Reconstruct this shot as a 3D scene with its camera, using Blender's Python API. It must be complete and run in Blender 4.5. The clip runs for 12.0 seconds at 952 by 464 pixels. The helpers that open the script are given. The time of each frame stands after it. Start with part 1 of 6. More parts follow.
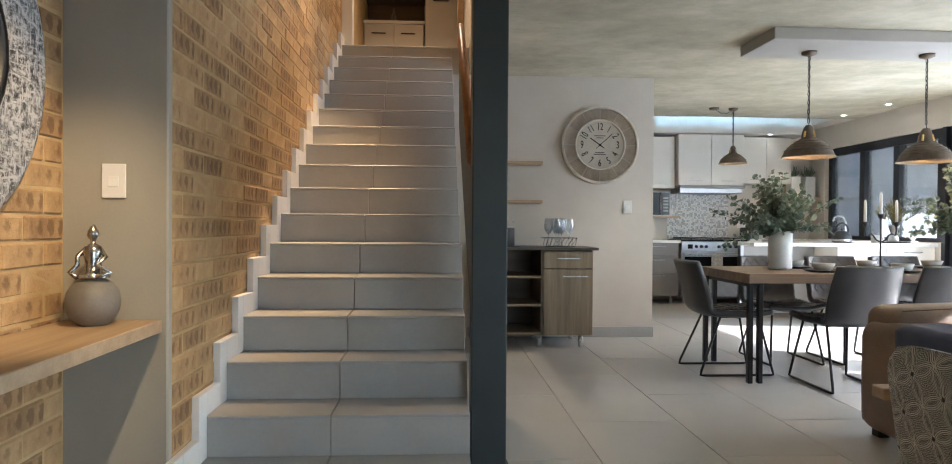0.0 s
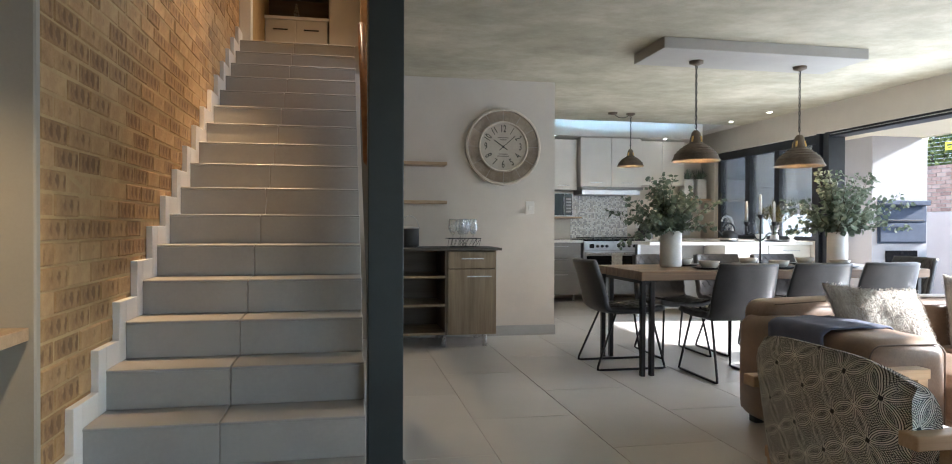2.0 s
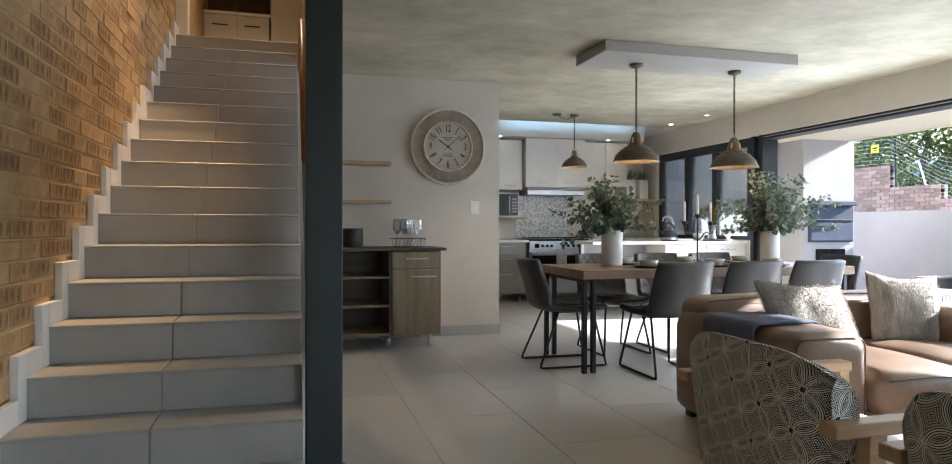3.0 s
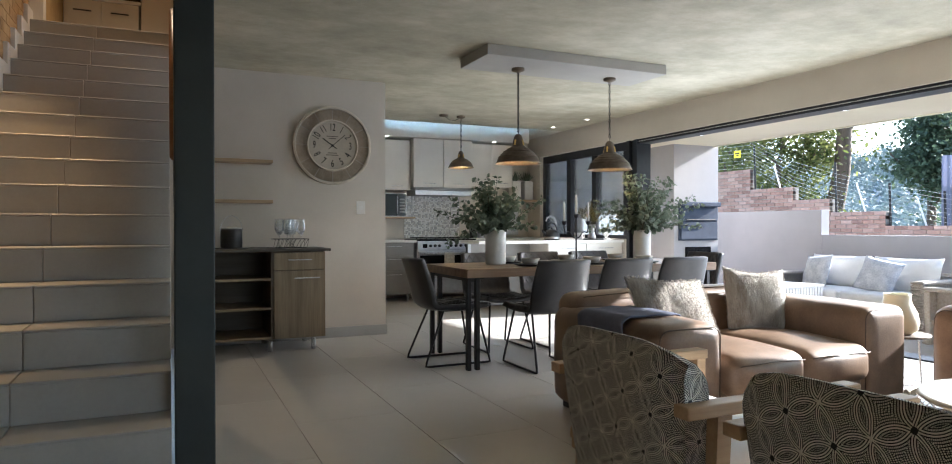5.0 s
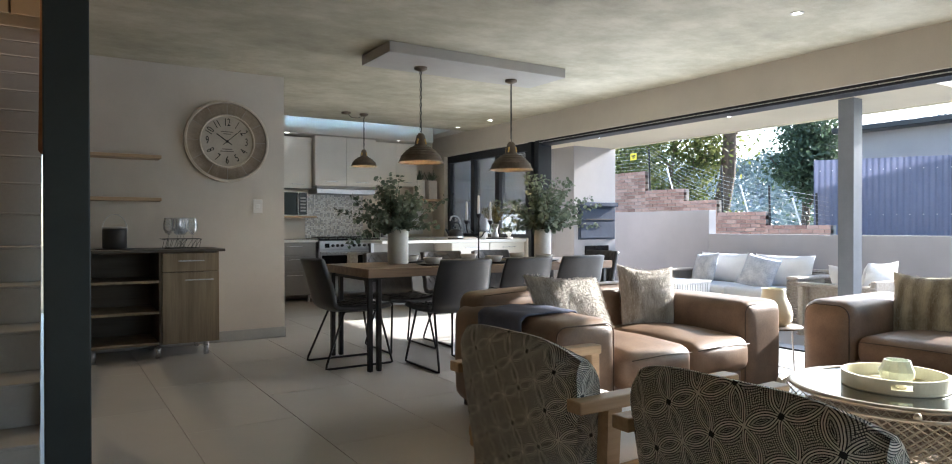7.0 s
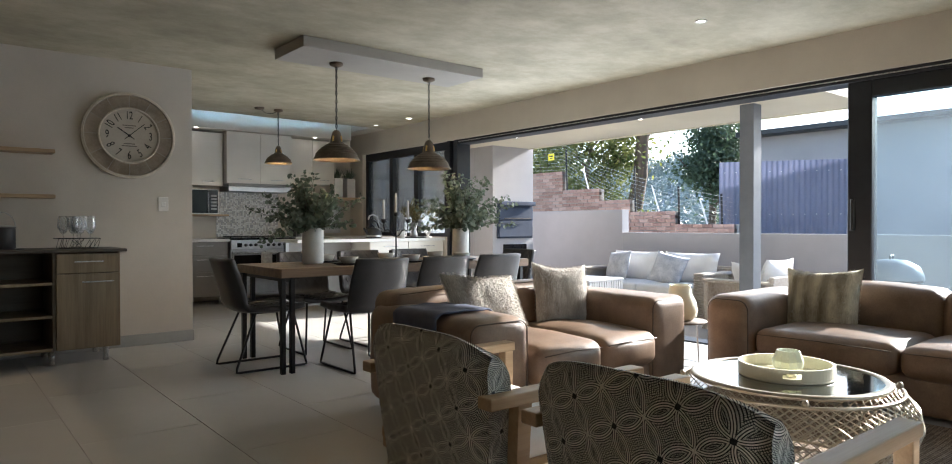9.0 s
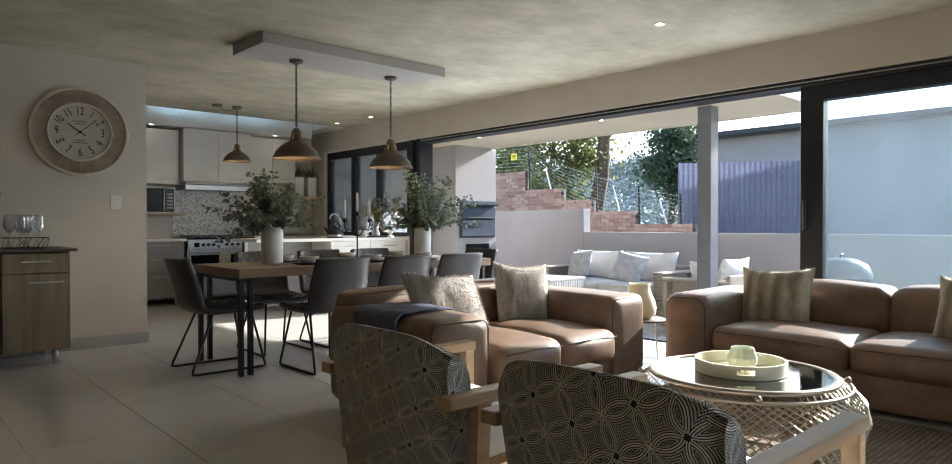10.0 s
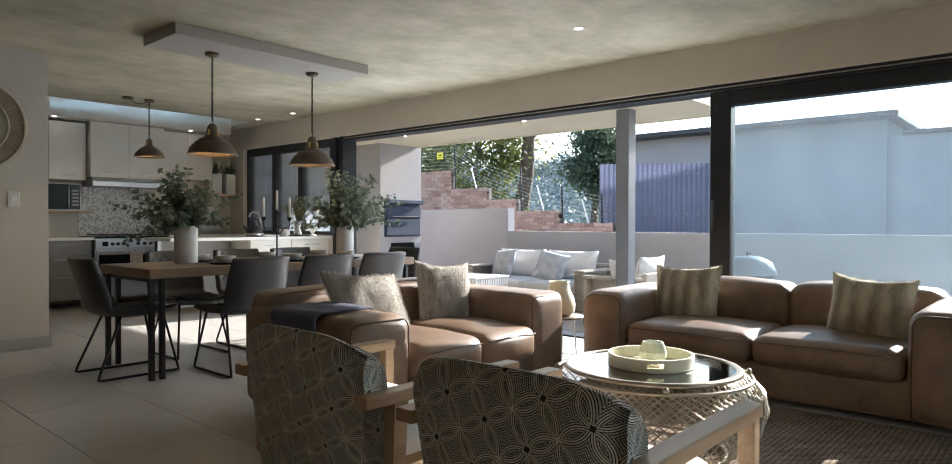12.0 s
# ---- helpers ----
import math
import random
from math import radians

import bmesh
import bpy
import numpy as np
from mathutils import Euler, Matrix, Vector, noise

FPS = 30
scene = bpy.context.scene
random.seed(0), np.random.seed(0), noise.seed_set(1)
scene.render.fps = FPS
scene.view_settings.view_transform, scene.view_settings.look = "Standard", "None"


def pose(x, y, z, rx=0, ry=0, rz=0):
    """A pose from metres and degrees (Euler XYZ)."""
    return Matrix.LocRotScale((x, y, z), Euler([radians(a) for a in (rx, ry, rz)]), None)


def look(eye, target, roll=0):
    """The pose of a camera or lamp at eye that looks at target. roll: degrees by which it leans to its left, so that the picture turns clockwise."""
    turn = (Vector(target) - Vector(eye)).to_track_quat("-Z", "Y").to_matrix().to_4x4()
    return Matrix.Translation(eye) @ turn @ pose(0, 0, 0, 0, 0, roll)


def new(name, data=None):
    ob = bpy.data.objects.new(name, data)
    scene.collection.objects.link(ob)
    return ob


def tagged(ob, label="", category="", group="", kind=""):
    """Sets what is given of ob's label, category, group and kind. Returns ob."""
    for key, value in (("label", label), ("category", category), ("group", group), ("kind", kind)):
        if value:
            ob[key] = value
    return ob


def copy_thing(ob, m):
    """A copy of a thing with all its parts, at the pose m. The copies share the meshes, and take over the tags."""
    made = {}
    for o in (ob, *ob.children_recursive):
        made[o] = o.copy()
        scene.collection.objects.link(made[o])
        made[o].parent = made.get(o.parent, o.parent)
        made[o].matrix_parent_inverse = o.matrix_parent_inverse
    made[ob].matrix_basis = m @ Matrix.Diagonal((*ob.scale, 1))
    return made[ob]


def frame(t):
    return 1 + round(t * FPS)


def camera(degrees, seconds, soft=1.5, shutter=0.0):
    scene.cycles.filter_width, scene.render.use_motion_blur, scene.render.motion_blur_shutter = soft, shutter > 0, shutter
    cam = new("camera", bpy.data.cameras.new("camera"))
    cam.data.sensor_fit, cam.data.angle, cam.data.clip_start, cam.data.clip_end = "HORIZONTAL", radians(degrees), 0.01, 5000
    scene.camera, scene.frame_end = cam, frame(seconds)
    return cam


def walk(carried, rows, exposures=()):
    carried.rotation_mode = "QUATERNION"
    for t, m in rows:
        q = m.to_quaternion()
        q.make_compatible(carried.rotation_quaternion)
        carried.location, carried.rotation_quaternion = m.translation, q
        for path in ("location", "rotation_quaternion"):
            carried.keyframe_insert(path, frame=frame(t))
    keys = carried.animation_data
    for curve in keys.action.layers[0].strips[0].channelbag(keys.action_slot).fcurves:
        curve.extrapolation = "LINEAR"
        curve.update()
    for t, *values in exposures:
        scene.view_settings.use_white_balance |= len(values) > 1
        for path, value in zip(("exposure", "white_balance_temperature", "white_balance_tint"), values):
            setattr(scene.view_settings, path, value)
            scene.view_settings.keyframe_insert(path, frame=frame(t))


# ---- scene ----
cam = camera(70.43, 12.0, 1.0)
# seconds, x, y, z, yaw, pitch, roll
ROWS = [
    (0.0, -0.0000, 0.0000, 1.0772, -3.427, -0.582, -0.362),
    (0.5, 0.0134, -0.0026, 1.0773, -5.027, -0.564, -0.310),
    (1.0, 0.0318, -0.0089, 1.0767, -6.897, -0.526, -0.251),
    (1.5, 0.0488, -0.0161, 1.0763, -8.761, -0.496, -0.216),
    (2.0, 0.0639, -0.0220, 1.0745, -10.917, -0.464, -0.201),
    (2.5, 0.0807, -0.0236, 1.0727, -12.971, -0.436, -0.135),
    (3.0, 0.0985, -0.0275, 1.0704, -15.292, -0.422, -0.115),
    (5.0, 0.1353, -0.0711, 1.0654, -24.501, -0.379, 0.068),
    (5.5, 0.1453, -0.0752, 1.0650, -26.517, -0.393, 0.076),
    (6.0, 0.1535, -0.0742, 1.0659, -28.662, -0.404, 0.056),
    (6.5, 0.1615, -0.0741, 1.0649, -30.493, -0.435, 0.076),
    (7.0, 0.1684, -0.0759, 1.0653, -32.443, -0.443, 0.064),
    (9.0, 0.1981, -0.0915, 1.0623, -39.112, -0.527, 0.064),
    (9.5, 0.2051, -0.0954, 1.0617, -40.616, -0.548, 0.043),
    (10.0, 0.2101, -0.0966, 1.0616, -42.209, -0.569, 0.013),
    (10.5, 0.2183, -0.1027, 1.0611, -43.774, -0.604, -0.011),
    (11.0, 0.2245, -0.1147, 1.0617, -45.463, -0.627, -0.037),
    (11.5, 0.2254, -0.1253, 1.0620, -46.934, -0.645, -0.063),
    (12.0, 0.2217, -0.1342, 1.0621, -48.382, -0.657, -0.119),
]
EXPOSURES = [(t, stops, k, 10) for t, stops, k in ((0.0, 2.97, 5820), (1.5, 2.76, 5850), (3.0, 2.54, 5900), (5.5, 2.16, 6000), (7.0, 2.04, 6080), (9.5, 1.80, 6270), (12.0, 1.68, 6350))]
walk(cam, [(t, pose(x, y, z, 90 + pitch, roll, yaw)) for t, x, y, z, yaw, pitch, roll in ROWS], EXPOSURES)

# ---- world and large lights ----
SUN_EL, SUN_AZ = 24.7, -6.0          # degrees; azimuth from +x towards +y
world = bpy.data.worlds.new("sky")
scene.world = world
world.use_nodes = True
wn = world.node_tree
sky = wn.nodes.new("ShaderNodeTexSky")
sky.sky_type, sky.sun_disc = "NISHITA", False
sky.sun_elevation, sky.sun_rotation = radians(SUN_EL), radians(90 - SUN_AZ)
wn.nodes["Background"].inputs[1].default_value = 0.15
wn.links.new(sky.outputs[0], wn.nodes["Background"].inputs[0])


def sun_way():
    e, a = radians(SUN_EL), radians(SUN_AZ)
    return Vector((math.cos(e) * math.cos(a), math.cos(e) * math.sin(a), math.sin(e)))


lamp = bpy.data.lights.new("sun", "SUN")
lamp.energy, lamp.angle, lamp.color = 5.0, radians(0.6), (1.0, 0.95, 0.88)
new("sun", lamp).matrix_world = look(sun_way() * 30, (0, 0, 0))


def area_lamp(name, eye, target, w, h, watts, colour):
    d = bpy.data.lights.new(name, "AREA")
    d.shape, d.size, d.size_y, d.energy, d.color = "RECTANGLE", w, h, watts, colour
    new(name, d).matrix_world = look(eye, target)


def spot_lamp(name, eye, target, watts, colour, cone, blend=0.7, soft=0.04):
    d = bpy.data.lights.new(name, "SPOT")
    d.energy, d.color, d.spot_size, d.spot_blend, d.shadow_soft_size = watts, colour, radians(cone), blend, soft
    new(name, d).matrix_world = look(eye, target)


# sky light in the wide opening and behind the camera; unseen stairwell lamps
area_lamp("skylight_opening", (5.545, 4.4, 1.17), (0.0, 4.0, 0.93), 4.6, 1.85, 21, (0.84, 0.92, 1.0))
# fill through an unseen opening that is added behind the camera
area_lamp("rear_fill", (3.35, -3.35, 1.35), (3.35, 4.0, 1.2), 2.7, 2.0, 0.6, (0.88, 0.94, 1.0))
spot_lamp("stair_spot", (-0.66, 4.7, 4.9), (-1.05, 4.45, 2.4), 170, (1.0, 0.62, 0.30), 42)
spot_lamp("landing_spot", (-0.30, 6.55, 5.2), (-0.35, 6.5, 2.8), 34, (1.0, 0.72, 0.45), 112)
# no such lamp: added fill for the warm light thrown back on the niche
spot_lamp("niche_fill", (-0.25, 1.25, 2.42), (-1.27, 2.12, 0.98), 24, (1.0, 0.70, 0.36), 38, 0.8, 0.03)

# ---- materials ----


def node(nt, kind, **at):
    n = nt.nodes.new(kind)
    for k, v in at.items():
        n.inputs[k.replace("_", " ")].default_value = v
    return n


def ramp(nt, fac, stops):
    r = nt.nodes.new("ShaderNodeValToRGB")
    while len(r.color_ramp.elements) < len(stops):
        r.color_ramp.elements.new(0.5)
    for el, (p, c) in zip(r.color_ramp.elements, stops):
        el.position, el.color = p, (*c, 1)
    nt.links.new(fac, r.inputs[0])
    return r.outputs[0]


def calc(nt, op, a, b=None, c=None):
    m = nt.nodes.new("ShaderNodeMath")
    m.operation = op
    for i, v in enumerate((a, b, c)):
        if v is None:
            continue
        if isinstance(v, (int, float)):
            m.inputs[i].default_value = v
        else:
            nt.links.new(v, m.inputs[i])
    return m.outputs[0]


def blend(nt, fac, a, b, kind="MIX"):
    m = nt.nodes.new("ShaderNodeMix")
    m.data_type, m.blend_type = "RGBA", kind
    for i, v in ((0, fac), (6, a), (7, b)):
        if isinstance(v, (int, float)):
            m.inputs[i].default_value = v
        elif isinstance(v, tuple):
            m.inputs[i].default_value = (*v, 1)
        else:
            nt.links.new(v, m.inputs[i])
    return m.outputs[2]


def base(name):
    m = bpy.data.materials.new(name)
    m.use_nodes = True
    nt = m.node_tree
    return m, nt, nt.nodes["Principled BSDF"], nt.nodes.new("ShaderNodeTexCoord")


def noise_of(nt, vec, scale, detail=4.0, rough=0.55, stretch=None):
    if stretch:
        mp = nt.nodes.new("ShaderNodeMapping")
        mp.inputs["Scale"].default_value = stretch
        nt.links.new(vec, mp.inputs[0])
        vec = mp.outputs[0]
    n = node(nt, "ShaderNodeTexNoise", Scale=scale, Detail=detail, Roughness=rough)
    nt.links.new(vec, n.inputs["Vector"])
    return n.outputs["Fac"]


def bumped(nt, b, height, strength, dist=0.01):
    k = node(nt, "ShaderNodeBump", Strength=strength, Distance=dist)
    nt.links.new(height, k.inputs["Height"])
    nt.links.new(k.outputs[0], b.inputs["Normal"])


def surf(name, c1, c2, scale=3.0, rough=0.6, metal=0.0, fine=60.0, bump=0.1, stretch=None, per_piece=0.0, spread=0.25, lo=0.35, hi=0.65, vary=0.2):
    """Two-scale mottled surface between c1 and c2."""
    m, nt, b, tc = base(name)
    vec = tc.outputs["Object"]
    big = noise_of(nt, vec, scale, 5.0, 0.6, stretch)
    small = noise_of(nt, vec, fine, 3.0, 0.6, stretch)
    mixed = calc(nt, "ADD", calc(nt, "MULTIPLY", big, 1 - spread), calc(nt, "MULTIPLY", small, spread))
    if per_piece:
        oi = nt.nodes.new("ShaderNodeObjectInfo")
        mixed = calc(nt, "ADD", mixed, calc(nt, "MULTIPLY", calc(nt, "SUBTRACT", oi.outputs["Random"], 0.5), per_piece))
    col = ramp(nt, mixed, [(lo, c1), (hi, c2)])
    nt.links.new(col, b.inputs["Base Color"])
    b.inputs["Metallic"].default_value = metal
    r = calc(nt, "MULTIPLY_ADD", small, vary, rough - vary / 2)
    nt.links.new(r, b.inputs["Roughness"])
    if bump:
        bumped(nt, b, small, bump, 0.004)
    return m


def wood(name, c1, c2, axis=0, scale=14.0, rough=0.5):
    m, nt, b, tc = base(name)
    st = [1.0, 1.0, 1.0]
    st[axis] = 0.07
    g = noise_of(nt, tc.outputs["Object"], scale, 6.0, 0.65, st)
    st2 = [1.0, 1.0, 1.0]
    st2[axis] = 0.03
    f = noise_of(nt, tc.outputs["Object"], scale * 9, 3.0, 0.6, st2)
    mixed = calc(nt, "ADD", calc(nt, "MULTIPLY", g, 0.75), calc(nt, "MULTIPLY", f, 0.25))
    nt.links.new(ramp(nt, mixed, [(0.33, c1), (0.66, c2)]), b.inputs["Base Color"])
    b.inputs["Roughness"].default_value = rough
    bumped(nt, b, f, 0.12, 0.002)
    return m


def glow(name, colour, strength):
    m, nt, b, _ = base(name)
    b.inputs["Base Color"].default_value = (*colour, 1)
    b.inputs["Emission Color"].default_value = (*colour, 1)
    b.inputs["Emission Strength"].default_value = strength
    return m


def clear_glass(name, tint=(1, 1, 1), dust_glint=0.0, gloss=0.08, shine=0.9):
    m, nt, b, tc = base(name)
    nt.nodes.remove(b)
    tr = node(nt, "ShaderNodeBsdfTransparent", Color=(*tint, 1))
    gl = node(nt, "ShaderNodeBsdfGlossy", Color=(1, 1, 1, 1), Roughness=0.02)
    fr = node(nt, "ShaderNodeFresnel", IOR=1.45)
    mx = nt.nodes.new("ShaderNodeMixShader")
    nt.links.new(calc(nt, "ADD", calc(nt, "MULTIPLY", fr.outputs[0], shine), gloss * 0.1), mx.inputs[0])
    nt.links.new(tr.outputs[0], mx.inputs[1])
    nt.links.new(gl.outputs[0], mx.inputs[2])
    out = mx.outputs[0]
    if dust_glint:
        # pale bluish veil: dust, with reflected sky and glints put into its colour
        tl = node(nt, "ShaderNodeBsdfTranslucent", Color=(0.74, 0.84, 0.95, 1))
        m2 = nt.nodes.new("ShaderNodeMixShader")
        n = noise_of(nt, tc.outputs["Object"], 2.2, 5.0, 0.65, (1, 1, 0.5))
        nt.links.new(calc(nt, "MULTIPLY", calc(nt, "ADD", n, 0.5), dust_glint), m2.inputs[0])
        nt.links.new(out, m2.inputs[1])
        nt.links.new(tl.outputs[0], m2.inputs[2])
        out = m2.outputs[0]
    nt.links.new(out, nt.nodes["Material Output"].inputs[0])
    return m


M = {}
M["plaster"] = surf("plaster", (0.55, 0.505, 0.447), (0.63, 0.58, 0.513), 1.6, 0.75, 0, 90, 0.12)
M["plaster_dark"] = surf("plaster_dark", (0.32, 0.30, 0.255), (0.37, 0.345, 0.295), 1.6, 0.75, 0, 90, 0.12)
M["plaster_out"] = surf("plaster_out", (0.38, 0.365, 0.37), (0.44, 0.425, 0.43), 1.2, 0.85, 0, 120, 0.15)
M["white"] = surf("white_paint", (0.72, 0.71, 0.69), (0.80, 0.79, 0.77), 2.0, 0.5, 0, 80, 0.03)
M["tile"] = surf("floor_tile", (0.50, 0.485, 0.455), (0.58, 0.565, 0.535), 1.0, 0.26, 0, 60, 0.0, per_piece=0.10, spread=0.03, lo=0.2, hi=0.8, vary=0.02)
M["step_tile"] = surf("step_tile", (0.35, 0.345, 0.33), (0.42, 0.415, 0.395), 2.5, 0.42, 0, 60, 0.04, per_piece=0.15)
M["grout"] = surf("grout", (0.30, 0.27, 0.235), (0.38, 0.345, 0.30), 3, 0.9)
M["steel_dark"] = surf("painted_steel", (0.022, 0.030, 0.032), (0.032, 0.042, 0.044), 4, 0.45, 0, 90, 0.03)
M["alu"] = surf("dark_aluminium", (0.014, 0.016, 0.022), (0.022, 0.025, 0.032), 6, 0.4, 0.2, 90, 0.02)
M["black_metal"] = surf("black_metal", (0.012, 0.012, 0.013), (0.022, 0.022, 0.024), 15, 0.42, 0.3, 120, 0.03)
M["chrome"] = surf("brushed_chrome", (0.50, 0.50, 0.50), (0.62, 0.62, 0.62), 20, 0.28, 1.0, 200, 0.02)
M["stainless"] = surf("stainless", (0.36, 0.36, 0.37), (0.46, 0.46, 0.47), 10, 0.42, 0.9, 200, 0.02)
M["oven_glass"] = surf("oven_glass", (0.006, 0.006, 0.007), (0.010, 0.010, 0.011), 4, 0.14, 0, 50, 0)
M["oven_glass"].node_tree.nodes["Principled BSDF"].inputs["Specular IOR Level"].default_value = 0.25
M["mortar"] = surf("mortar", (0.44, 0.30, 0.145), (0.56, 0.40, 0.20), 7, 0.9, 0, 60, 0.4)
M["oak"] = wood("oak_cabinet", (0.18, 0.132, 0.080), (0.35, 0.27, 0.175), 2)
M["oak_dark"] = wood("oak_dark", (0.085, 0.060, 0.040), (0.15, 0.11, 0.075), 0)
M["oak_top"] = wood("sideboard_top", (0.055, 0.045, 0.036), (0.10, 0.082, 0.066), 0)
M["table_wood"] = wood("table_wood", (0.13, 0.080, 0.047), (0.28, 0.182, 0.113), 0)
M["pale_wood"] = wood("pale_wood", (0.36, 0.25, 0.145), (0.52, 0.38, 0.24), 0)
M["shelf_wood"] = wood("shelf_wood", (0.30, 0.20, 0.115), (0.46, 0.33, 0.20), 1)
M["rail_wood"] = wood("rail_wood", (0.20, 0.075, 0.025), (0.34, 0.14, 0.05), 1, rough=0.35)
M["cab_cream"] = surf("cream_cabinet", (0.62, 0.585, 0.53), (0.68, 0.645, 0.585), 3, 0.35, 0, 60, 0.01)
M["cab_grey"] = surf("grey_cabinet", (0.20, 0.19, 0.185), (0.25, 0.24, 0.23), 3, 0.4, 0, 60, 0.01)
M["worktop"] = surf("worktop", (0.74, 0.73, 0.70), (0.80, 0.79, 0.77), 12, 0.25, 0, 160, 0)
M["chair_fabric"] = surf("chair_leather", (0.026, 0.026, 0.029), (0.046, 0.046, 0.050), 5, 0.44, 0, 140, 0.15)
M["ceramic"] = surf("white_ceramic", (0.62, 0.60, 0.57), (0.72, 0.70, 0.67), 8, 0.45, 0, 120, 0.05)
M["dark_ceramic"] = surf("dark_ceramic", (0.016, 0.016, 0.018), (0.032, 0.032, 0.034), 8, 0.5, 0, 120, 0.05)
M["rustic"] = surf("rustic_metal", (0.075, 0.055, 0.038), (0.17, 0.13, 0.095), 9, 0.6, 0.35, 70, 0.3)
# gold colour standing in for bulb glow in the pendant vents
M["vent_gold"] = surf("vent_gold", (0.55, 0.36, 0.12), (0.68, 0.46, 0.18), 9, 0.3, 1.0, 90, 0.05)
M["bulb"] = glow("warm_bulb", (1.0, 0.62, 0.25), 6.0)
M["led"] = glow("led_strip", (0.36, 0.66, 0.90), 16.0)
M["downlight"] = glow("downlight", (1.0, 0.95, 0.85), 9.0)
M["wax"] = surf("candle_wax", (0.78, 0.76, 0.72), (0.84, 0.82, 0.78), 6, 0.5, 0, 50, 0)
# pale veil mixed into the glass stands in for the glint on its rims
M["glass"] = clear_glass("drinking_glass", (0.99, 0.995, 0.995), 0.10, 0.3, 0.7)
M["pane"] = clear_glass("window_pane", (0.96, 0.98, 0.98), 0.05)
# real dust, plus the sky's pale reflection carried by the same veil
M["pane_dusty"] = clear_glass("dusty_pane", (0.66, 0.77, 0.81), 0.030, 0.0, 0.3)
M["mirror"] = surf("mirror_glass", (0.85, 0.85, 0.85), (0.88, 0.88, 0.88), 2, 0.12, 1.0, 50, 0)
M["leather"] = surf("tan_leather", (0.130, 0.080, 0.052), (0.255, 0.166, 0.108), 3.5, 0.46, 0, 110, 0.22)
M["piping"] = surf("leather_piping", (0.07, 0.042, 0.027), (0.10, 0.062, 0.040), 8, 0.5, 0, 90, 0.1)
M["throw"] = surf("blue_throw", (0.065, 0.075, 0.12), (0.105, 0.12, 0.18), 9, 0.9, 0, 160, 0.08)
M["arm_wood"] = wood("armchair_wood", (0.33, 0.215, 0.12), (0.50, 0.35, 0.215), 0)
M["champagne"] = surf("champagne_metal", (0.34, 0.30, 0.24), (0.44, 0.39, 0.31), 10, 0.38, 0.9, 120, 0.03)
M["cream"] = surf("cream_lacquer", (0.66, 0.62, 0.46), (0.74, 0.70, 0.54), 5, 0.4, 0, 70, 0.02)
M["frosted"] = surf("frosted_glass", (0.62, 0.66, 0.52), (0.74, 0.78, 0.64), 9, 0.25, 0, 60, 0.05)
M["stem"] = surf("stem", (0.05, 0.04, 0.022), (0.09, 0.075, 0.04), 12, 0.7)
M["wicker"] = surf("wicker", (0.34, 0.29, 0.24), (0.48, 0.43, 0.37), 40, 0.8, 0, 150, 0.5)
M["canvas"] = surf("white_canvas", (0.70, 0.69, 0.67), (0.78, 0.77, 0.75), 6, 0.9, 0, 180, 0.25)
M["canvas_print"] = surf("printed_canvas", (0.36, 0.38, 0.42), (0.68, 0.68, 0.69), 9, 0.9, 0, 60, 0.2, spread=0.4)
M["blue_sheet"] = surf("corrugated_sheet", (0.21, 0.225, 0.30), (0.27, 0.285, 0.37), 1.0, 0.55, 0.1, 30, 0.05)
M["bark"] = surf("bark", (0.07, 0.052, 0.038), (0.16, 0.12, 0.09), 8, 0.9, 0, 40, 0.8, (1, 1, 0.2))


def leafy(name, c1, c2, scale, glow_through=0.45):
    """Foliage that lets part of the light through."""
    m, nt, b, tc = base(name)
    n = noise_of(nt, tc.outputs["Object"], scale, 4, 0.6)
    ge = nt.nodes.new("ShaderNodeNewGeometry")
    mixed = calc(nt, "ADD", calc(nt, "MULTIPLY", n, 0.6), calc(nt, "MULTIPLY", ge.outputs["Random Per Island"], 0.4))
    col = ramp(nt, mixed, [(0.25, c1), (0.75, c2)])
    nt.links.new(col, b.inputs["Base Color"])
    b.inputs["Roughness"].default_value = 0.5
    tl, mx = nt.nodes.new("ShaderNodeBsdfTranslucent"), nt.nodes.new("ShaderNodeMixShader")
    nt.links.new(col, tl.inputs[0])
    mx.inputs[0].default_value = glow_through
    nt.links.new(b.outputs[0], mx.inputs[1])
    nt.links.new(tl.outputs[0], mx.inputs[2])
    nt.links.new(mx.outputs[0], nt.nodes["Material Output"].inputs[0])
    return m


M["foliage"] = leafy("tree_leaf", (0.05, 0.08, 0.022), (0.24, 0.25, 0.085), 0.8, 0.55)
M["foliage_dark"] = leafy("conifer_leaf", (0.045, 0.075, 0.045), (0.12, 0.16, 0.09), 0.6, 0.4)
M["leaf"] = leafy("eucalyptus_leaf", (0.075, 0.105, 0.075), (0.22, 0.265, 0.195), 6, 0.3)
M["leaf_b"] = leafy("shrub_leaf", (0.07, 0.075, 0.02), (0.22, 0.16, 0.045), 6, 0.35)
# distance haze is put into this colour: paler and bluer than the woods
M["hill"] = surf("hill_woods_hazed", (0.20, 0.25, 0.27), (0.31, 0.36, 0.38), 0.06, 0.9, 0, 0.4, 1.0, spread=0.5)
M["ground"] = surf("ground", (0.10, 0.09, 0.05), (0.17, 0.15, 0.09), 0.4, 0.95, 0, 6, 0.6)
M["yellow"] = surf("yellow_sign", (0.75, 0.62, 0.02), (0.80, 0.68, 0.04), 5, 0.5, 0, 40, 0)
M["black"] = surf("black_ink", (0.012, 0.012, 0.012), (0.02, 0.02, 0.02), 9, 0.6, 0, 50, 0)
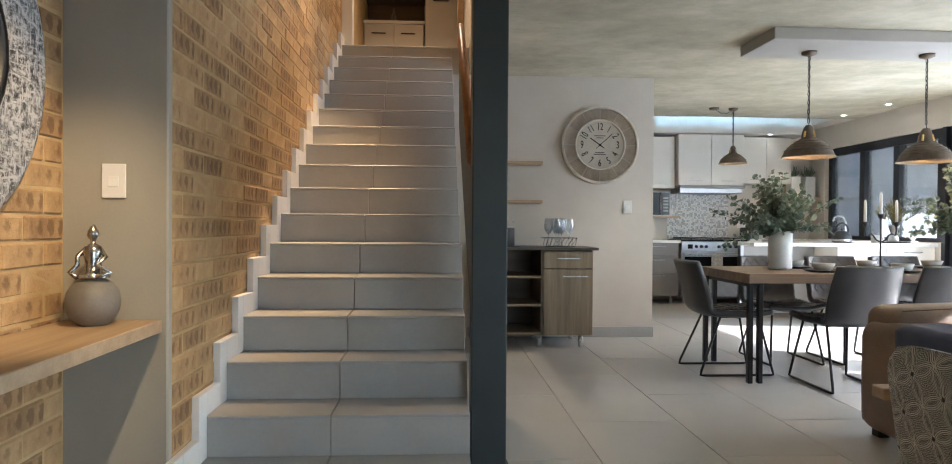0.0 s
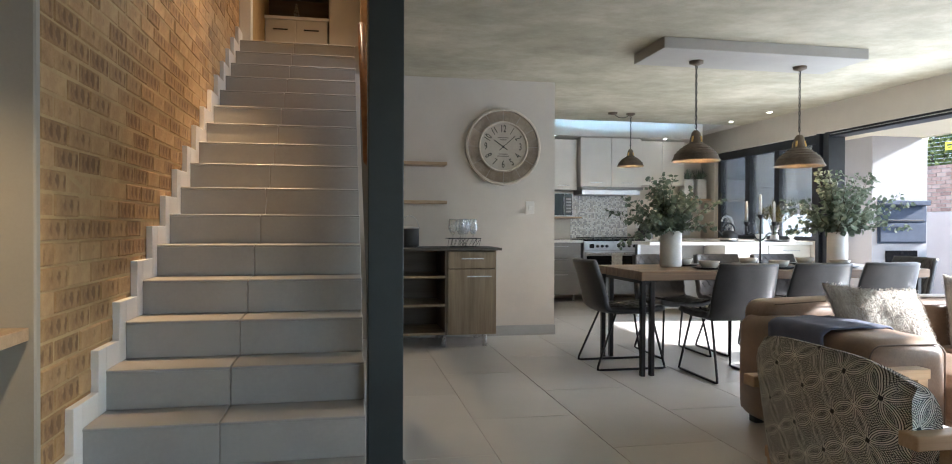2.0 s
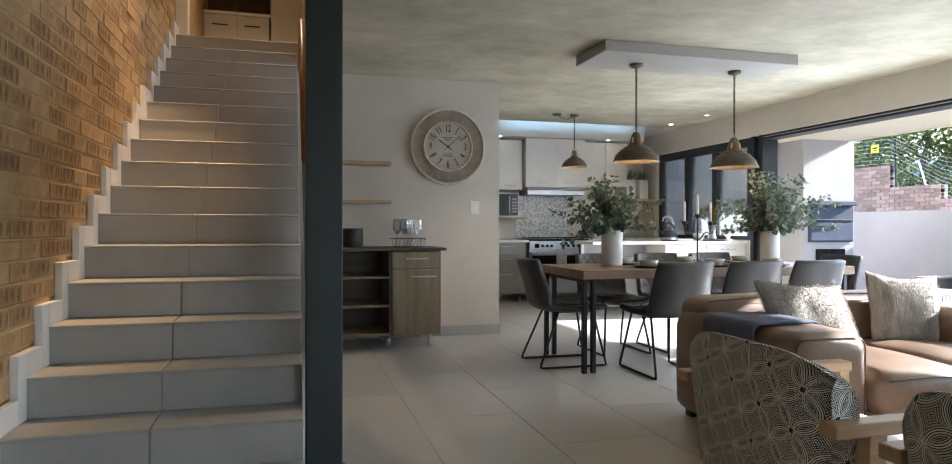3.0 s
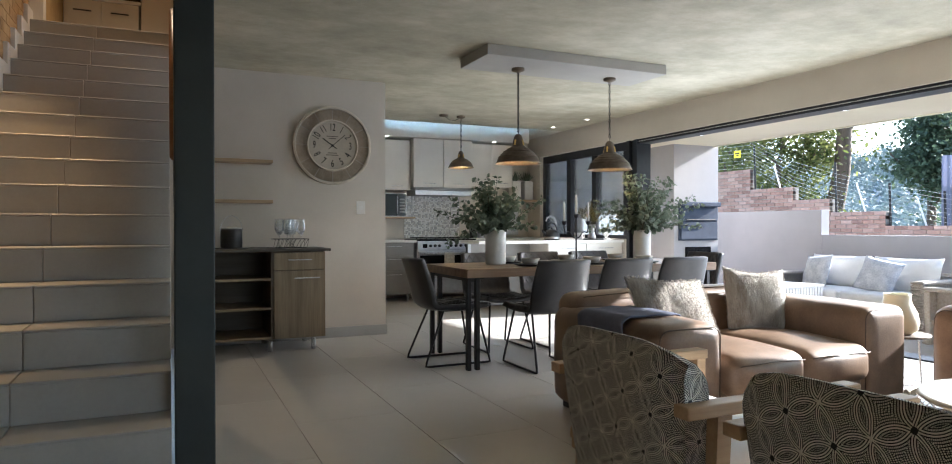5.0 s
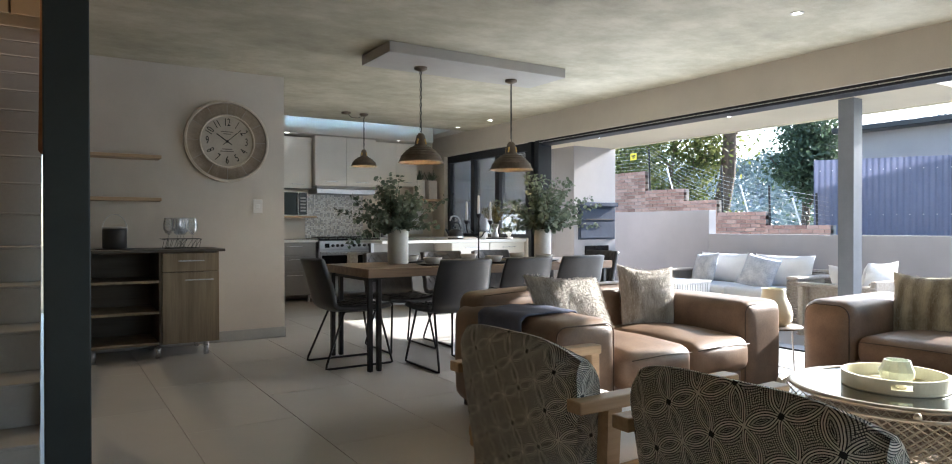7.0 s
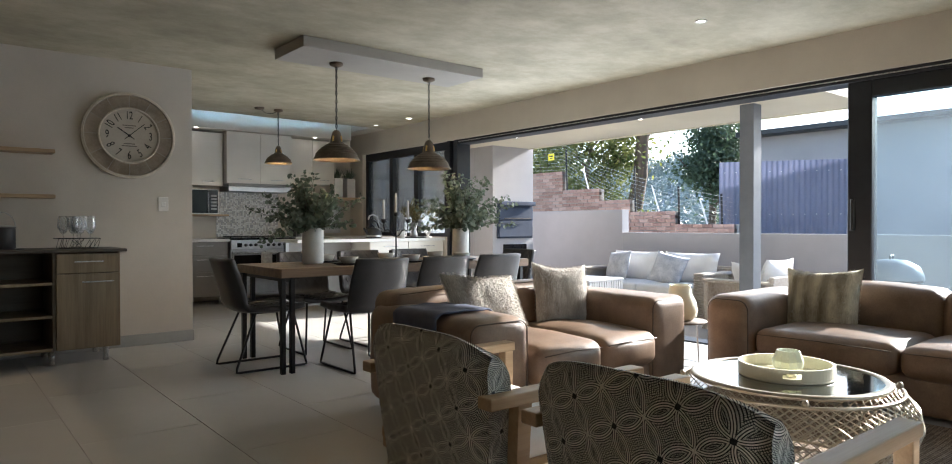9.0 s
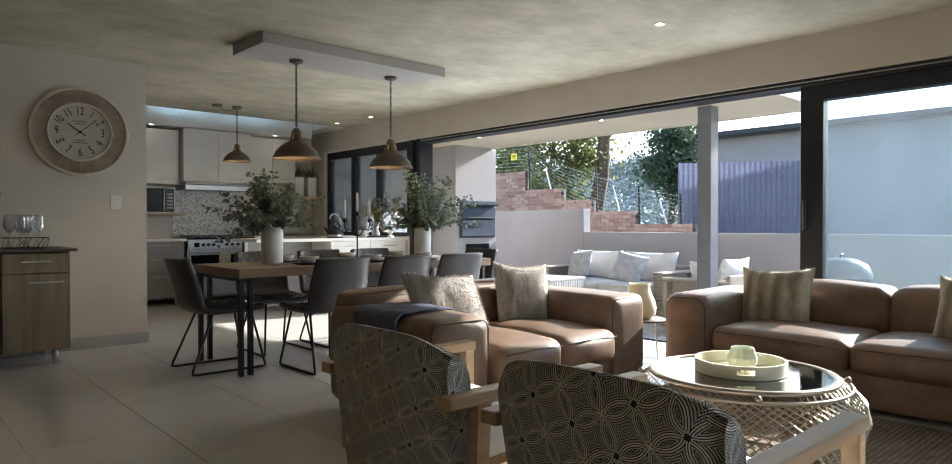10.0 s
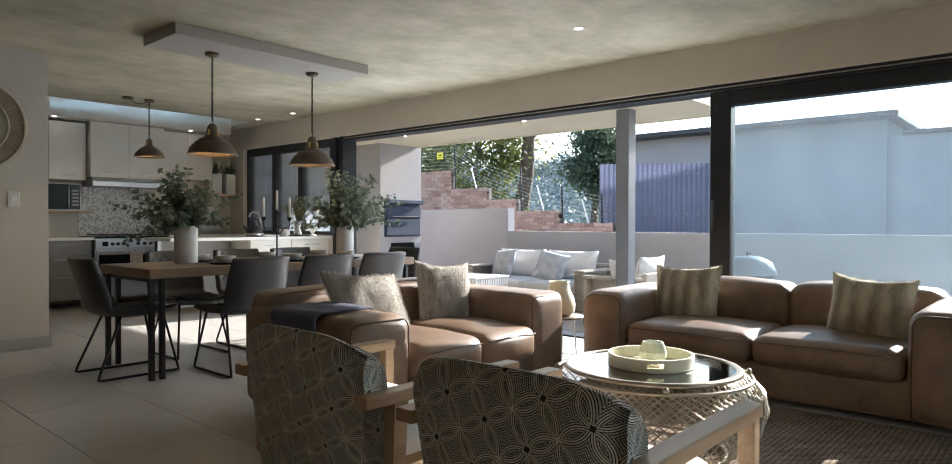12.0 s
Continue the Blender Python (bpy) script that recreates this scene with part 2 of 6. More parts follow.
M["switch"] = surf("switch_plastic", (0.72, 0.70, 0.67), (0.76, 0.74, 0.71), 6, 0.35, 0, 60, 0)


def brick_surface(name, dark, mid, light, bump=0.7, own=0.45, scale=9.0):
    """Face brick with wash and stains, each piece with its own tone."""
    m, nt, b, tc = base(name)
    oi, ge = nt.nodes.new("ShaderNodeObjectInfo"), nt.nodes.new("ShaderNodeNewGeometry")
    tone = calc(nt, "FRACT", calc(nt, "ADD", oi.outputs["Random"], ge.outputs["Random Per Island"]))
    vec = tc.outputs["Object"]
    blot, grain = noise_of(nt, vec, scale, 5, 0.65), noise_of(nt, vec, 70.0, 4, 0.65)
    mixed = calc(nt, "ADD", calc(nt, "MULTIPLY", tone, own), calc(nt, "ADD", calc(nt, "MULTIPLY", blot, 0.5), calc(nt, "MULTIPLY", grain, 0.15)))
    nt.links.new(ramp(nt, mixed, [(0.30, light), (0.58, mid), (0.82, dark)]), b.inputs["Base Color"])
    b.inputs["Roughness"].default_value = 0.9
    bumped(nt, b, calc(nt, "ADD", blot, calc(nt, "MULTIPLY", grain, 0.5)), bump, 0.012)
    return m


COURSE = 0.085


def perforated_brick():
    """Washed tan stock brick laid on edge: dark core holes show as soft upright stains."""
    m, nt, b, tc = base("stair_brick")
    oi, ge = nt.nodes.new("ShaderNodeObjectInfo"), nt.nodes.new("ShaderNodeNewGeometry")
    tone = calc(nt, "FRACT", calc(nt, "ADD", oi.outputs["Random"], ge.outputs["Random Per Island"]))
    vec = tc.outputs["Object"]
    sep = nt.nodes.new("ShaderNodeSeparateXYZ")
    nt.links.new(vec, sep.inputs[0])
    blot, grain = noise_of(nt, vec, 13.0, 5, 0.65), noise_of(nt, vec, 75.0, 4, 0.65)
    y = calc(nt, "ADD", sep.outputs[1], calc(nt, "MULTIPLY", blot, 0.07))
    core = calc(nt, "SINE", calc(nt, "MULTIPLY", y, 2 * math.pi / 0.054))
    z = calc(nt, "SUBTRACT", calc(nt, "FRACT", calc(nt, "MULTIPLY", sep.outputs[2], 1 / COURSE)), 0.45)
    tall = calc(nt, "SUBTRACT", 1.0, calc(nt, "POWER", calc(nt, "MULTIPLY", calc(nt, "ABSOLUTE", z), 2.5), 3.0))
    pick = noise_of(nt, vec, 6.0, 2, 0.5)
    hole = calc(nt, "MULTIPLY", calc(nt, "ADD", calc(nt, "MULTIPLY", core, 0.5), 0.5), calc(nt, "MAXIMUM", tall, 0.0))
    hole = calc(nt, "MULTIPLY", hole, calc(nt, "MAXIMUM", calc(nt, "ADD", calc(nt, "MULTIPLY_ADD", pick, 4.2, -1.75), calc(nt, "MULTIPLY_ADD", tone, 1.3, -0.5)), 0.0))
    face = ramp(nt, calc(nt, "ADD", calc(nt, "MULTIPLY", blot, 0.6), calc(nt, "ADD", calc(nt, "MULTIPLY", tone, 0.28), calc(nt, "MULTIPLY", grain, 0.2))), [(0.30, (0.57, 0.385, 0.195)), (0.55, (0.43, 0.27, 0.125)), (0.80, (0.24, 0.132, 0.060))])
    k = ramp(nt, calc(nt, "ADD", hole, calc(nt, "MULTIPLY", calc(nt, "SUBTRACT", grain, 0.5), 0.4)), [(0.40, (0, 0, 0)), (1.0, (0.72, 0.72, 0.72))])
    nt.links.new(blend(nt, k, face, (0.15, 0.080, 0.034)), b.inputs["Base Color"])
    b.inputs["Roughness"].default_value = 0.9
    bumped(nt, b, calc(nt, "SUBTRACT", calc(nt, "ADD", blot, calc(nt, "MULTIPLY", grain, 0.5)), calc(nt, "MULTIPLY", k, 0.3)), 0.7, 0.010)
    return m


M["brick"] = perforated_brick()
M["brick_red"] = brick_surface("garden_brick", (0.28, 0.16, 0.125), (0.43, 0.27, 0.215), (0.52, 0.36, 0.295))


def ceiling_surface():
    """Off-shutter concrete: cloudy, with trowel streaks."""
    m, nt, b, tc = base("raw_concrete")
    vec = tc.outputs["Object"]
    a = noise_of(nt, vec, 1.0, 6, 0.62, (1.0, 1.2, 1))
    c = noise_of(nt, vec, 4.2, 6, 0.68, (1.0, 1.3, 1))
    f = noise_of(nt, vec, 90.0, 3, 0.6)
    mixed = calc(nt, "ADD", calc(nt, "MULTIPLY", a, 0.6), calc(nt, "ADD", calc(nt, "MULTIPLY", c, 0.3), calc(nt, "MULTIPLY", f, 0.1)))
    nt.links.new(ramp(nt, mixed, [(0.36, (0.30, 0.275, 0.205)), (0.5, (0.42, 0.39, 0.295)), (0.64, (0.56, 0.525, 0.42))]), b.inputs["Base Color"])
    b.inputs["Roughness"].default_value = 0.8
    bumped(nt, b, c, 0.15, 0.01)
    return m


M["concrete"] = ceiling_surface()


def petal_surface():
    """Woven dark cloth: four-petal figures and rays drawn in pale stitches."""
    m, nt, b, tc = base("petal_cloth")
    sep = nt.nodes.new("ShaderNodeSeparateXYZ")
    nt.links.new(tc.outputs["UV"], sep.inputs[0])
    cell = 0.145
    s0 = sep.outputs[0]
    s1 = sep.outputs[1]
    u = calc(nt, "MULTIPLY", calc(nt, "ADD", calc(nt, "MULTIPLY", s0, 0.94), calc(nt, "MULTIPLY", s1, 0.34)), 1 / cell)
    v = calc(nt, "MULTIPLY", calc(nt, "SUBTRACT", calc(nt, "MULTIPLY", s1, 0.94), calc(nt, "MULTIPLY", s0, 0.34)), 1 / cell)
    x = calc(nt, "SUBTRACT", calc(nt, "FRACT", u), 0.5)
    y = calc(nt, "SUBTRACT", calc(nt, "FRACT", v), 0.5)

    def span(p, q):
        return calc(nt, "SQRT", calc(nt, "ADD", calc(nt, "MULTIPLY", p, p), calc(nt, "MULTIPLY", q, q)))

    ax, ay = calc(nt, "SUBTRACT", calc(nt, "ABSOLUTE", x), 0.5), calc(nt, "SUBTRACT", calc(nt, "ABSOLUTE", y), 0.5)
    e1, e2, r = span(ax, y), span(x, ay), span(x, y)
    depth = calc(nt, "SUBTRACT", 0.5, calc(nt, "MAXIMUM", e1, e2))
    turn1 = calc(nt, "ARCTAN2", calc(nt, "ABSOLUTE", y), calc(nt, "ABSOLUTE", ax))
    turn2 = calc(nt, "ARCTAN2", calc(nt, "ABSOLUTE", x), calc(nt, "ABSOLUTE", ay))
    first = calc(nt, "GREATER_THAN", e1, e2)
    turn = calc(nt, "ADD", calc(nt, "MULTIPLY", first, turn1), calc(nt, "MULTIPLY", calc(nt, "SUBTRACT", 1.0, first), turn2))
    # rows of stitches follow the petal edges; solid lines round the petals, broken ones in the field
    row = calc(nt, "GREATER_THAN", calc(nt, "SINE", calc(nt, "MULTIPLY", depth, 2 * math.pi * 24)), -0.35)
    gap = calc(nt, "GREATER_THAN", calc(nt, "SINE", calc(nt, "MULTIPLY", turn, 2 * math.pi * 19)), -0.5)
    solid = calc(nt, "GREATER_THAN", calc(nt, "MULTIPLY", depth, calc(nt, "SUBTRACT", 0.075, depth)), 0.0)
    st = calc(nt, "MULTIPLY", row, calc(nt, "MAXIMUM", gap, solid))
    st = calc(nt, "MULTIPLY", st, calc(nt, "LESS_THAN", depth, 0.134))
    st = calc(nt, "MULTIPLY", st, calc(nt, "GREATER_THAN", r, 0.055))
    fine = noise_of(nt, tc.outputs["Object"], 260.0, 2, 0.5)
    pale = ramp(nt, fine, [(0.3, (0.62, 0.60, 0.54)), (0.7, (0.82, 0.80, 0.74))])
    dark = ramp(nt, fine, [(0.3, (0.012, 0.014, 0.019)), (0.7, (0.026, 0.029, 0.037))])
    nt.links.new(blend(nt, st, dark, pale), b.inputs["Base Color"])
    b.inputs["Roughness"].default_value = 0.92
    bumped(nt, b, calc(nt, "ADD", fine, st), 0.35, 0.002)
    return m


M["petal"] = petal_surface()


def fur_surface(name, dark, light, stripe, banded=0.0):
    """Long pile: uneven streaks, and upright bands where banded."""
    m, nt, b, tc = base(name)
    vec = tc.outputs["Object"]
    sep = nt.nodes.new("ShaderNodeSeparateXYZ")
    nt.links.new(vec, sep.inputs[0])
    streak = noise_of(nt, vec, stripe, 5, 0.65, (1.0, 1.0, 0.35))
    hair = noise_of(nt, vec, 150.0, 4, 0.7, (1.0, 1.0, 0.2))
    ge = nt.nodes.new("ShaderNodeNewGeometry")
    way = calc(nt, "ADD", calc(nt, "MULTIPLY", sep.outputs[0], 2 * math.pi / 0.105), calc(nt, "MULTIPLY", streak, 2.2))
    band = calc(nt, "MULTIPLY", calc(nt, "SINE", way), banded)
    mixed = calc(nt, "ADD", calc(nt, "MULTIPLY", streak, 0.62), calc(nt, "ADD", calc(nt, "MULTIPLY", hair, 0.26), calc(nt, "MULTIPLY", ge.outputs["Random Per Island"], 0.12)))
    nt.links.new(ramp(nt, calc(nt, "ADD", mixed, band), [(0.36, dark), (0.50, tuple((p + q) / 2 for p, q in zip(dark, light))), (0.62, light)]), b.inputs["Base Color"])
    b.inputs["Roughness"].default_value = 0.95
    b.inputs["Sheen Weight"].default_value = 0.5
    bumped(nt, b, calc(nt, "ADD", hair, calc(nt, "MULTIPLY", streak, 0.6)), 1.0, 0.012)
    return m


M["fur"] = fur_surface("pale_fur", (0.22, 0.175, 0.135), (0.82, 0.78, 0.71), 9)
M["fur_b"] = fur_surface("striped_fur", (0.25, 0.19, 0.11), (0.80, 0.74, 0.58), 9, 0.065)


def rug_surface():
    """Braided jute: rows of short slanting strands in browns and cream."""
    m, nt, b, tc = base("jute_rug")
    vec = tc.outputs["Object"]
    sep = nt.nodes.new("ShaderNodeSeparateXYZ")
    nt.links.new(vec, sep.inputs[0])
    wob = calc(nt, "MULTIPLY", noise_of(nt, vec, 7.0, 3, 0.6), 0.02)
    row = calc(nt, "MULTIPLY", calc(nt, "ADD", sep.outputs[0], wob), 1 / 0.022)
    side = calc(nt, "SUBTRACT", calc(nt, "ABSOLUTE", calc(nt, "SUBTRACT", calc(nt, "FRACT", row), 0.5)), 0.25)
    slant = calc(nt, "SINE", calc(nt, "ADD", calc(nt, "MULTIPLY", sep.outputs[1], 2 * math.pi / 0.026), calc(nt, "MULTIPLY", side, 9.0)))
    ridge = calc(nt, "ADD", calc(nt, "MULTIPLY", slant, 0.5), calc(nt, "MULTIPLY", calc(nt, "ABSOLUTE", side), 2.0))
    big, fine = noise_of(nt, vec, 5.0, 5, 0.65), noise_of(nt, vec, 90.0, 4, 0.7)
    mixed = calc(nt, "ADD", calc(nt, "MULTIPLY", ridge, 0.22), calc(nt, "ADD", calc(nt, "MULTIPLY", big, 0.3), calc(nt, "MULTIPLY", fine, 0.45)))
    nt.links.new(ramp(nt, mixed, [(0.30, (0.085, 0.055, 0.036)), (0.45, (0.25, 0.18, 0.125)), (0.62, (0.50, 0.41, 0.31))]), b.inputs["Base Color"])
    b.inputs["Roughness"].default_value = 0.95
    bumped(nt, b, calc(nt, "ADD", ridge, fine), 1.0, 0.01)
    return m


M["rug"] = rug_surface()


def mosaic_surface():
    m, nt, b, tc = base("mosaic_splashback")
    v = node(nt, "ShaderNodeTexVoronoi", Scale=32.0, Randomness=0.0)
    nt.links.new(tc.outputs["Object"], v.inputs["Vector"])
    sep = nt.nodes.new("ShaderNodeSeparateColor")
    nt.links.new(v.outputs["Color"], sep.inputs[0])
    tone = noise_of(nt, tc.outputs["Object"], 23.0, 2, 0.9)
    mixed = calc(nt, "ADD", calc(nt, "MULTIPLY", sep.outputs[0], 0.6), calc(nt, "MULTIPLY", tone, 0.4))
    col = ramp(nt, mixed, [(0.25, (0.42, 0.42, 0.42)), (0.5, (0.52, 0.51, 0.50)), (0.75, (0.62, 0.61, 0.59))])
    nt.links.new(col, b.inputs["Base Color"])
    b.inputs["Roughness"].default_value = 0.25
    return m


M["mosaic"] = mosaic_surface()
M["clock_wood"] = surf("whitewashed_wood", (0.50, 0.43, 0.34), (0.70, 0.63, 0.53), 9, 0.7, 0, 70, 0.3)
M["clock_face"] = surf("clock_face", (0.46, 0.41, 0.34), (0.56, 0.51, 0.43), 6, 0.7, 0, 60, 0.1)

# ---- mesh helpers ----


def part(name, bm, material, parent=None, label="", smooth=False, kind=""):
    me = bpy.data.meshes.new(name)
    bm.to_mesh(me)
    bm.free()
    if smooth:
        me.shade_smooth()
    me.materials.append(material)
    ob = new(name, me)
    ob.parent = parent
    return tagged(ob, label, "", "", kind)


def thing(name, at, label, category, group="", turn=0.0, kind=""):
    ob = new(name)
    ob.empty_display_size = 0.1
    ob.matrix_basis = pose(*at, 0, 0, turn)
    return tagged(ob, label, category, group, kind)


def shell(ob, label, category, kind="", group=""):
    return tagged(ob, label, category, group, kind)


def put(bm, other, m=None):
    """Join the bmesh other into bm."""
    if m is not None:
        bmesh.ops.transform(other, matrix=m, verts=other.verts)
    me = bpy.data.meshes.new("tmp")
    other.to_mesh(me)
    other.free()
    bm.from_mesh(me)
    bpy.data.meshes.remove(me)
    return bm


def box(lo, hi, bevel=0.0, seg=1, bm=None):
    b = bmesh.new()
    bmesh.ops.create_cube(b, size=1.0)
    s = [hi[i] - lo[i] for i in range(3)]
    c = [(hi[i] + lo[i]) / 2 for i in range(3)]
    bmesh.ops.transform(b, matrix=Matrix.Translation(c) @ Matrix.Diagonal((*s, 1)), verts=b.verts)
    if bevel:
        bmesh.ops.bevel(b, geom=list(b.edges), offset=min(bevel, min(s) * 0.45), segments=seg, profile=0.5, affect="EDGES")
    if bm is None:
        return b
    return put(bm, b)


def rod(p, q, r, r2=None, seg=10, bm=None, caps=True):
    p, q = Vector(p), Vector(q)
    b = bmesh.new()
    bmesh.ops.create_cone(b, cap_ends=caps, segments=seg, radius1=r, radius2=r if r2 is None else r2, depth=(q - p).length)
    m = Matrix.Translation((p + q) / 2) @ (q - p).to_track_quat("Z", "Y").to_matrix().to_4x4()
    bmesh.ops.transform(b, matrix=m, verts=b.verts)
    if bm is None:
        return b
    return put(bm, b)


def tube(pts, r, seg=8, bm=None, closed=False):
    """A bent round bar along pts."""
    b = bmesh.new() if bm is None else bm
    pts = [Vector(p) for p in pts]
    n = len(pts)
    rings, ref = [], None
    for i, p in enumerate(pts):
        a, c = pts[(i - 1) % n if closed else max(i - 1, 0)], pts[(i + 1) % n if closed else min(i + 1, n - 1)]
        d = (c - a).normalized()
        if ref is None:
            ref = d.orthogonal().normalized()
        ref = (ref - d * ref.dot(d)).normalized()
        side = d.cross(ref)
        rad = r[i] if isinstance(r, (list, tuple)) else r
        rings.append([b.verts.new(p + (ref * math.cos(t) + side * math.sin(t)) * rad) for t in (2 * math.pi * k / seg for k in range(seg))])
    for i in range(n if closed else n - 1):
        u, w = rings[i], rings[(i + 1) % n]
        for k in range(seg):
            b.faces.new((u[k], u[(k + 1) % seg], w[(k + 1) % seg], w[k]))
    if not closed:
        b.faces.new(rings[0][::-1])
        b.faces.new(rings[-1])
    return b


def turned(profile, seg=32, bm=None, at=(0, 0, 0)):
    """A lathe form from (radius, z) pairs."""
    b = bmesh.new() if bm is None else bm
    rings = []
    for r, z in profile:
        if r < 1e-5:
            rings.append([b.verts.new((at[0], at[1], at[2] + z))])
        else:
            rings.append([b.verts.new((at[0] + r * math.cos(2 * math.pi * k / seg), at[1] + r * math.sin(2 * math.pi * k / seg), at[2] + z)) for k in range(seg)])
    for u, w in zip(rings, rings[1:]):
        for k in range(seg):
            j = (k + 1) % seg
            if len(u) == 1 and len(w) > 1:
                b.faces.new((u[0], w[j], w[k]))
            elif len(w) == 1 and len(u) > 1:
                b.faces.new((u[k], u[j], w[0]))
            elif len(u) > 1:
                b.faces.new((u[k], u[j], w[j], w[k]))
    return b


def pillow(w, h, d, n=14, sag=0.0, pinch=0.10, bm=None, m=None):
    """A stuffed square cushion, w wide (x), h high (z), d thick (y), about its middle."""
    b = bmesh.new()
    for side in (1, -1):
        g = []
        for i in range(n + 1):
            row = []
            for j in range(n + 1):
                u, v = 2 * i / n - 1, 2 * j / n - 1
                k = (1 - abs(u) ** 2.6) * (1 - abs(v) ** 2.6)
                px = u * w / 2 * (1 - pinch * (1 - v * v) * abs(u))
                pz = v * h / 2 * (1 - pinch * (1 - u * u) * abs(v)) - sag * (1 - u * u) * (v > 0) * v
                py = side * (d / 2) * k ** 0.5 + 0.014 * noise.noise((px * 9 + side * 7, pz * 9, d * 31))
                row.append(b.verts.new((px, py, pz)))
            g.append(row)
        for i in range(n):
            for j in range(n):
                f = (g[i][j], g[i + 1][j], g[i + 1][j + 1], g[i][j + 1])
                b.faces.new(f if side < 0 else f[::-1])
    bmesh.ops.remove_doubles(b, verts=b.verts, dist=0.004)
    if m is not None:
        bmesh.ops.transform(b, matrix=m, verts=b.verts)
    if bm is None:
        return b
    return put(bm, b)


def soft_block(lo, hi, r=0.06, cuts=5, puff=0.02, seed=0.0):
    """An upholstered block: rounded edges and faces that swell a little."""
    b = box(lo, hi, r, 4)
    c = Vector([(lo[i] + hi[i]) / 2 for i in range(3)])
    s = Vector([(hi[i] - lo[i]) / 2 for i in range(3)])
    bmesh.ops.subdivide_edges(b, edges=[e for e in b.edges if e.calc_length() > 0.18], cuts=cuts, use_grid_fill=True)
    for v in b.verts:
        d = v.co - c
        q = [d[i] / s[i] for i in range(3)]
        k = [(1 - min(1, abs(q[(i + 1) % 3])) ** 2) * (1 - min(1, abs(q[(i + 2) % 3])) ** 2) for i in range(3)]
        w = noise.noise((v.co.x * 4 + seed, v.co.y * 4, v.co.z * 4)) * 0.006
        for i in range(3):
            if abs(q[i]) > 0.9:
                v.co[i] += (puff * k[i] + w) * (1 if q[i] > 0 else -1)
    return b


def leaf_cloud(leaves, bm=None):
    """Bent oval leaves: each (place, way, up, length, width)."""
    b = bmesh.new() if bm is None else bm
    for p, way, up, ln, wd in leaves:
        p, way = Vector(p), Vector(way).normalized()
        side = way.cross(Vector(up))
        side = side.normalized() if side.length > 1e-4 else way.orthogonal().normalized()
        nrm = side.cross(way)
        a = b.verts.new(p)
        l1, r1 = b.verts.new(p + way * ln * 0.35 + side * wd / 2 + nrm * wd * 0.12), b.verts.new(p + way * ln * 0.35 - side * wd / 2 + nrm * wd * 0.12)
        l2, r2 = b.verts.new(p + way * ln * 0.75 + side * wd * 0.36), b.verts.new(p + way * ln * 0.75 - side * wd * 0.36)
        t = b.verts.new(p + way * ln - nrm * wd * 0.15)
        b.faces.new((a, r1, l1))
        b.faces.new((l1, r1, r2, l2))
        b.faces.new((l2, r2, t))
    return b

# ---- the large structure ----
H, XW, XO = 2.514, 5.556, 5.806         # ceiling height, inner and outer face of the glazed wall
YB, YC, YR = 9.75, 6.454, -3.5          # kitchen end wall, clock wall, wall behind the camera
XL, XN, YN = -0.93, -1.276, 2.42        # stair wall, niche wall, niche end
HEAD = 2.19                             # underside of the lintel


def setting(name, lo, hi, mat, label, category, bevel=0.0):
    return shell(part(name, box(lo, hi, bevel), M[mat]), label, category, "structure")


floor = setting("floor", (-1.6, YR - 0.2, -0.25), (XO, YB + 0.2, -0.008), "grout", "pale grey porcelain tiled floor with thin grey joints", "floor")
setting("ceiling", (0.31, YR - 0.2, H), (XO, 8.46, 2.79), "concrete", "raw cloudy grey concrete ceiling slab", "ceiling")
setting("upper_ceiling", (-1.6, YR - 0.2, 5.3), (3.0, YB + 0.2, 5.45), "white", "plain white ceiling over the stairwell", "ceiling")
setting("entry_ceiling", (-1.6, YR - 0.2, H), (0.31, 0.9, 2.79), "concrete", "raw concrete ceiling before the stairs", "ceiling")
setting("wall_clock", (0.145, YC, 0), (2.112, YC + 0.14, H), "plaster", "smooth beige plastered wall carrying the clock", "wall")
setting("wall_kitchen", (0.145, YB, 0), (XO, YB + 0.2, H), "plaster", "beige plastered kitchen end wall", "wall")
setting("wall_kitchen_side", (0.145, YC + 0.14, 0), (0.29, YB, H), "plaster", "beige plastered wall behind the clock wall", "wall")
# the gap in the rear wall is unseen, added to let light in
setting("wall_rear", (-1.6, YR - 0.2, 0), (1.9, YR, H), "plaster", "beige plastered wall at the rear of the room", "wall")
setting("wall_rear_end", (4.8, YR - 0.2, 0), (XO, YR, H), "plaster", "beige plastered wall at the rear corner", "wall")
setting("wall_rear_head", (1.9, YR - 0.2, 2.35), (4.8, YR, H), "plaster", "lintel over the unseen rear opening added for light", "wall")
setting("wall_stair", (-1.6, YN, 0), (XL - 0.003, YB + 0.2, 5.3), "mortar", "mortar bed of the brick stair wall", "wall")
setting("wall_niche", (-1.6, YR, 0), (XN - 0.003, YN, 5.3), "mortar", "mortar bed of the brick niche wall", "wall")
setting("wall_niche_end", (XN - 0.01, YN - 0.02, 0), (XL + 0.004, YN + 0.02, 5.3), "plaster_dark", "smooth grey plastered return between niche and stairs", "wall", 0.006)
setting("wall_upper_back", (-1.6, YB - 0.2, 2.79), (3.0, YB, 5.3), "plaster", "plastered wall of the upper landing", "wall")
setting("wall_upper_side", (0.33, 4.72, 2.79), (0.45, 8.2, 5.3), "plaster", "plastered wall beside the upper landing", "wall")
setting("wall_upper_front", (-1.6, 0.78, 2.79), (3.0, 0.9, 5.3), "plaster", "plastered wall closing the stairwell", "wall")
setting("wall_upper_far", (2.9, 0.9, 2.79), (3.0, YB, 5.3), "plaster", "plastered wall of the upper floor", "wall")
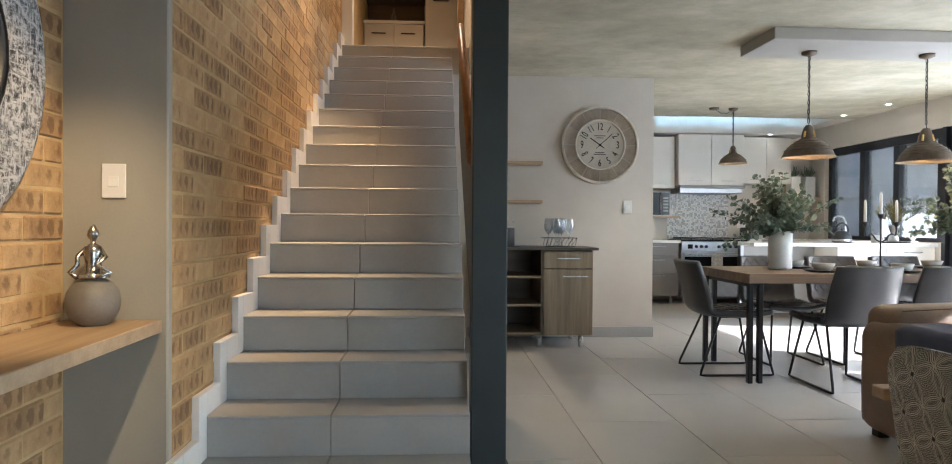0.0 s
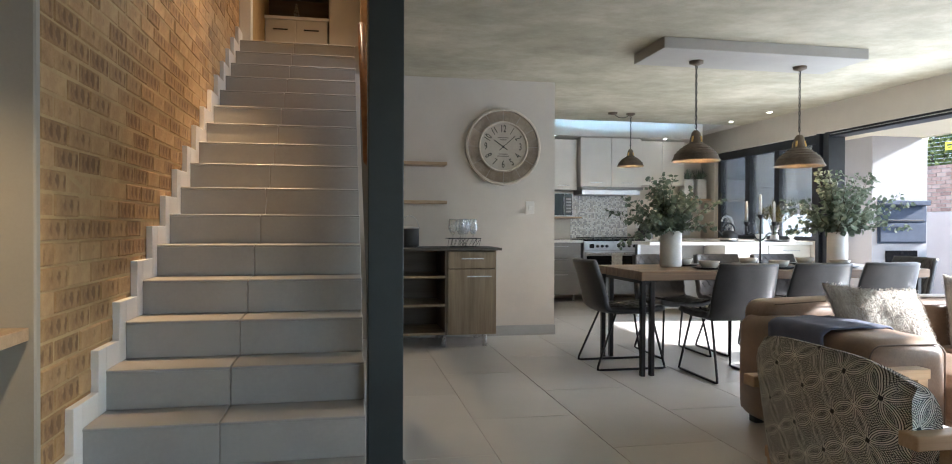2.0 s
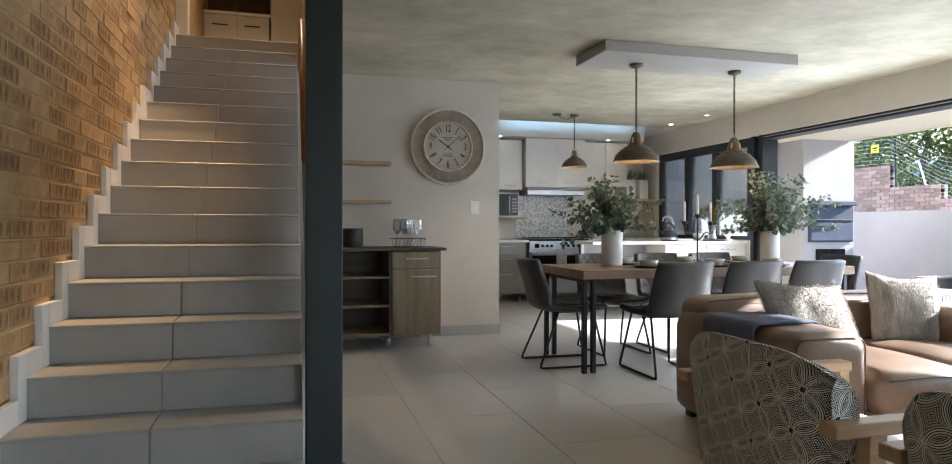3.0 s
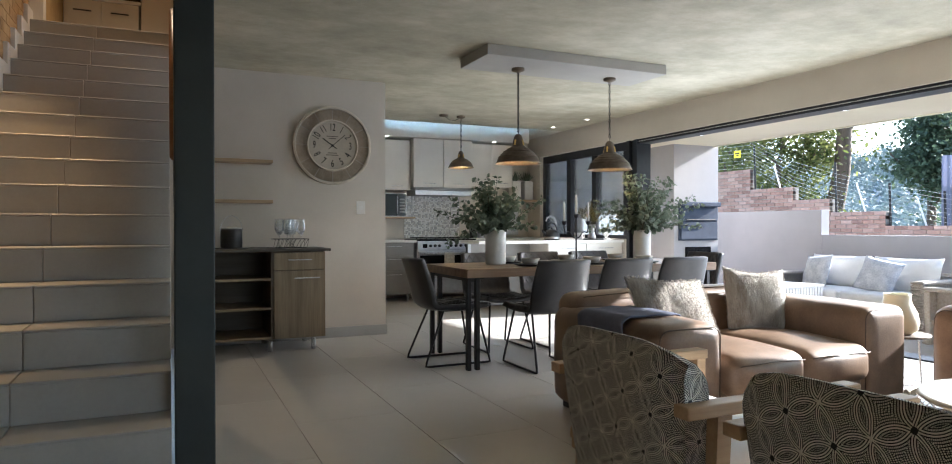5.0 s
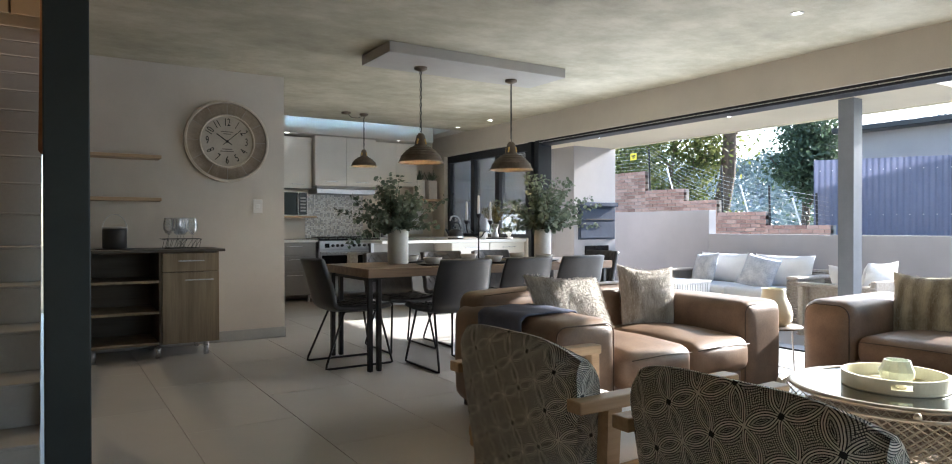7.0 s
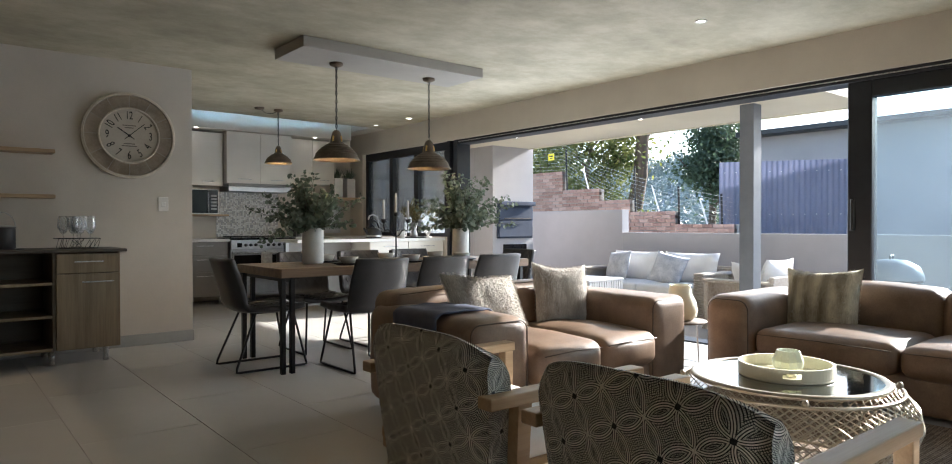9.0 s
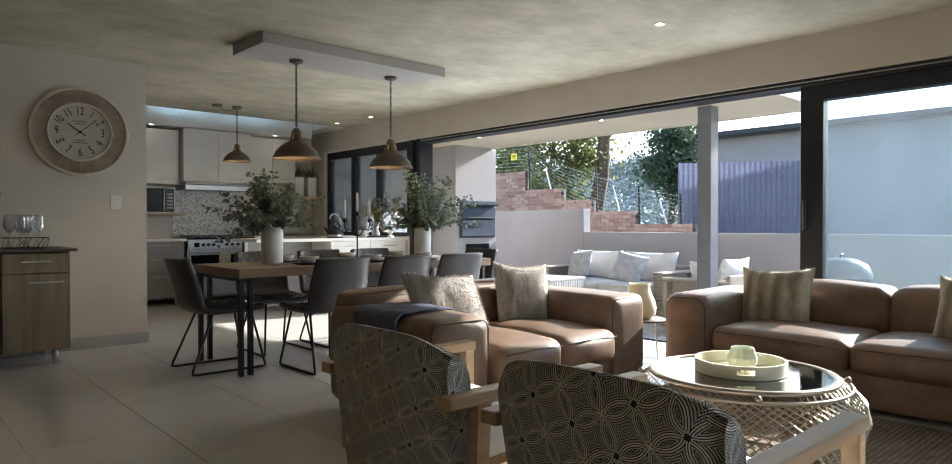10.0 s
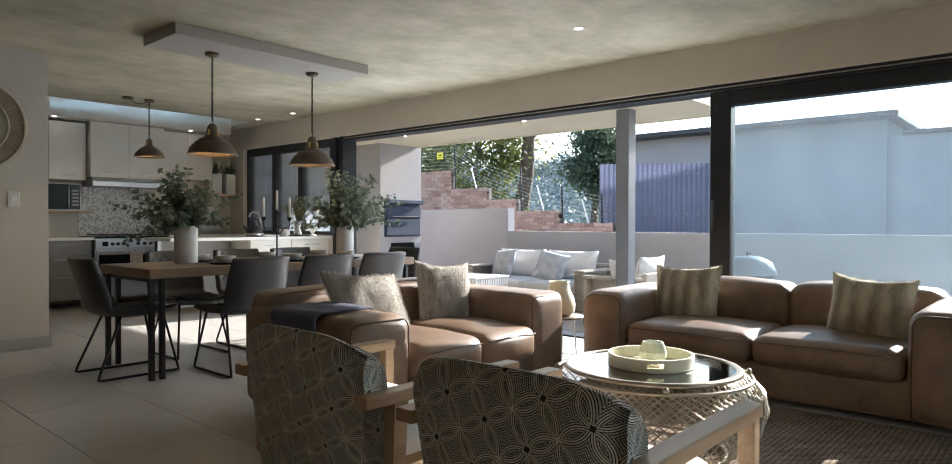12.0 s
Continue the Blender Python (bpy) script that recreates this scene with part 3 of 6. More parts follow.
setting("upper_floor", (XL, 6.53, 2.52), (0.31, YB, 2.79), "step_tile", "tiled floor of the upper landing", "floor")

# glazed wall: lintel, sill wall, ends
setting("wall_lintel", (XW, YR, HEAD), (XO, YB, H), "plaster", "long beige plastered lintel over the glazing", "wall")
setting("wall_sill", (XW, 7.12, 0), (XO, 9.35, 0.915), "plaster", "plastered wall below the kitchen window", "wall")
setting("wall_corner", (XW, 9.35, 0), (XO, YB, HEAD), "plaster", "plastered wall in the kitchen corner", "wall")
setting("wall_end", (XW, YR, 0), (XO, -0.62, HEAD), "plaster", "plastered wall beyond the sliding door", "wall")


def skirting(name, lo, hi):
    setting(name, lo, hi, "step_tile", "tall tiled skirting along the wall", "skirting", 0.003)


skirting("baseboard_clock", (0.30, YC - 0.012, 0), (2.112, YC, 0.10))
skirting("baseboard_clock_end", (2.112, YC - 0.012, 0), (2.124, YC + 0.14, 0.10))


def window_unit():
    w = thing("window_1", (XW + 0.06, 7.12, 0.915), "black aluminium kitchen window with three clear panes", "window", kind="structure")
    d, ht = 2.23, HEAD - 0.915
    f = box((0, 0, 0), (0.09, d, 0.05), 0.004)
    box((0, 0, ht - 0.11), (0.09, d, ht), 0.004, 1, f)
    box((0, 0, 0.05), (0.09, 0.13, ht - 0.11), 0.004, 1, f)
    box((0, d - 0.08, 0.05), (0.09, d, ht - 0.11), 0.004, 1, f)
    part("window_frame", f, M["alu"], w)
    y0 = 0.13
    for y1 in (0.80, 1.46, d - 0.08):
        part("pane", box((0.040, y0, 0.05), (0.046, y1, ht - 0.11)), M["pane"], w).visible_shadow = False
        if y1 < d - 0.1:
            part("mullion", box((-0.01, y1 - 0.05, 0.05), (0.10, y1 + 0.05, ht - 0.11), 0.004), M["alu"], w)
        y0 = y1


window_unit()


def sliding_door():
    d = thing("door_1", (XW + 0.03, 0, 0), "dark aluminium sliding door, wide open, one dusty glass leaf standing", "sliding door", kind="structure")
    part("head_track", box((0, -0.62, HEAD - 0.055), (0.20, 6.90, HEAD), 0.003), M["alu"], d)
    part("head_groove", box((-0.004, -0.62, HEAD - 0.032), (0.0, 6.90, HEAD - 0.024)), M["chrome"], d)
    part("floor_track", box((0, -0.62, -0.004), (0.20, 6.90, 0.012), 0.003), M["alu"], d)
    j = box((-0.02, 6.90, 0), (0.20, 6.97, HEAD), 0.004)
    box((0.02, 6.985, 0), (0.18, 7.05, HEAD), 0.004, 1, j)
    box((-0.02, 7.06, 0), (0.20, 7.12, HEAD), 0.004, 1, j)
    part("jamb", j, M["alu"], d)
    leaf = part("stile", box((0.02, 1.93, 0.012), (0.12, 2.10, HEAD - 0.055), 0.005), M["alu"], d)
    part("handle", box((0.0, 2.045, 1.02), (0.02, 2.075, 1.26), 0.006), M["black_metal"], leaf)
    part("top_rail", box((0.02, -0.60, HEAD - 0.175), (0.12, 1.93, HEAD - 0.055), 0.005), M["alu"], d)
    part("bottom_rail", box((0.02, -0.60, 0.012), (0.12, 1.93, 0.12), 0.005), M["alu"], d)
    part("end_stile", box((0.02, -0.62, 0.012), (0.12, -0.50, HEAD - 0.055), 0.005), M["alu"], d)
    part("glass_leaf", box((0.066, -0.50, 0.12), (0.074, 1.93, HEAD - 0.175)), M["pane_dusty"], d, "dusty glass leaf").visible_shadow = False


sliding_door()


def steel_column():
    c = thing("column", (0.231, 2.945, 0), "dark painted square steel column beside the stairs", "column", kind="structure")
    part("shaft", box((-0.076, -0.075, 0), (0.076, 0.075, 5.3), 0.006, 2), M["steel_dark"], c)
    part("base_plate", box((-0.10, -0.10, 0), (0.10, 0.10, 0.012), 0.003), M["steel_dark"], c)


steel_column()

# ---- stairs ----
RISE, RUN, Y1, Z1, XJ, XR = 0.165, 0.253, 2.465, 0.149, -0.414, 0.143


def staircase():
    st = thing("stairs", (0, 0, 0), "straight flight of stairs clad in pale grey tiles", "stairs", kind="structure")
    core = bmesh.new()
    for n in range(17):
        y, z = Y1 + RUN * n, Z1 + RISE * n
        box((XL, y + 0.012, max(0, z - RISE - 0.25)), (XR - 0.004, min(y + RUN + 0.02, 6.7), z - 0.012), 0, 1, core)
    part("core", core, M["grout"], st)
    for n in range(17):
        y, z = Y1 + RUN * n, Z1 + RISE * n
        low = 0 if n == 0 else z - RISE
        for a, b in ((XL, XJ - 0.002), (XJ + 0.002, XR)):
            part("tread", box((a, y - 0.004, z - 0.012), (b, y + RUN + 0.010, z), 0.003), M["step_tile"], st)
            part("riser", box((a, y + 0.002, low + 0.001), (b, y + 0.012, z - 0.013), 0.0015), M["step_tile"], st)
        # stepped skirting on the brick wall
        part("skirting", box((XL + 0.001, y - 0.085, low), (XL + 0.032, y + 0.001, z + 0.098), 0.002), M["white"], st)
        part("skirting", box((XL + 0.001, y + 0.002, z + 0.001), (XL + 0.032, y + RUN - 0.086, z + 0.098), 0.002), M["white"], st)


staircase()


def balustrade():
    b = thing("balustrade", (0.165, 0, 0), "dark steel balustrade with a varnished wooden handrail", "balustrade", kind="structure")

    def rail_z(y):
        return Z1 + (y - Y1) * RISE / RUN + 0.85

    y0, y1 = 3.03, 4.72
    part("handrail", tube([(0, y0, rail_z(y0)), (0, y1 - 0.06, rail_z(y1 - 0.06)), (0, y1, rail_z(y1) - 0.01)], 0.026, 10), M["rail_wood"], b, "varnished reddish wooden handrail", True)
    p = bmesh.new()
    v = [p.verts.new((x, y, rail_z(y) - dz)) for x in (-0.006, 0.006) for y, dz in ((y0, 0.06), (y1, 0.06), (y1, 0.70), (y0, 0.70))]
    p.faces.new(v[0:4]), p.faces.new(v[4:8][::-1])
    for i in range(4):
        p.faces.new((v[i], v[4 + i], v[4 + (i + 1) % 4], v[(i + 1) % 4]))
    part("steel_plate", p, M["steel_dark"], b)
    for k in range(4):
        y = y0 + 0.1 + k * 0.5
        part("stud", rod((0, y, rail_z(y) - 0.08), (0, y, rail_z(y)), 0.008, None, 8), M["steel_dark"], b)


balustrade()


def landing_post():
    t = thing("newel_post", (0.225, 6.45, 2.79), "pale wooden newel board at the stair head", "post")
    part("board", box((-0.03, -0.05, 0), (0.03, 0.05, 1.3), 0.008, 2), M["pale_wood"], t)


landing_post()


def landing_units():
    c = thing("landing_cabinet", (-0.95, 8.7, 2.79), "cream cupboard with a dark open niche on the landing", "cabinet")
    part("body", box((0.02, 0.02, 0), (0.78, 0.55, 0.86), 0.004), M["cab_cream"], c)
    part("counter", box((0, 0, 0.86), (0.80, 0.56, 0.90), 0.004), M["worktop"], c)
    n = box((0.02, 0.5, 0.90), (0.78, 0.55, 2.1))
    box((0.0, 0.2, 1.25), (0.80, 0.5, 1.28), 0.003, 1, n)
    part("niche", n, M["oak_dark"], c, "dark brown wooden niche")
    for x in (0.03, 0.405):
        d = part("door", box((x, 0, 0.06), (x + 0.365, 0.02, 0.85), 0.003), M["cab_cream"], c)
        part("handle", box((x + 0.09, -0.03, 0.72), (x + 0.27, -0.018, 0.735), 0.003), M["black_metal"], d)
    b = thing("bottle", (-0.56, 8.86, 3.69), "small clear bottle on the landing cupboard", "bottle")
    part("glass_body", turned([(0, 0), (0.035, 0), (0.035, 0.1), (0.012, 0.15), (0.012, 0.2), (0, 0.2)], 16), M["glass"], b, "", True)
    t = thing("tall_cupboard", (-0.15, 8.7, 2.79), "tall cream cupboard on the landing", "cupboard")
    part("body", box((0, 0.02, 0), (0.5, 0.55, 2.2), 0.004), M["cab_cream"], t)
    for z0, z1 in ((0.06, 1.28), (1.30, 2.18)):
        d = part("door", box((0.01, 0, z0), (0.49, 0.02, z1), 0.003), M["cab_cream"], t)
        part("handle", box((0.1, -0.03, z1 - 0.13), (0.3, -0.018, z1 - 0.115), 0.003), M["black_metal"], d)
    f = thing("door_2", (XL, 6.66, 2.79), "pale painted door frame on the landing", "door frame", kind="structure")
    part("frame", box((0, 0, 0), (0.11, 0.12, 2.1), 0.006), M["white"], f)


landing_units()

# ---- niche with shelf, ornaments and round mirror ----


def wall_shelf():
    s = thing("niche_shelf", (XN, 0.2, 0.70), "thick pale oak shelf in the brick niche", "shelf")
    part("board", box((0, 0, 0), (-0.95 - XN, YN - 0.025 - 0.2, 0.042), 0.003), M["shelf_wood"], s)
    part("edge", box((-0.95 - XN, 0, 0), (-0.944 - XN, YN - 0.025 - 0.2, 0.042), 0.002), M["pale_wood"], s, "pale banded edge")


wall_shelf()


def round_mirror():
    m = thing("round_mirror", (XN + 0.005, 1.713, 1.55), "round mirror in a wide scratched black and silver frame", "mirror")
    r = turned([(0.285, 0.0), (0.53, 0.0), (0.53, 0.022), (0.51, 0.03), (0.32, 0.036), (0.30, 0.05), (0.285, 0.05), (0.285, 0.0)], 72)
    bmesh.ops.transform(r, matrix=pose(0, 0, 0, 0, 90, 0), verts=r.verts)
    part("frame", r, scratched, m, "", True)
    i = turned([(0.262, 0.0), (0.290, 0.0), (0.290, 0.056), (0.262, 0.056), (0.262, 0.0)], 64)
    bmesh.ops.transform(i, matrix=pose(0, 0, 0, 0, 90, 0), verts=i.verts)
    part("inner_ring", i, M["black_metal"], m, "", True)
    g = turned([(0, 0.02), (0.265, 0.02)], 64)
    bmesh.ops.transform(g, matrix=pose(0, 0, 0, 0, 90, 0), verts=g.verts)
    part("glass", g, M["mirror"], m)


def scratched_frame():
    m, nt, b, tc = base("scratched_silver")
    a = noise_of(nt, tc.outputs["Object"], 75, 6, 0.75, (1, 1, 0.35))
    c = noise_of(nt, tc.outputs["Object"], 60, 6, 0.75, (1, 0.35, 1))
    k = calc(nt, "MAXIMUM", a, c)
    nt.links.new(ramp(nt, k, [(0.46, (0.03, 0.03, 0.032)), (0.58, (0.66, 0.65, 0.64))]), b.inputs["Base Color"])
    b.inputs["Roughness"].default_value = 0.45
    bumped(nt, b, k, 0.5, 0.004)
    return m


scratched = scratched_frame()
round_mirror()


def niche_ornament():
    v = thing("round_vase", (-1.122, 2.285, 0.742), "round matt grey ceramic vase on the niche shelf", "vase")
    part("body", turned([(0, 0), (0.042, 0.0), (0.064, 0.018), (0.079, 0.048), (0.083, 0.079), (0.077, 0.110), (0.060, 0.137), (0.034, 0.151), (0, 0.154)], 40), M["rustic_grey"], v, "", True)
    f = tagged(part("figurine", figure_mesh(), M["pewter"], None, "", True), "small seated abstract pewter figurine on the round vase", "figurine")
    f.location = (-1.122, 2.285, 0.895)


def figure_mesh():
    """A plain abstract seated form of loops."""
    b = turned([(0, 0), (0.05, 0.0), (0.052, 0.008), (0.03, 0.02), (0.024, 0.05), (0.030, 0.085), (0.024, 0.105), (0.008, 0.115), (0.008, 0.125), (0.017, 0.137), (0.018, 0.150), (0.010, 0.165), (0.006, 0.175), (0, 0.178)], 18)
    tube([(0.02, 0, 0.10), (0.045, -0.01, 0.07), (0.03, -0.04, 0.045), (0.065, -0.02, 0.02), (0.03, -0.045, 0.006)], 0.008, 8, b)
    tube([(-0.02, 0, 0.10), (-0.045, -0.01, 0.07), (-0.03, -0.04, 0.045), (-0.065, -0.02, 0.02), (-0.03, -0.045, 0.006)], 0.008, 8, b)
    return b


M["rustic_grey"] = surf("matt_grey_ceramic", (0.13, 0.118, 0.10), (0.19, 0.172, 0.15), 5, 0.5, 0, 80, 0.08)
M["pewter"] = surf("pewter", (0.28, 0.27, 0.26), (0.42, 0.41, 0.40), 12, 0.25, 1.0, 90, 0.05)
niche_ornament()


def wall_switch(name, at, turn, w, h, label):
    s = thing(name, at, label, "switch", turn=turn)
    part("plate", box((-w / 2, -0.008, -h / 2), (w / 2, 0, h / 2), 0.004, 2), M["switch"], s)
    part("rocker", box((-w * 0.22, -0.012, -h * 0.18), (w * 0.22, -0.008, h * 0.14), 0.002), M["white"], s)


wall_switch("light_switch", (1.858, YC, 1.262), 0, 0.088, 0.128, "white light switch on the clock wall")
wall_switch("light_switch", (-1.107, YN - 0.02, 1.222), 0, 0.081, 0.118, "white light switch on the grey return wall")

# ---- sideboard, shelves and clock ----


def sideboard():
    s = thing("sideboard", (0.40, 5.87, 0), "oak sideboard with open shelves, drawer, door and chrome feet", "sideboard")
    x0, x1, xd, z0 = 0.0, 0.985, 0.545, 0.115
    part("top", box((x0 - 0.02, -0.04, 0.862), (x1 + 0.045, 0.58, 0.885), 0.002), M["oak_top"], s, "dark worn wooden top")
    part("side_panel", box((x1 - 0.018, 0, z0), (x1, 0.56, 0.862), 0.002), M["oak"], s)
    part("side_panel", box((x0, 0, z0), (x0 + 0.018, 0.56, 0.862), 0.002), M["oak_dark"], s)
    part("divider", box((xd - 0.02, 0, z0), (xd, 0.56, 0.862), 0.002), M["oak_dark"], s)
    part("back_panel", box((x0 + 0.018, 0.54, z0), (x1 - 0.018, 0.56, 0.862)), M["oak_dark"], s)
    for z in (z0, 0.365, 0.615):
        part("shelf", box((x0 + 0.018, 0.004, z), (xd - 0.02, 0.54, z + 0.022), 0.002), M["oak"], s)
    part("body", box((xd, 0.02, z0), (x1 - 0.018, 0.54, z0 + 0.02)), M["oak"], s)
    d = part("drawer_front", box((xd + 0.004, -0.018, 0.702), (x1 - 0.002, 0, 0.852), 0.002), M["oak"], s)
    part("handle", box((xd + 0.12, -0.045, 0.785), (xd + 0.32, -0.035, 0.795), 0.003), M["chrome"], d)
    e = part("door", box((xd + 0.004, -0.018, z0 + 0.002), (x1 - 0.002, 0, 0.696), 0.002), M["oak"], s)
    part("handle", box((xd + 0.17, -0.045, 0.628), (xd + 0.39, -0.035, 0.638), 0.003), M["chrome"], e)
    for x in (0.06, xd - 0.02, x1 - 0.09):
        for y in (0.07, 0.5):
            part("foot", rod((x, y, 0), (x, y, z0), 0.022, None, 16), M["chrome"], s, "chrome foot", True)


sideboard()

for z in (1.318, 1.682):
    s = thing("wall_shelf", (0.32, YC - 0.19, z), "thin pale floating shelf on the clock wall", "shelf", "shelves on the clock wall")
    part("board", box((0, 0, -0.03), (0.68, 0.189, 0), 0.003), M["pale_wood"], s)


def clock():
    c = thing("wall_clock", (1.577, YC - 0.004, 1.857), "large round whitewashed wooden wall clock", "clock")
    up = pose(0, 0, 0, 90, 0, 0)

    def ring(pr, n=72):
        b = turned(pr, n)
        bmesh.ops.transform(b, matrix=up, verts=b.verts)
        return b

    R = 0.378
    part("rim", ring([(R - 0.026, 0.0), (R, 0.0), (R, 0.030), (R - 0.006, 0.036), (R - 0.011, 0.031), (R - 0.017, 0.038), (R - 0.024, 0.034), (R - 0.026, 0.0)]), M["clock_wood"], c, "", True)
    for k in range(12):
        b = bmesh.new()
        a0, a1 = 2 * math.pi * (k + 0.02) / 12, 2 * math.pi * (k + 0.98) / 12
        rings = []
        for r, y in ((0.245, -0.028), (R - 0.03, -0.030)):
            rings.append([b.verts.new((r * math.cos(a0 + (a1 - a0) * i / 6), y, r * math.sin(a0 + (a1 - a0) * i / 6))) for i in range(7)])
        for i in range(6):
            b.faces.new((rings[0][i], rings[0][i + 1], rings[1][i + 1], rings[1][i]))
        bmesh.ops.solidify(b, geom=list(b.faces), thickness=0.02)
        part("segment", b, M["clock_seg"], c)
    part("inner_rim", ring([(0.228, 0.0), (0.248, 0.0), (0.248, 0.034), (0.241, 0.039), (0.236, 0.034), (0.231, 0.036), (0.228, 0.0)]), M["clock_wood"], c, "", True)
    part("face", ring([(0, 0.018), (0.23, 0.018)]), M["clock_face"], c)
    for k in range(1, 13):
        t = bpy.data.curves.new("numeral", "FONT")
        t.body, t.size, t.align_x, t.align_y, t.extrude = str(k), 0.100, "CENTER", "CENTER", 0.0015
        o = new("numeral", t)
        a = radians(90 - 30 * k)
        o.parent = c
        tilt = 0 if k in (3, 9) else (30 * k if k < 3 or k > 9 else 30 * k - 180)
        o.matrix_basis = pose(0.174 * math.cos(a), -0.021, 0.174 * math.sin(a)) @ pose(0, 0, 0, 0, tilt, 0) @ pose(0, 0, 0, 90, 0, 0) @ Matrix.Diagonal((0.62, 1, 1, 1))
        me = bpy.data.meshes.new_from_object(o)
        me.materials.clear()
        me.materials.append(M["black"])
        n = new("numeral", me)
        n.parent, n.matrix_basis = c, o.matrix_basis.copy()
        bpy.data.objects.remove(o)
    for ang, ln, w in ((305, 0.115, 0.009), (48, 0.165, 0.006)):
        b = box((-w / 2, -0.026, -0.05), (w / 2, -0.024, ln))
        bmesh.ops.transform(b, matrix=pose(0, 0, 0, 0, ang, 0), verts=b.verts)
        part("hour_pointer" if w > 0.008 else "minute_pointer", b, M["black"], c)
    part("boss", ring([(0, 0.03), (0.012, 0.03), (0.012, 0.02)], 20), M["black"], c)
    for z, w in ((0.085, 0.11), (0.065, 0.07), (-0.075, 0.09), (-0.095, 0.12)):
        part("lettering_bar", box((-w / 2, -0.0205, z), (w / 2, -0.0195, z + 0.008)), M["clock_ink"], c)


M["clock_seg"] = surf("clock_segment", (0.42, 0.34, 0.25), (0.62, 0.53, 0.42), 7, 0.75, 0, 60, 0.35, per_piece=0.22)
M["clock_ink"] = surf("faded_ink", (0.16, 0.14, 0.12), (0.22, 0.19, 0.16), 20, 0.8)
clock()


def ice_bucket():
    t = thing("round_tray", (0.63, 6.12, 0.885), "thin dark round tray on the sideboard", "tray")
    part("plate", turned([(0, 0), (0.14, 0), (0.142, 0.006), (0.135, 0.006), (0, 0.004)], 40), M["dark_ceramic"], t, "", True)
    b = thing("ice_bucket", (0.63, 6.12, 0.890), "black ice bucket with a wire handle on a tray", "ice bucket")
    part("body", turned([(0, 0), (0.082, 0), (0.090, 0.01), (0.090, 0.15), (0.085, 0.165), (0, 0.165)], 32), M["dark_ceramic"], b, "", True)
    part("lid", turned([(0.088, 0.165), (0.09, 0.172), (0.05, 0.18), (0, 0.183)], 32), M["stainless"], b, "", True)
    part("wire_handle", tube([(0.09 * math.cos(a), 0, 0.15 + 0.13 * math.sin(a)) for a in (math.pi * i / 14 for i in range(15))], 0.004, 6), M["chrome"], b)


ice_bucket()


def glass_basket():
    b = thing("wire_basket", (1.12, 6.08, 0.886), "low black wire basket on the sideboard", "basket")
    w, d = 0.15, 0.09
    for z, k in ((0.003, 0.88), (0.08, 1.0)):
        part("hoop", tube([(sx * w * k, sy * d * k, z) for sx, sy in ((-1, -1), (1, -1), (1, 1), (-1, 1))], 0.003, 6, None, True), M["black_metal"], b)
    for i in range(9):
        u = -1 + 2 * i / 8
        for s in (-1, 1):
            v = -u if i % 2 else min(1, u + 0.25)
            part("wire", rod((u * w * 0.88, s * d * 0.88, 0.003), (v * w if abs(v - u) < 0.6 else (u + 0.22) * w, s * d, 0.08), 0.002, None, 6), M["black_metal"], b)
    for i, (x, y) in enumerate(((-0.09, 0.03), (-0.03, -0.03), (0.03, 0.035), (0.09, -0.02), (0.0, 0.0))):
        g = thing("wine_glass", (1.12 + x, 6.08 + y, 0.892), "clear stemmed wine glass in the wire basket", "wine glass", "glasses in the basket")
        part("bowl", turned([(0.034, 0), (0.004, 0.006), (0.004, 0.105), (0.022, 0.12), (0.040, 0.155), (0.042, 0.185), (0.036, 0.235), (0.033, 0.25), (0.031, 0.25), (0.034, 0.233), (0.040, 0.185), (0.038, 0.155), (0, 0.112)], 24), M["glass"], g, "", True)


glass_basket()

# ---- kitchen ----


def handle(parent, x0, x1, y, z):
    b = box((x0, y - 0.03, z - 0.005), (x1, y - 0.02, z + 0.005), 0.003)
    box((x0 + 0.01, y - 0.022, z - 0.004), (x0 + 0.018, y, z + 0.004), 0, 1, b)
    box((x1 - 0.018, y - 0.022, z - 0.004), (x1 - 0.01, y, z + 0.004), 0, 1, b)
    part("handle", b, M["chrome"], parent)


def drawer_unit():
    u = thing("drawer_unit", (2.30, 9.20, 0), "grey kitchen drawer unit on short chrome feet", "kitchen unit")
    part("body", box((0, 0.02, 0.10), (1.08, 0.54, 0.85), 0.002), M["cab_grey"], u)
    for z0, z1 in ((0.11, 0.44), (0.45, 0.66), (0.67, 0.845)):
        d = part("drawer_front", box((0.46, 0, z0), (1.078, 0.02, z1), 0.002), M["cab_grey"], u)
        handle(d, 0.66, 0.88, 0, z1 - 0.05)
        part("drawer_front", box((0.002, 0, z0), (0.455, 0.02, z1), 0.002), M["cab_grey"], u)
    for x in (0.10, 0.55, 1.0):
        part("foot", rod((x, 0.08, 0), (x, 0.08, 0.10), 0.02, None, 14), M["chrome"], u)


drawer_unit()


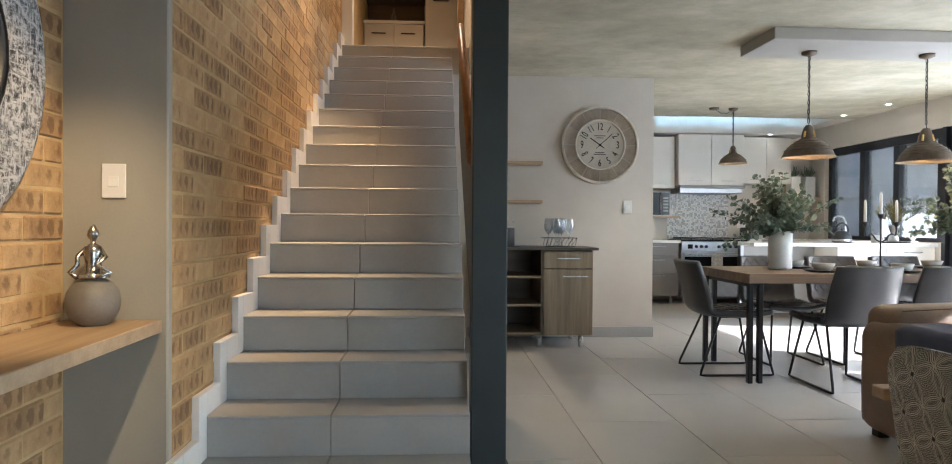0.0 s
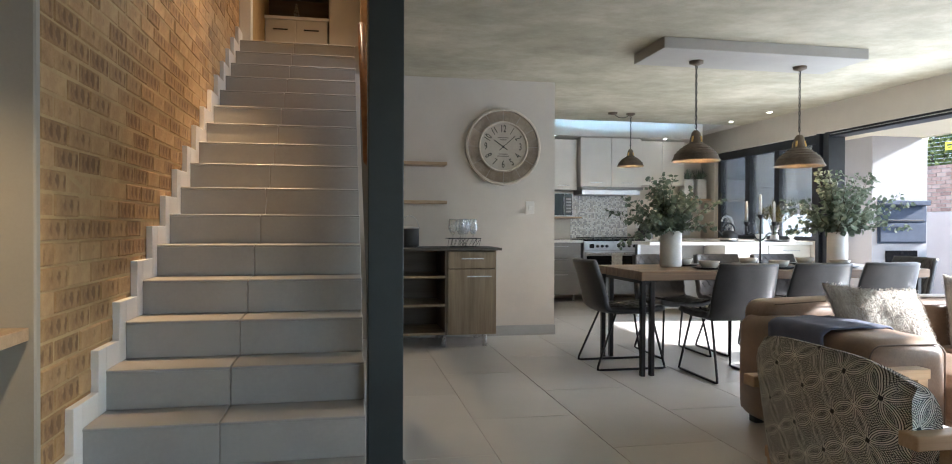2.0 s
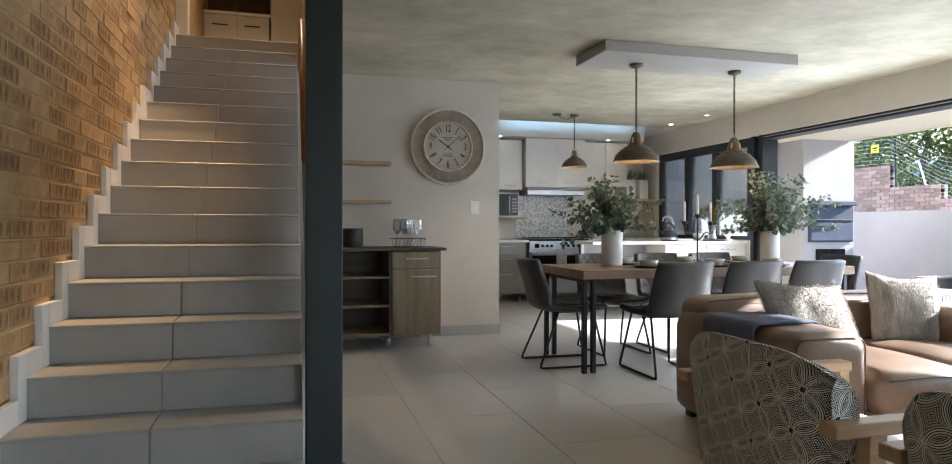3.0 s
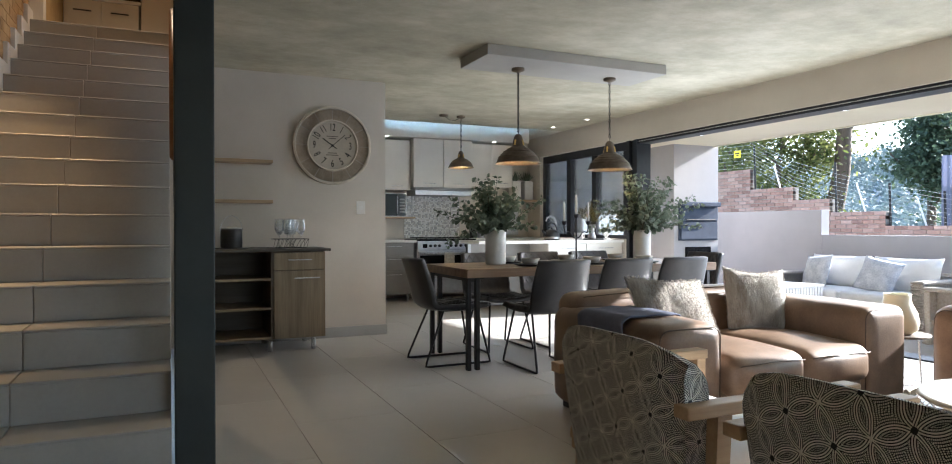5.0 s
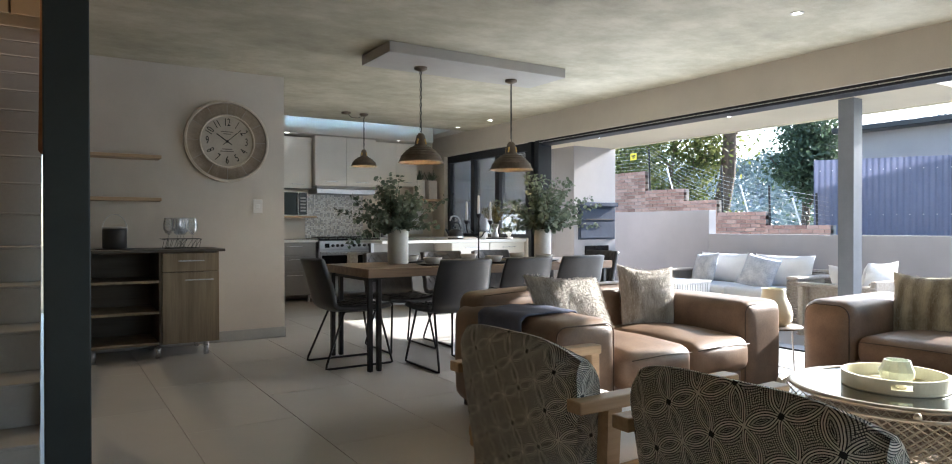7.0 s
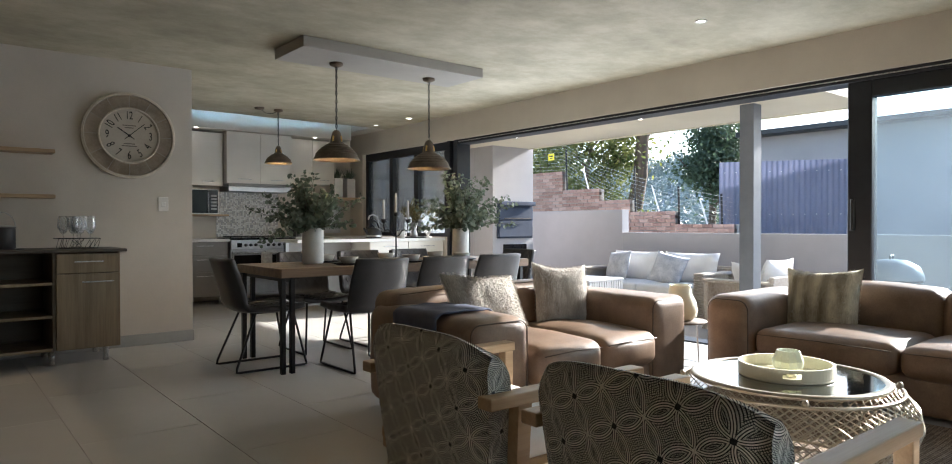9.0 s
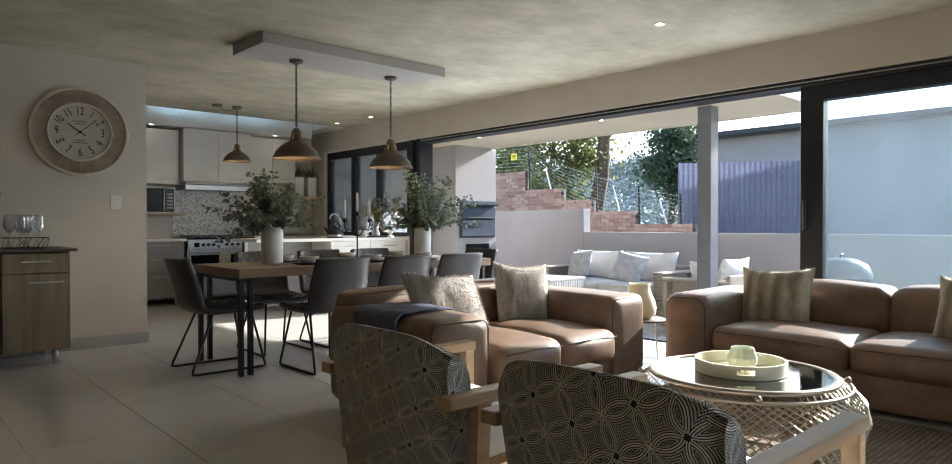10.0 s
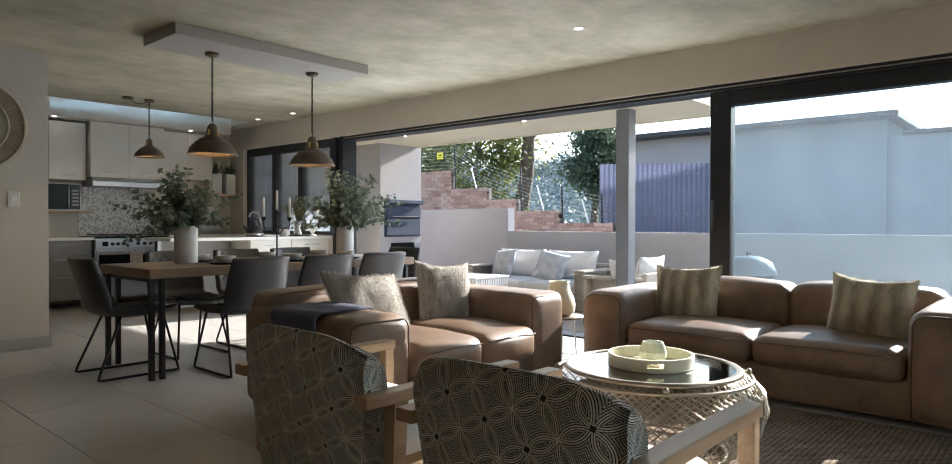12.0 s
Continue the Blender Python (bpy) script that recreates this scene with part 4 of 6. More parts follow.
def stove():
    s = thing("range_cooker", (3.405, 9.14, 0), "wide stainless steel range cooker with two ovens", "cooker")
    part("body", box((0, 0.03, 0.10), (0.93, 0.60, 0.87), 0.004), M["stainless"], s)
    p = part("control_panel", box((0, 0, 0.74), (0.93, 0.03, 0.86), 0.004), M["stainless"], s)
    for x in (0.20, 0.27, 0.34, 0.52, 0.60, 0.68, 0.76, 0.84):
        part("knob", rod((x, 0, 0.80), (x, -0.03, 0.80), 0.022, 0.018, 16), M["dark_ceramic"], p, "", True)
    part("clock_display", box((0.08, -0.003, 0.77), (0.15, 0, 0.83)), M["oven_glass"], p)
    for x0, x1 in ((0.02, 0.46), (0.48, 0.91)):
        d = part("oven_door", box((x0, 0.005, 0.34), (x1, 0.03, 0.72), 0.004), M["stainless"], s)
        part("oven_window", box((x0 + 0.02, 0.001, 0.37), (x1 - 0.02, 0.005, 0.66)), M["oven_glass"], d)
        part("bar_handle", rod((x0 + 0.02, -0.03, 0.69), (x1 - 0.02, -0.03, 0.69), 0.010, None, 10), M["chrome"], d)
    d = part("lower_drawer", box((0.02, 0.005, 0.13), (0.91, 0.03, 0.32), 0.004), M["stainless"], s)
    part("hob", box((0, 0, 0.87), (0.93, 0.60, 0.895), 0.004), M["oven_glass"], s)
    for i in range(3):
        g = tube([(0.06 + i * 0.30, 0.08, 0.915), (0.27 + i * 0.30, 0.08, 0.915), (0.27 + i * 0.30, 0.5, 0.915), (0.06 + i * 0.30, 0.5, 0.915)], 0.006, 6, None, True)
        rod((0.06 + i * 0.30, 0.29, 0.915), (0.27 + i * 0.30, 0.29, 0.915), 0.006, None, 6, g)
        for y in (0.08, 0.5):
            rod((0.165 + i * 0.30, y, 0.895), (0.165 + i * 0.30, y, 0.915), 0.006, None, 6, g)
        part("pan_grid", g, M["black_metal"], s)
    part("tea_towel", box((0.40, -0.046, 0.40), (0.56, -0.041, 0.70), 0.002), M["towel"], s, "checked tea towel over the handle")
    for x in (0.06, 0.87):
        part("foot", rod((x, 0.08, 0), (x, 0.08, 0.10), 0.022, None, 14), M["chrome"], s)


M["towel"] = surf("tea_towel", (0.30, 0.28, 0.26), (0.55, 0.53, 0.50), 25, 0.9, 0, 90, 0.3)
stove()


def upper_unit(x0, x1, z0, z1, y, doors, label):
    u = thing("wall_unit", (x0, y, z0), label, "kitchen unit", "upper kitchen units")
    w, h = x1 - x0, z1 - z0
    part("body", box((0, 0.02, 0), (w, YB - y - 0.002, h), 0.002), M["cab_cream"], u)
    for i in range(doors):
        a, b = w * i / doors + 0.002, w * (i + 1) / doors - 0.002
        d = part("door", box((a, 0, 0.002), (b, 0.02, h - 0.002), 0.002), M["cab_cream"], u)
        handle(d, a + (b - a) * 0.3, a + (b - a) * 0.72, 0, 0.06)


upper_unit(2.55, 3.41, 1.62, 2.36, 9.46, 2, "cream gloss kitchen wall unit over the microwave")
upper_unit(3.425, 4.375, 1.665, 2.385, 9.36, 2, "deep cream gloss kitchen wall unit over the cooker hood")
upper_unit(4.39, 5.12, 1.70, 2.37, 9.46, 2, "cream gloss kitchen wall unit beside the hood")


def hood():
    h = thing("cooker_hood", (3.43, 9.30, 1.55), "slim stainless cooker hood under the wall unit", "cooker hood")
    b = box((0, 0.0, 0.07), (0.94, 0.44, 0.112), 0.004)
    box((0.02, 0.06, 0.0), (0.92, 0.44, 0.07), 0.004, 1, b)
    part("casing", b, M["stainless"], h)
    part("front_strip", box((0.0, -0.006, 0.075), (0.94, 0, 0.11), 0.002), M["cab_grey"], h)


hood()


def microwave():
    s = thing("microwave_shelf", (2.60, 9.38, 1.20), "thin pale shelf below the microwave", "shelf")
    part("board", box((0, 0, 0), (0.86, 0.37, 0.025), 0.002), M["pale_wood"], s)
    m = thing("microwave", (2.80, 9.36, 1.225), "white microwave oven with a black glass door", "microwave")
    part("casing", box((0, 0.02, 0), (0.52, 0.38, 0.345), 0.006, 2), M["white"], m)
    d = part("door", box((0.015, 0, 0.015), (0.38, 0.02, 0.33), 0.004), M["oven_glass"], m)
    part("handle", rod((0.365, -0.02, 0.04), (0.365, -0.02, 0.30), 0.008, None, 10), M["chrome"], d)
    p = part("control_panel", box((0.39, 0.004, 0.015), (0.505, 0.02, 0.33), 0.003), M["oven_glass"], m)
    for i in range(5):
        part("button", box((0.41, 0.001, 0.06 + i * 0.045), (0.485, 0.004, 0.085 + i * 0.045)), M["cab_grey"], p)


microwave()


def worktops():
    a = tagged(part("worktop", box((2.28, 9.16, 0.85), (3.40, YB - 0.004, 0.885), 0.003), M["worktop"]), "white stone worktop beside the cooker", "worktop")
    b = box((4.345, 9.16, 0.868), (XW - 0.004, YB - 0.004, 0.905), 0.003)
    box((4.55, 7.80, 0.868), (XW - 0.004, 9.16, 0.905), 0, 1, b)
    box((3.46, 7.14, 0.868), (XW - 0.004, 7.80, 0.905), 0.003, 1, b)
    tagged(part("worktop", b, M["worktop"]), "white stone worktop of the kitchen peninsula", "worktop")
    u = thing("peninsula_unit", (4.42, 7.17, 0), "cream kitchen peninsula unit with drawers under the window", "kitchen unit")
    part("body", box((0, 0.02, 0.10), (1.12, 0.62, 0.868), 0.003), M["cab_cream"], u)
    for x0, x1 in ((0.0, 0.56), (0.564, 1.12)):
        for z0, z1 in ((0.11, 0.60), (0.61, 0.862)):
            d = part("drawer_front", box((x0 + 0.002, 0, z0), (x1 - 0.002, 0.02, z1), 0.002), M["cab_cream"], u)
            handle(d, x0 + 0.18, x0 + 0.40, 0, z1 - 0.06)
    for x in (0.08, 1.04):
        part("foot", rod((x, 0.08, 0), (x, 0.08, 0.10), 0.02, None, 14), M["chrome"], u)
    v = thing("base_unit", (4.36, 9.20, 0), "cream kitchen base units along the end wall", "kitchen unit")
    part("body", box((0, 0.02, 0.10), (1.18, 0.54, 0.868), 0.003), M["cab_cream"], v)
    for i in range(2):
        d = part("door", box((0.59 * i + 0.002, 0, 0.11), (0.59 * i + 0.588, 0.02, 0.862), 0.002), M["cab_cream"], v)
        handle(d, 0.59 * i + 0.2, 0.59 * i + 0.4, 0, 0.80)
    r = thing("recessed_panel", (3.52, 7.62, 0), "beige end panel under the worktop overhang, its shade painted in grey", "kitchen unit")
    # grey on a beige panel: shade of the overhang is put into the colour
    part("panel", box((0, 0, 0.08), (0.89, 0.05, 0.866), 0.003), M["cab_grey"], r)
    part("post", box((0, -0.02, 0), (0.04, 0.05, 0.866), 0.003), M["stainless"], r)


worktops()


def splashback():
    s = tagged(part("splashback", box((3.40, YB - 0.010, 0.90), (4.32, YB - 0.001, 1.55)), M["mosaic"]), "grey and white mosaic splashback behind the cooker", "splashback", kind="structure")


splashback()


M["chip_grey"] = surf("mosaic_grey", (0.34, 0.35, 0.36), (0.40, 0.41, 0.42), 20, 0.5, 0, 60, 0)
M["chip_beige"] = surf("mosaic_beige", (0.50, 0.48, 0.45), (0.56, 0.54, 0.51), 20, 0.5, 0, 60, 0)
M["chip_white"] = surf("mosaic_white", (0.68, 0.68, 0.67), (0.74, 0.74, 0.73), 20, 0.5, 0, 60, 0)


def mosaic_pieces():
    rnd = random.Random(5)
    g = thing("mosaic_band", (3.40, YB - 0.011, 0.90), "small hexagon-like mosaic chips in white and greys", "mosaic", kind="stuff")
    pick = [[rnd.choice((0, 0, 1, 2)) for j in range(29)] for i in range(41)]
    for k, mat in enumerate(("chip_white", "chip_grey", "chip_beige")):
        b = bmesh.new()
        for i in range(41):
            for j in range(29):
                if pick[i][j] == k:
                    x, z = 0.004 + i * 0.0222, 0.004 + j * 0.0222
                    q = [b.verts.new((x + u, -0.003, z + w)) for u, w in ((0, 0), (0.0195, 0), (0.0195, 0.0195), (0, 0.0195))]
                    b.faces.new(q)
        part("chips", b, M[mat], g, kind="stuff")


mosaic_pieces()


def plant_shelf():
    s = thing("corner_shelf", (5.14, 9.40, 1.475), "thick pale floating shelf in the kitchen corner", "shelf")
    part("board", box((0, 0, 0), (0.40, 0.345, 0.035), 0.003), M["pale_wood"], s)
    for k, x in enumerate((5.20, 5.42)):
        p = thing("tall_planter", (x, 9.54, 1.51), "tall square white planter on the corner shelf", "planter", "planters on the shelf")
        b = box((-0.075, -0.075, 0), (0.075, 0.075, 0.30), 0.012, 2)
        part("pot", b, M["ceramic"], p)
        rnd = random.Random(20 + k)
        lv = []
        for _ in range(60):
            a, e = rnd.uniform(0, 6.28), rnd.uniform(0.5, 1.4)
            lv.append(((rnd.uniform(-.04, .04), rnd.uniform(-.04, .04), 0.29), (math.cos(a) * math.cos(e), math.sin(a) * math.cos(e), math.sin(e)), (0, 0, 1), rnd.uniform(0.10, 0.20), 0.014))
        q = thing("potted_plant", (x, 9.54, 1.51), "spiky green plant in a white planter", "plant", "plants on the shelf")
        part("foliage", leaf_cloud(lv), M["leaf"], q)


plant_shelf()


def cove():
    setting("ceiling_lip", (0.31, 8.46, H), (XO, 8.64, 2.585), "concrete", "concrete lip that hides the strip light", "ceiling")
    setting("ceiling_cove", (0.31, 8.46, 2.72), (XO, YB + 0.2, 2.79), "plaster", "raised slab over the kitchen light recess", "ceiling")
    setting("cove_bulkhead", (0.31, 9.25, 2.388), (5.30, YB, 2.72), "plaster", "plastered bulkhead over the kitchen wall units", "bulkhead")
    setting("cove_end", (5.30, 8.64, H), (XW, YB, 2.72), "plaster", "plastered end of the light recess", "bulkhead")
    l = thing("strip_light", (3.0, 8.50, 2.585), "bluish strip light hidden in the kitchen ceiling recess", "strip light")
    part("tube_light", box((-0.9, 0.0, 0.008), (2.05, 0.02, 0.028), 0.004), M["led"], l)
    part("tray", box((-0.95, -0.01, 0.0), (2.10, 0.03, 0.007), 0.002), M["white"], l)
    # unseen plate, added above the tube to narrow its beam
    part("cover", box((-0.95, -0.035, 0.036), (2.10, 0.12, 0.044), 0.002), M["alu"], l)


cove()


def kettle():
    k = thing("kettle", (4.62, 7.42, 0.905), "black and steel stovetop kettle on the worktop", "kettle")
    part("body", turned([(0, 0), (0.095, 0), (0.105, 0.02), (0.10, 0.075), (0.07, 0.12), (0.03, 0.135), (0, 0.138)], 32), M["dark_ceramic"], k, "", True)
    part("band", turned([(0.1065, 0.015), (0.1075, 0.02), (0.1065, 0.04), (0.104, 0.042)], 32), M["chrome"], k, "", True)
    part("knob", turned([(0, 0.137), (0.008, 0.14), (0.014, 0.155), (0, 0.165)], 14), M["dark_ceramic"], k, "", True)
    part("handle", tube([(0.075 * math.cos(a), 0, 0.125 + 0.095 * math.sin(a)) for a in (math.pi * i / 14 for i in range(15))], 0.009, 8), M["black_metal"], k, "", True)
    part("spout", tube([(-0.08, 0, 0.06), (-0.12, 0, 0.10), (-0.145, 0, 0.13)], [0.022, 0.016, 0.012], 10), M["dark_ceramic"], k, "", True)
    t = thing("tap", (5.22, 8.3, 0.905), "curved chrome kitchen tap", "tap")
    part("spout", tube([(0, 0, 0), (0, 0, 0.24), (-0.03, 0, 0.30), (-0.09, 0, 0.32), (-0.15, 0, 0.30), (-0.17, 0, 0.25)], 0.012, 10), M["chrome"], t, "", True)


kettle()


def worktop_clutter():
    t = thing("serving_tray", (5.22, 7.42, 0.905), "shallow dark oval tray on the worktop", "tray")
    part("plate", turned([(0, 0), (0.17, 0), (0.18, 0.014), (0.17, 0.014), (0, 0.008)], 36), M["dark_ceramic"], t, "", True)
    for x, y in ((5.00, 7.36), (5.06, 7.48)):
        m = thing("mug", (x, y, 0.905), "white mug on the worktop", "mug", "mugs on the worktop")
        part("body", turned([(0, 0), (0.045, 0), (0.05, 0.09), (0.045, 0.09), (0.04, 0.01), (0, 0.01)], 24), M["ceramic"], m, "", True)
        part("handle", tube([(0.047, 0, 0.07), (0.075, 0, 0.065), (0.075, 0, 0.03), (0.046, 0, 0.022)], 0.006, 8), M["ceramic"], m)
    v = thing("glass_vase", (5.22, 7.40, 0.914), "waisted clear vase on a tray", "vase")
    part("body", turned([(0, 0), (0.05, 0), (0.055, 0.03), (0.032, 0.10), (0.06, 0.19), (0.056, 0.19), (0.028, 0.10), (0.045, 0.03), (0, 0.012)], 28), M["stainless"], v, "", True)
    rnd = random.Random(3)
    lv, st = [], bmesh.new()
    for _ in range(48):
        a, e = rnd.uniform(0, 6.28), rnd.uniform(0.55, 1.5)
        d = Vector((math.cos(a) * math.cos(e), math.sin(a) * math.cos(e), math.sin(e)))
        ln = rnd.uniform(0.18, 0.34)
        tube([(0, 0, 0.12), d * ln * 0.5 + Vector((0, 0, 0.15)), d * ln + Vector((0, 0, 0.15))], 0.002, 5, st)
        for _ in range(14):
            p = d * ln * rnd.uniform(0.45, 1.0) + Vector((0, 0, 0.15))
            w = (d + Vector((rnd.uniform(-1, 1), rnd.uniform(-1, 1), rnd.uniform(-.4, 1)))).normalized()
            lv.append((p, w, (rnd.uniform(-1, 1), rnd.uniform(-1, 1), 1), rnd.uniform(0.03, 0.06), 0.012))
    b = thing("dried_bouquet", (5.22, 7.40, 0.914), "bushy olive and rust dried bouquet in a vase", "bouquet")
    tagged(part("brushwood", st, M["stem"], b), "thin grey-green twigs", kind="stuff")
    part("foliage", leaf_cloud(lv), M["leaf_b"], b)
    d = thing("reed_diffuser", (5.42, 7.36, 0.905), "small white coral-shaped ornament", "ornament")
    c = turned([(0, 0), (0.05, 0), (0.05, 0.02), (0, 0.025)], 20)
    for k in range(12):
        a = k * 2.4
        tube([(0, 0, 0.02), (0.03 * math.cos(a), 0.03 * math.sin(a), 0.06), (0.06 * math.cos(a), 0.06 * math.sin(a), 0.10 + 0.02 * (k % 3))], [0.008, 0.006, 0.003], 6, c)
    part("branches", c, M["white"], d)
    for x, mat, h in ((4.42, "dark_ceramic", 0.15), (4.55, "stainless", 0.13), (4.66, "ceramic", 0.13)):
        j = thing("canister", (x, 9.45, 0.905), "round kitchen canister against the end wall", "canister", "canisters")
        part("body", turned([(0, 0), (0.05, 0), (0.052, 0.01), (0.052, h), (0.04, h + 0.012), (0, h + 0.014)], 24), M[mat], j, "", True)
    w = tagged(part("striped_towel", box((5.02, 9.60, 0.95), (5.30, 9.61, 1.38), 0.003), M["canvas_print"]), "grey and white striped board leaning on the wall", "board")
    w.matrix_basis = pose(0, 0, 0)
    so = wall_switch("wall_socket", (4.52, YB, 1.10), 0, 0.12, 0.08, "white double wall socket")


worktop_clutter()

# ---- lamps ----


def pendant(at, r, drop, label):
    p = thing("pendant_lamp", at, label, "pendant lamp", "pendant lamps")
    k = r / 0.19
    part("ceiling_rose", turned([(0, 0), (0.055, 0), (0.055, -0.02), (0.02, -0.035), (0, -0.035)], 24), M["rustic"], p, "", True)
    n = int(drop / 0.034)
    ch = bmesh.new()
    for i in range(n):
        z, a = -0.035 - i * 0.034, (i % 2) * math.pi / 2
        tube([(0.009 * math.cos(t) * math.cos(a), 0.009 * math.cos(t) * math.sin(a), z - 0.017 + 0.022 * math.sin(t)) for t in (2 * math.pi * j / 8 for j in range(8))], 0.0028, 5, ch, True)
    part("chain", ch, M["black_metal"], p)
    zb = -drop - 0.035
    part("cable", rod((0.004, 0, -0.03), (0.004, 0, zb), 0.003, None, 6), M["black_metal"], p)
    sh = [(0.02, 0.0), (0.035, -0.02), (0.048, -0.07), (0.052, -0.10), (0.075, -0.115), (0.12, -0.145), (0.165, -0.19), (0.185, -0.235), (0.196, -0.25), (0.190, -0.25), (0.178, -0.232), (0.155, -0.19), (0.11, -0.15), (0.05, -0.12), (0.02, -0.11)]
    b = turned([(x * k, zb + z * k) for x, z in sh], 44)
    part("shade", b, M["rustic"], p, "ribbed weathered metal shade", True)
    for rr, z in ((0.096, -0.128), (0.126, -0.150), (0.148, -0.172), (0.169, -0.196)):
        part("rib", tube([(rr * k * math.cos(a), rr * k * math.sin(a), zb + z * k) for a in (2 * math.pi * i / 36 for i in range(36))], 0.004 * k, 6, None, True), M["rustic"], p)
    for i in range(4):
        a = math.pi / 2 * i + 0.5
        # gold rods in the neck vents stand in for the bulb's warm glow
        part("vent_glow", rod((0.043 * k * math.cos(a), 0.043 * k * math.sin(a), zb - 0.05 * k), (0.053 * k * math.cos(a), 0.053 * k * math.sin(a), zb - 0.095 * k), 0.008 * k, None, 8), M["vent_gold"], p)
    part("bulb", turned([(0, -0.19), (0.02, -0.185), (0.03, -0.16), (0.02, -0.13), (0, -0.12)], 16, None, (0, 0, zb)), M["bulb"], p, "lit warm bulb", True)
    d = bpy.data.lights.new("pendant_bulb", "POINT")
    d.energy, d.color, d.shadow_soft_size = 1.6, (1.0, 0.66, 0.34), 0.03
    new("pendant_bulb", d).matrix_world = Matrix.Translation(Vector(at) + Vector((0, 0, zb - 0.21)))


M["raft"] = surf("grey_plaster", (0.34, 0.325, 0.30), (0.40, 0.385, 0.355), 1.6, 0.8, 0, 90, 0.1)
setting("ceiling_raft", (2.42, 4.715, H - 0.085), (4.19, 5.262, H), "raft", "flat plastered raft under the concrete ceiling", "ceiling raft", 0.004)
pendant((2.868, 5.05, H - 0.085), 0.19, 0.53, "weathered industrial pendant lamp hung on a chain over the table")
pendant((3.815, 5.05, H - 0.085), 0.20, 0.54, "weathered industrial pendant lamp hung on a chain over the table end")
pendant((3.60, 8.0, H), 0.165, 0.42, "weathered industrial pendant lamp over the kitchen")


def swag_rose():
    s = thing("swag_rose", (3.36, 8.0, H), "small ceiling rose with a looped lamp cable", "ceiling rose")
    part("disc", turned([(0, 0), (0.06, 0), (0.055, -0.02), (0, -0.03)], 24), M["rustic"], s, "", True)
    part("cable", tube([(0.02, 0, -0.02), (0.08, 0, -0.06), (0.16, 0, -0.06), (0.24, 0, -0.02)], 0.004, 6), M["black_metal"], s)


swag_rose()


def downlight(x, y, z):
    d = thing("downlight", (x, y, z), "small round recessed downlight, lit", "downlight", "ceiling downlights")
    part("trim", turned([(0.030, -0.001), (0.043, -0.001), (0.043, -0.005), (0.030, -0.004)], 24), M["white"], d, "", True)
    part("lens", turned([(0, -0.002), (0.024, -0.002)], 24), M["downlight"], d, "glowing lens")


for x, y, z in ((5.214, 8.357, H), (5.248, 7.559, H), (4.47, 2.627, H), (3.0, 9.30, 2.388), (4.72, 9.30, 2.388)):
    downlight(x, y, z)

# ---- dining table and chairs ----


def dining_table():
    t = thing("dining_table", (0, 0, 0), "long dining table with a thick wooden top on black steel legs", "dining table")
    x0, x1, y0, y1 = 2.13, 4.53, 4.46, 5.34
    n = 4
    for i in range(n):
        a, b = y0 + (y1 - y0) * i / n, y0 + (y1 - y0) * (i + 1) / n
        part("plank", box((x0, a + 0.0006, 0.692), (x1, b - 0.0006, 0.757), 0.003), M["table_wood"], t)
    for x in (2.20, 4.44):
        for y in (4.52, 5.28):
            for d in (-0.035, 0.035):
                part("leg", box((x + d - 0.016, y - 0.02, 0), (x + d + 0.016, y + 0.02, 0.685), 0.002), M["black_metal"], t)
            part("leg_plate", box((x - 0.07, y - 0.05, 0.685), (x + 0.07, y + 0.05, 0.692)), M["black_metal"], t)
        part("cross_bar", box((x - 0.02, 4.52, 0.66), (x + 0.02, 5.28, 0.685)), M["black_metal"], t)


dining_table()


def chair_skin(quilted_front=True):
    """One-piece seat and back: a bent shell with a sewn diamond relief inside."""
    b = bmesh.new()
    nu, nv = 30, 44
    grid = []
    for j in range(nv + 1):
        s = j / nv
        row = []
        for i in range(nu + 1):
            u = 2 * i / nu - 1
            if s < 0.46:
                k = s / 0.46
                y, z, w = -0.24 + 0.42 * k, 0.455 - 0.015 * math.sin(k * 3.1), 0.225 - 0.012 * (1 - k) ** 2
            elif s < 0.58:
                k = (s - 0.46) / 0.12
                a = k * math.pi / 2 * 0.9
                y, z, w = 0.18 + 0.07 * math.sin(a), 0.455 + 0.075 * (1 - math.cos(a)), 0.225
            else:
                k = (s - 0.58) / 0.42
                y, z, w = 0.25 + 0.075 * k + 0.02 * k * k, 0.52 + 0.31 * k, 0.225 - 0.02 * k + 0.006 * math.sin(k * 3)
            cup = 0.045 * abs(u) ** 3
            f = min(1, max(0, (s - 0.40) / 0.2))
            row.append(b.verts.new((u * w, y - cup * f, z + cup * (1 - f) * 0.6)))
        grid.append(row)
    for j in range(nv):
        for i in range(nu):
            b.faces.new((grid[j][i], grid[j][i + 1], grid[j + 1][i + 1], grid[j + 1][i]))
    b.normal_update()
    puff = []
    for j in range(nv + 1):
        for i in range(nu + 1):
            u, s = i / nu * 5, j / nv * 9
            q = 0.5 - max(abs(((u + s) % 1) - 0.5), abs(((u - s) % 1) - 0.5))
            v = grid[j][i]
            puff.append((v, v.normal * 0.006 * (1 - math.exp(-q * 9))))
    bmesh.ops.solidify(b, geom=list(b.faces), thickness=0.035)
    for v, d in puff:
        v.co += d
    return b


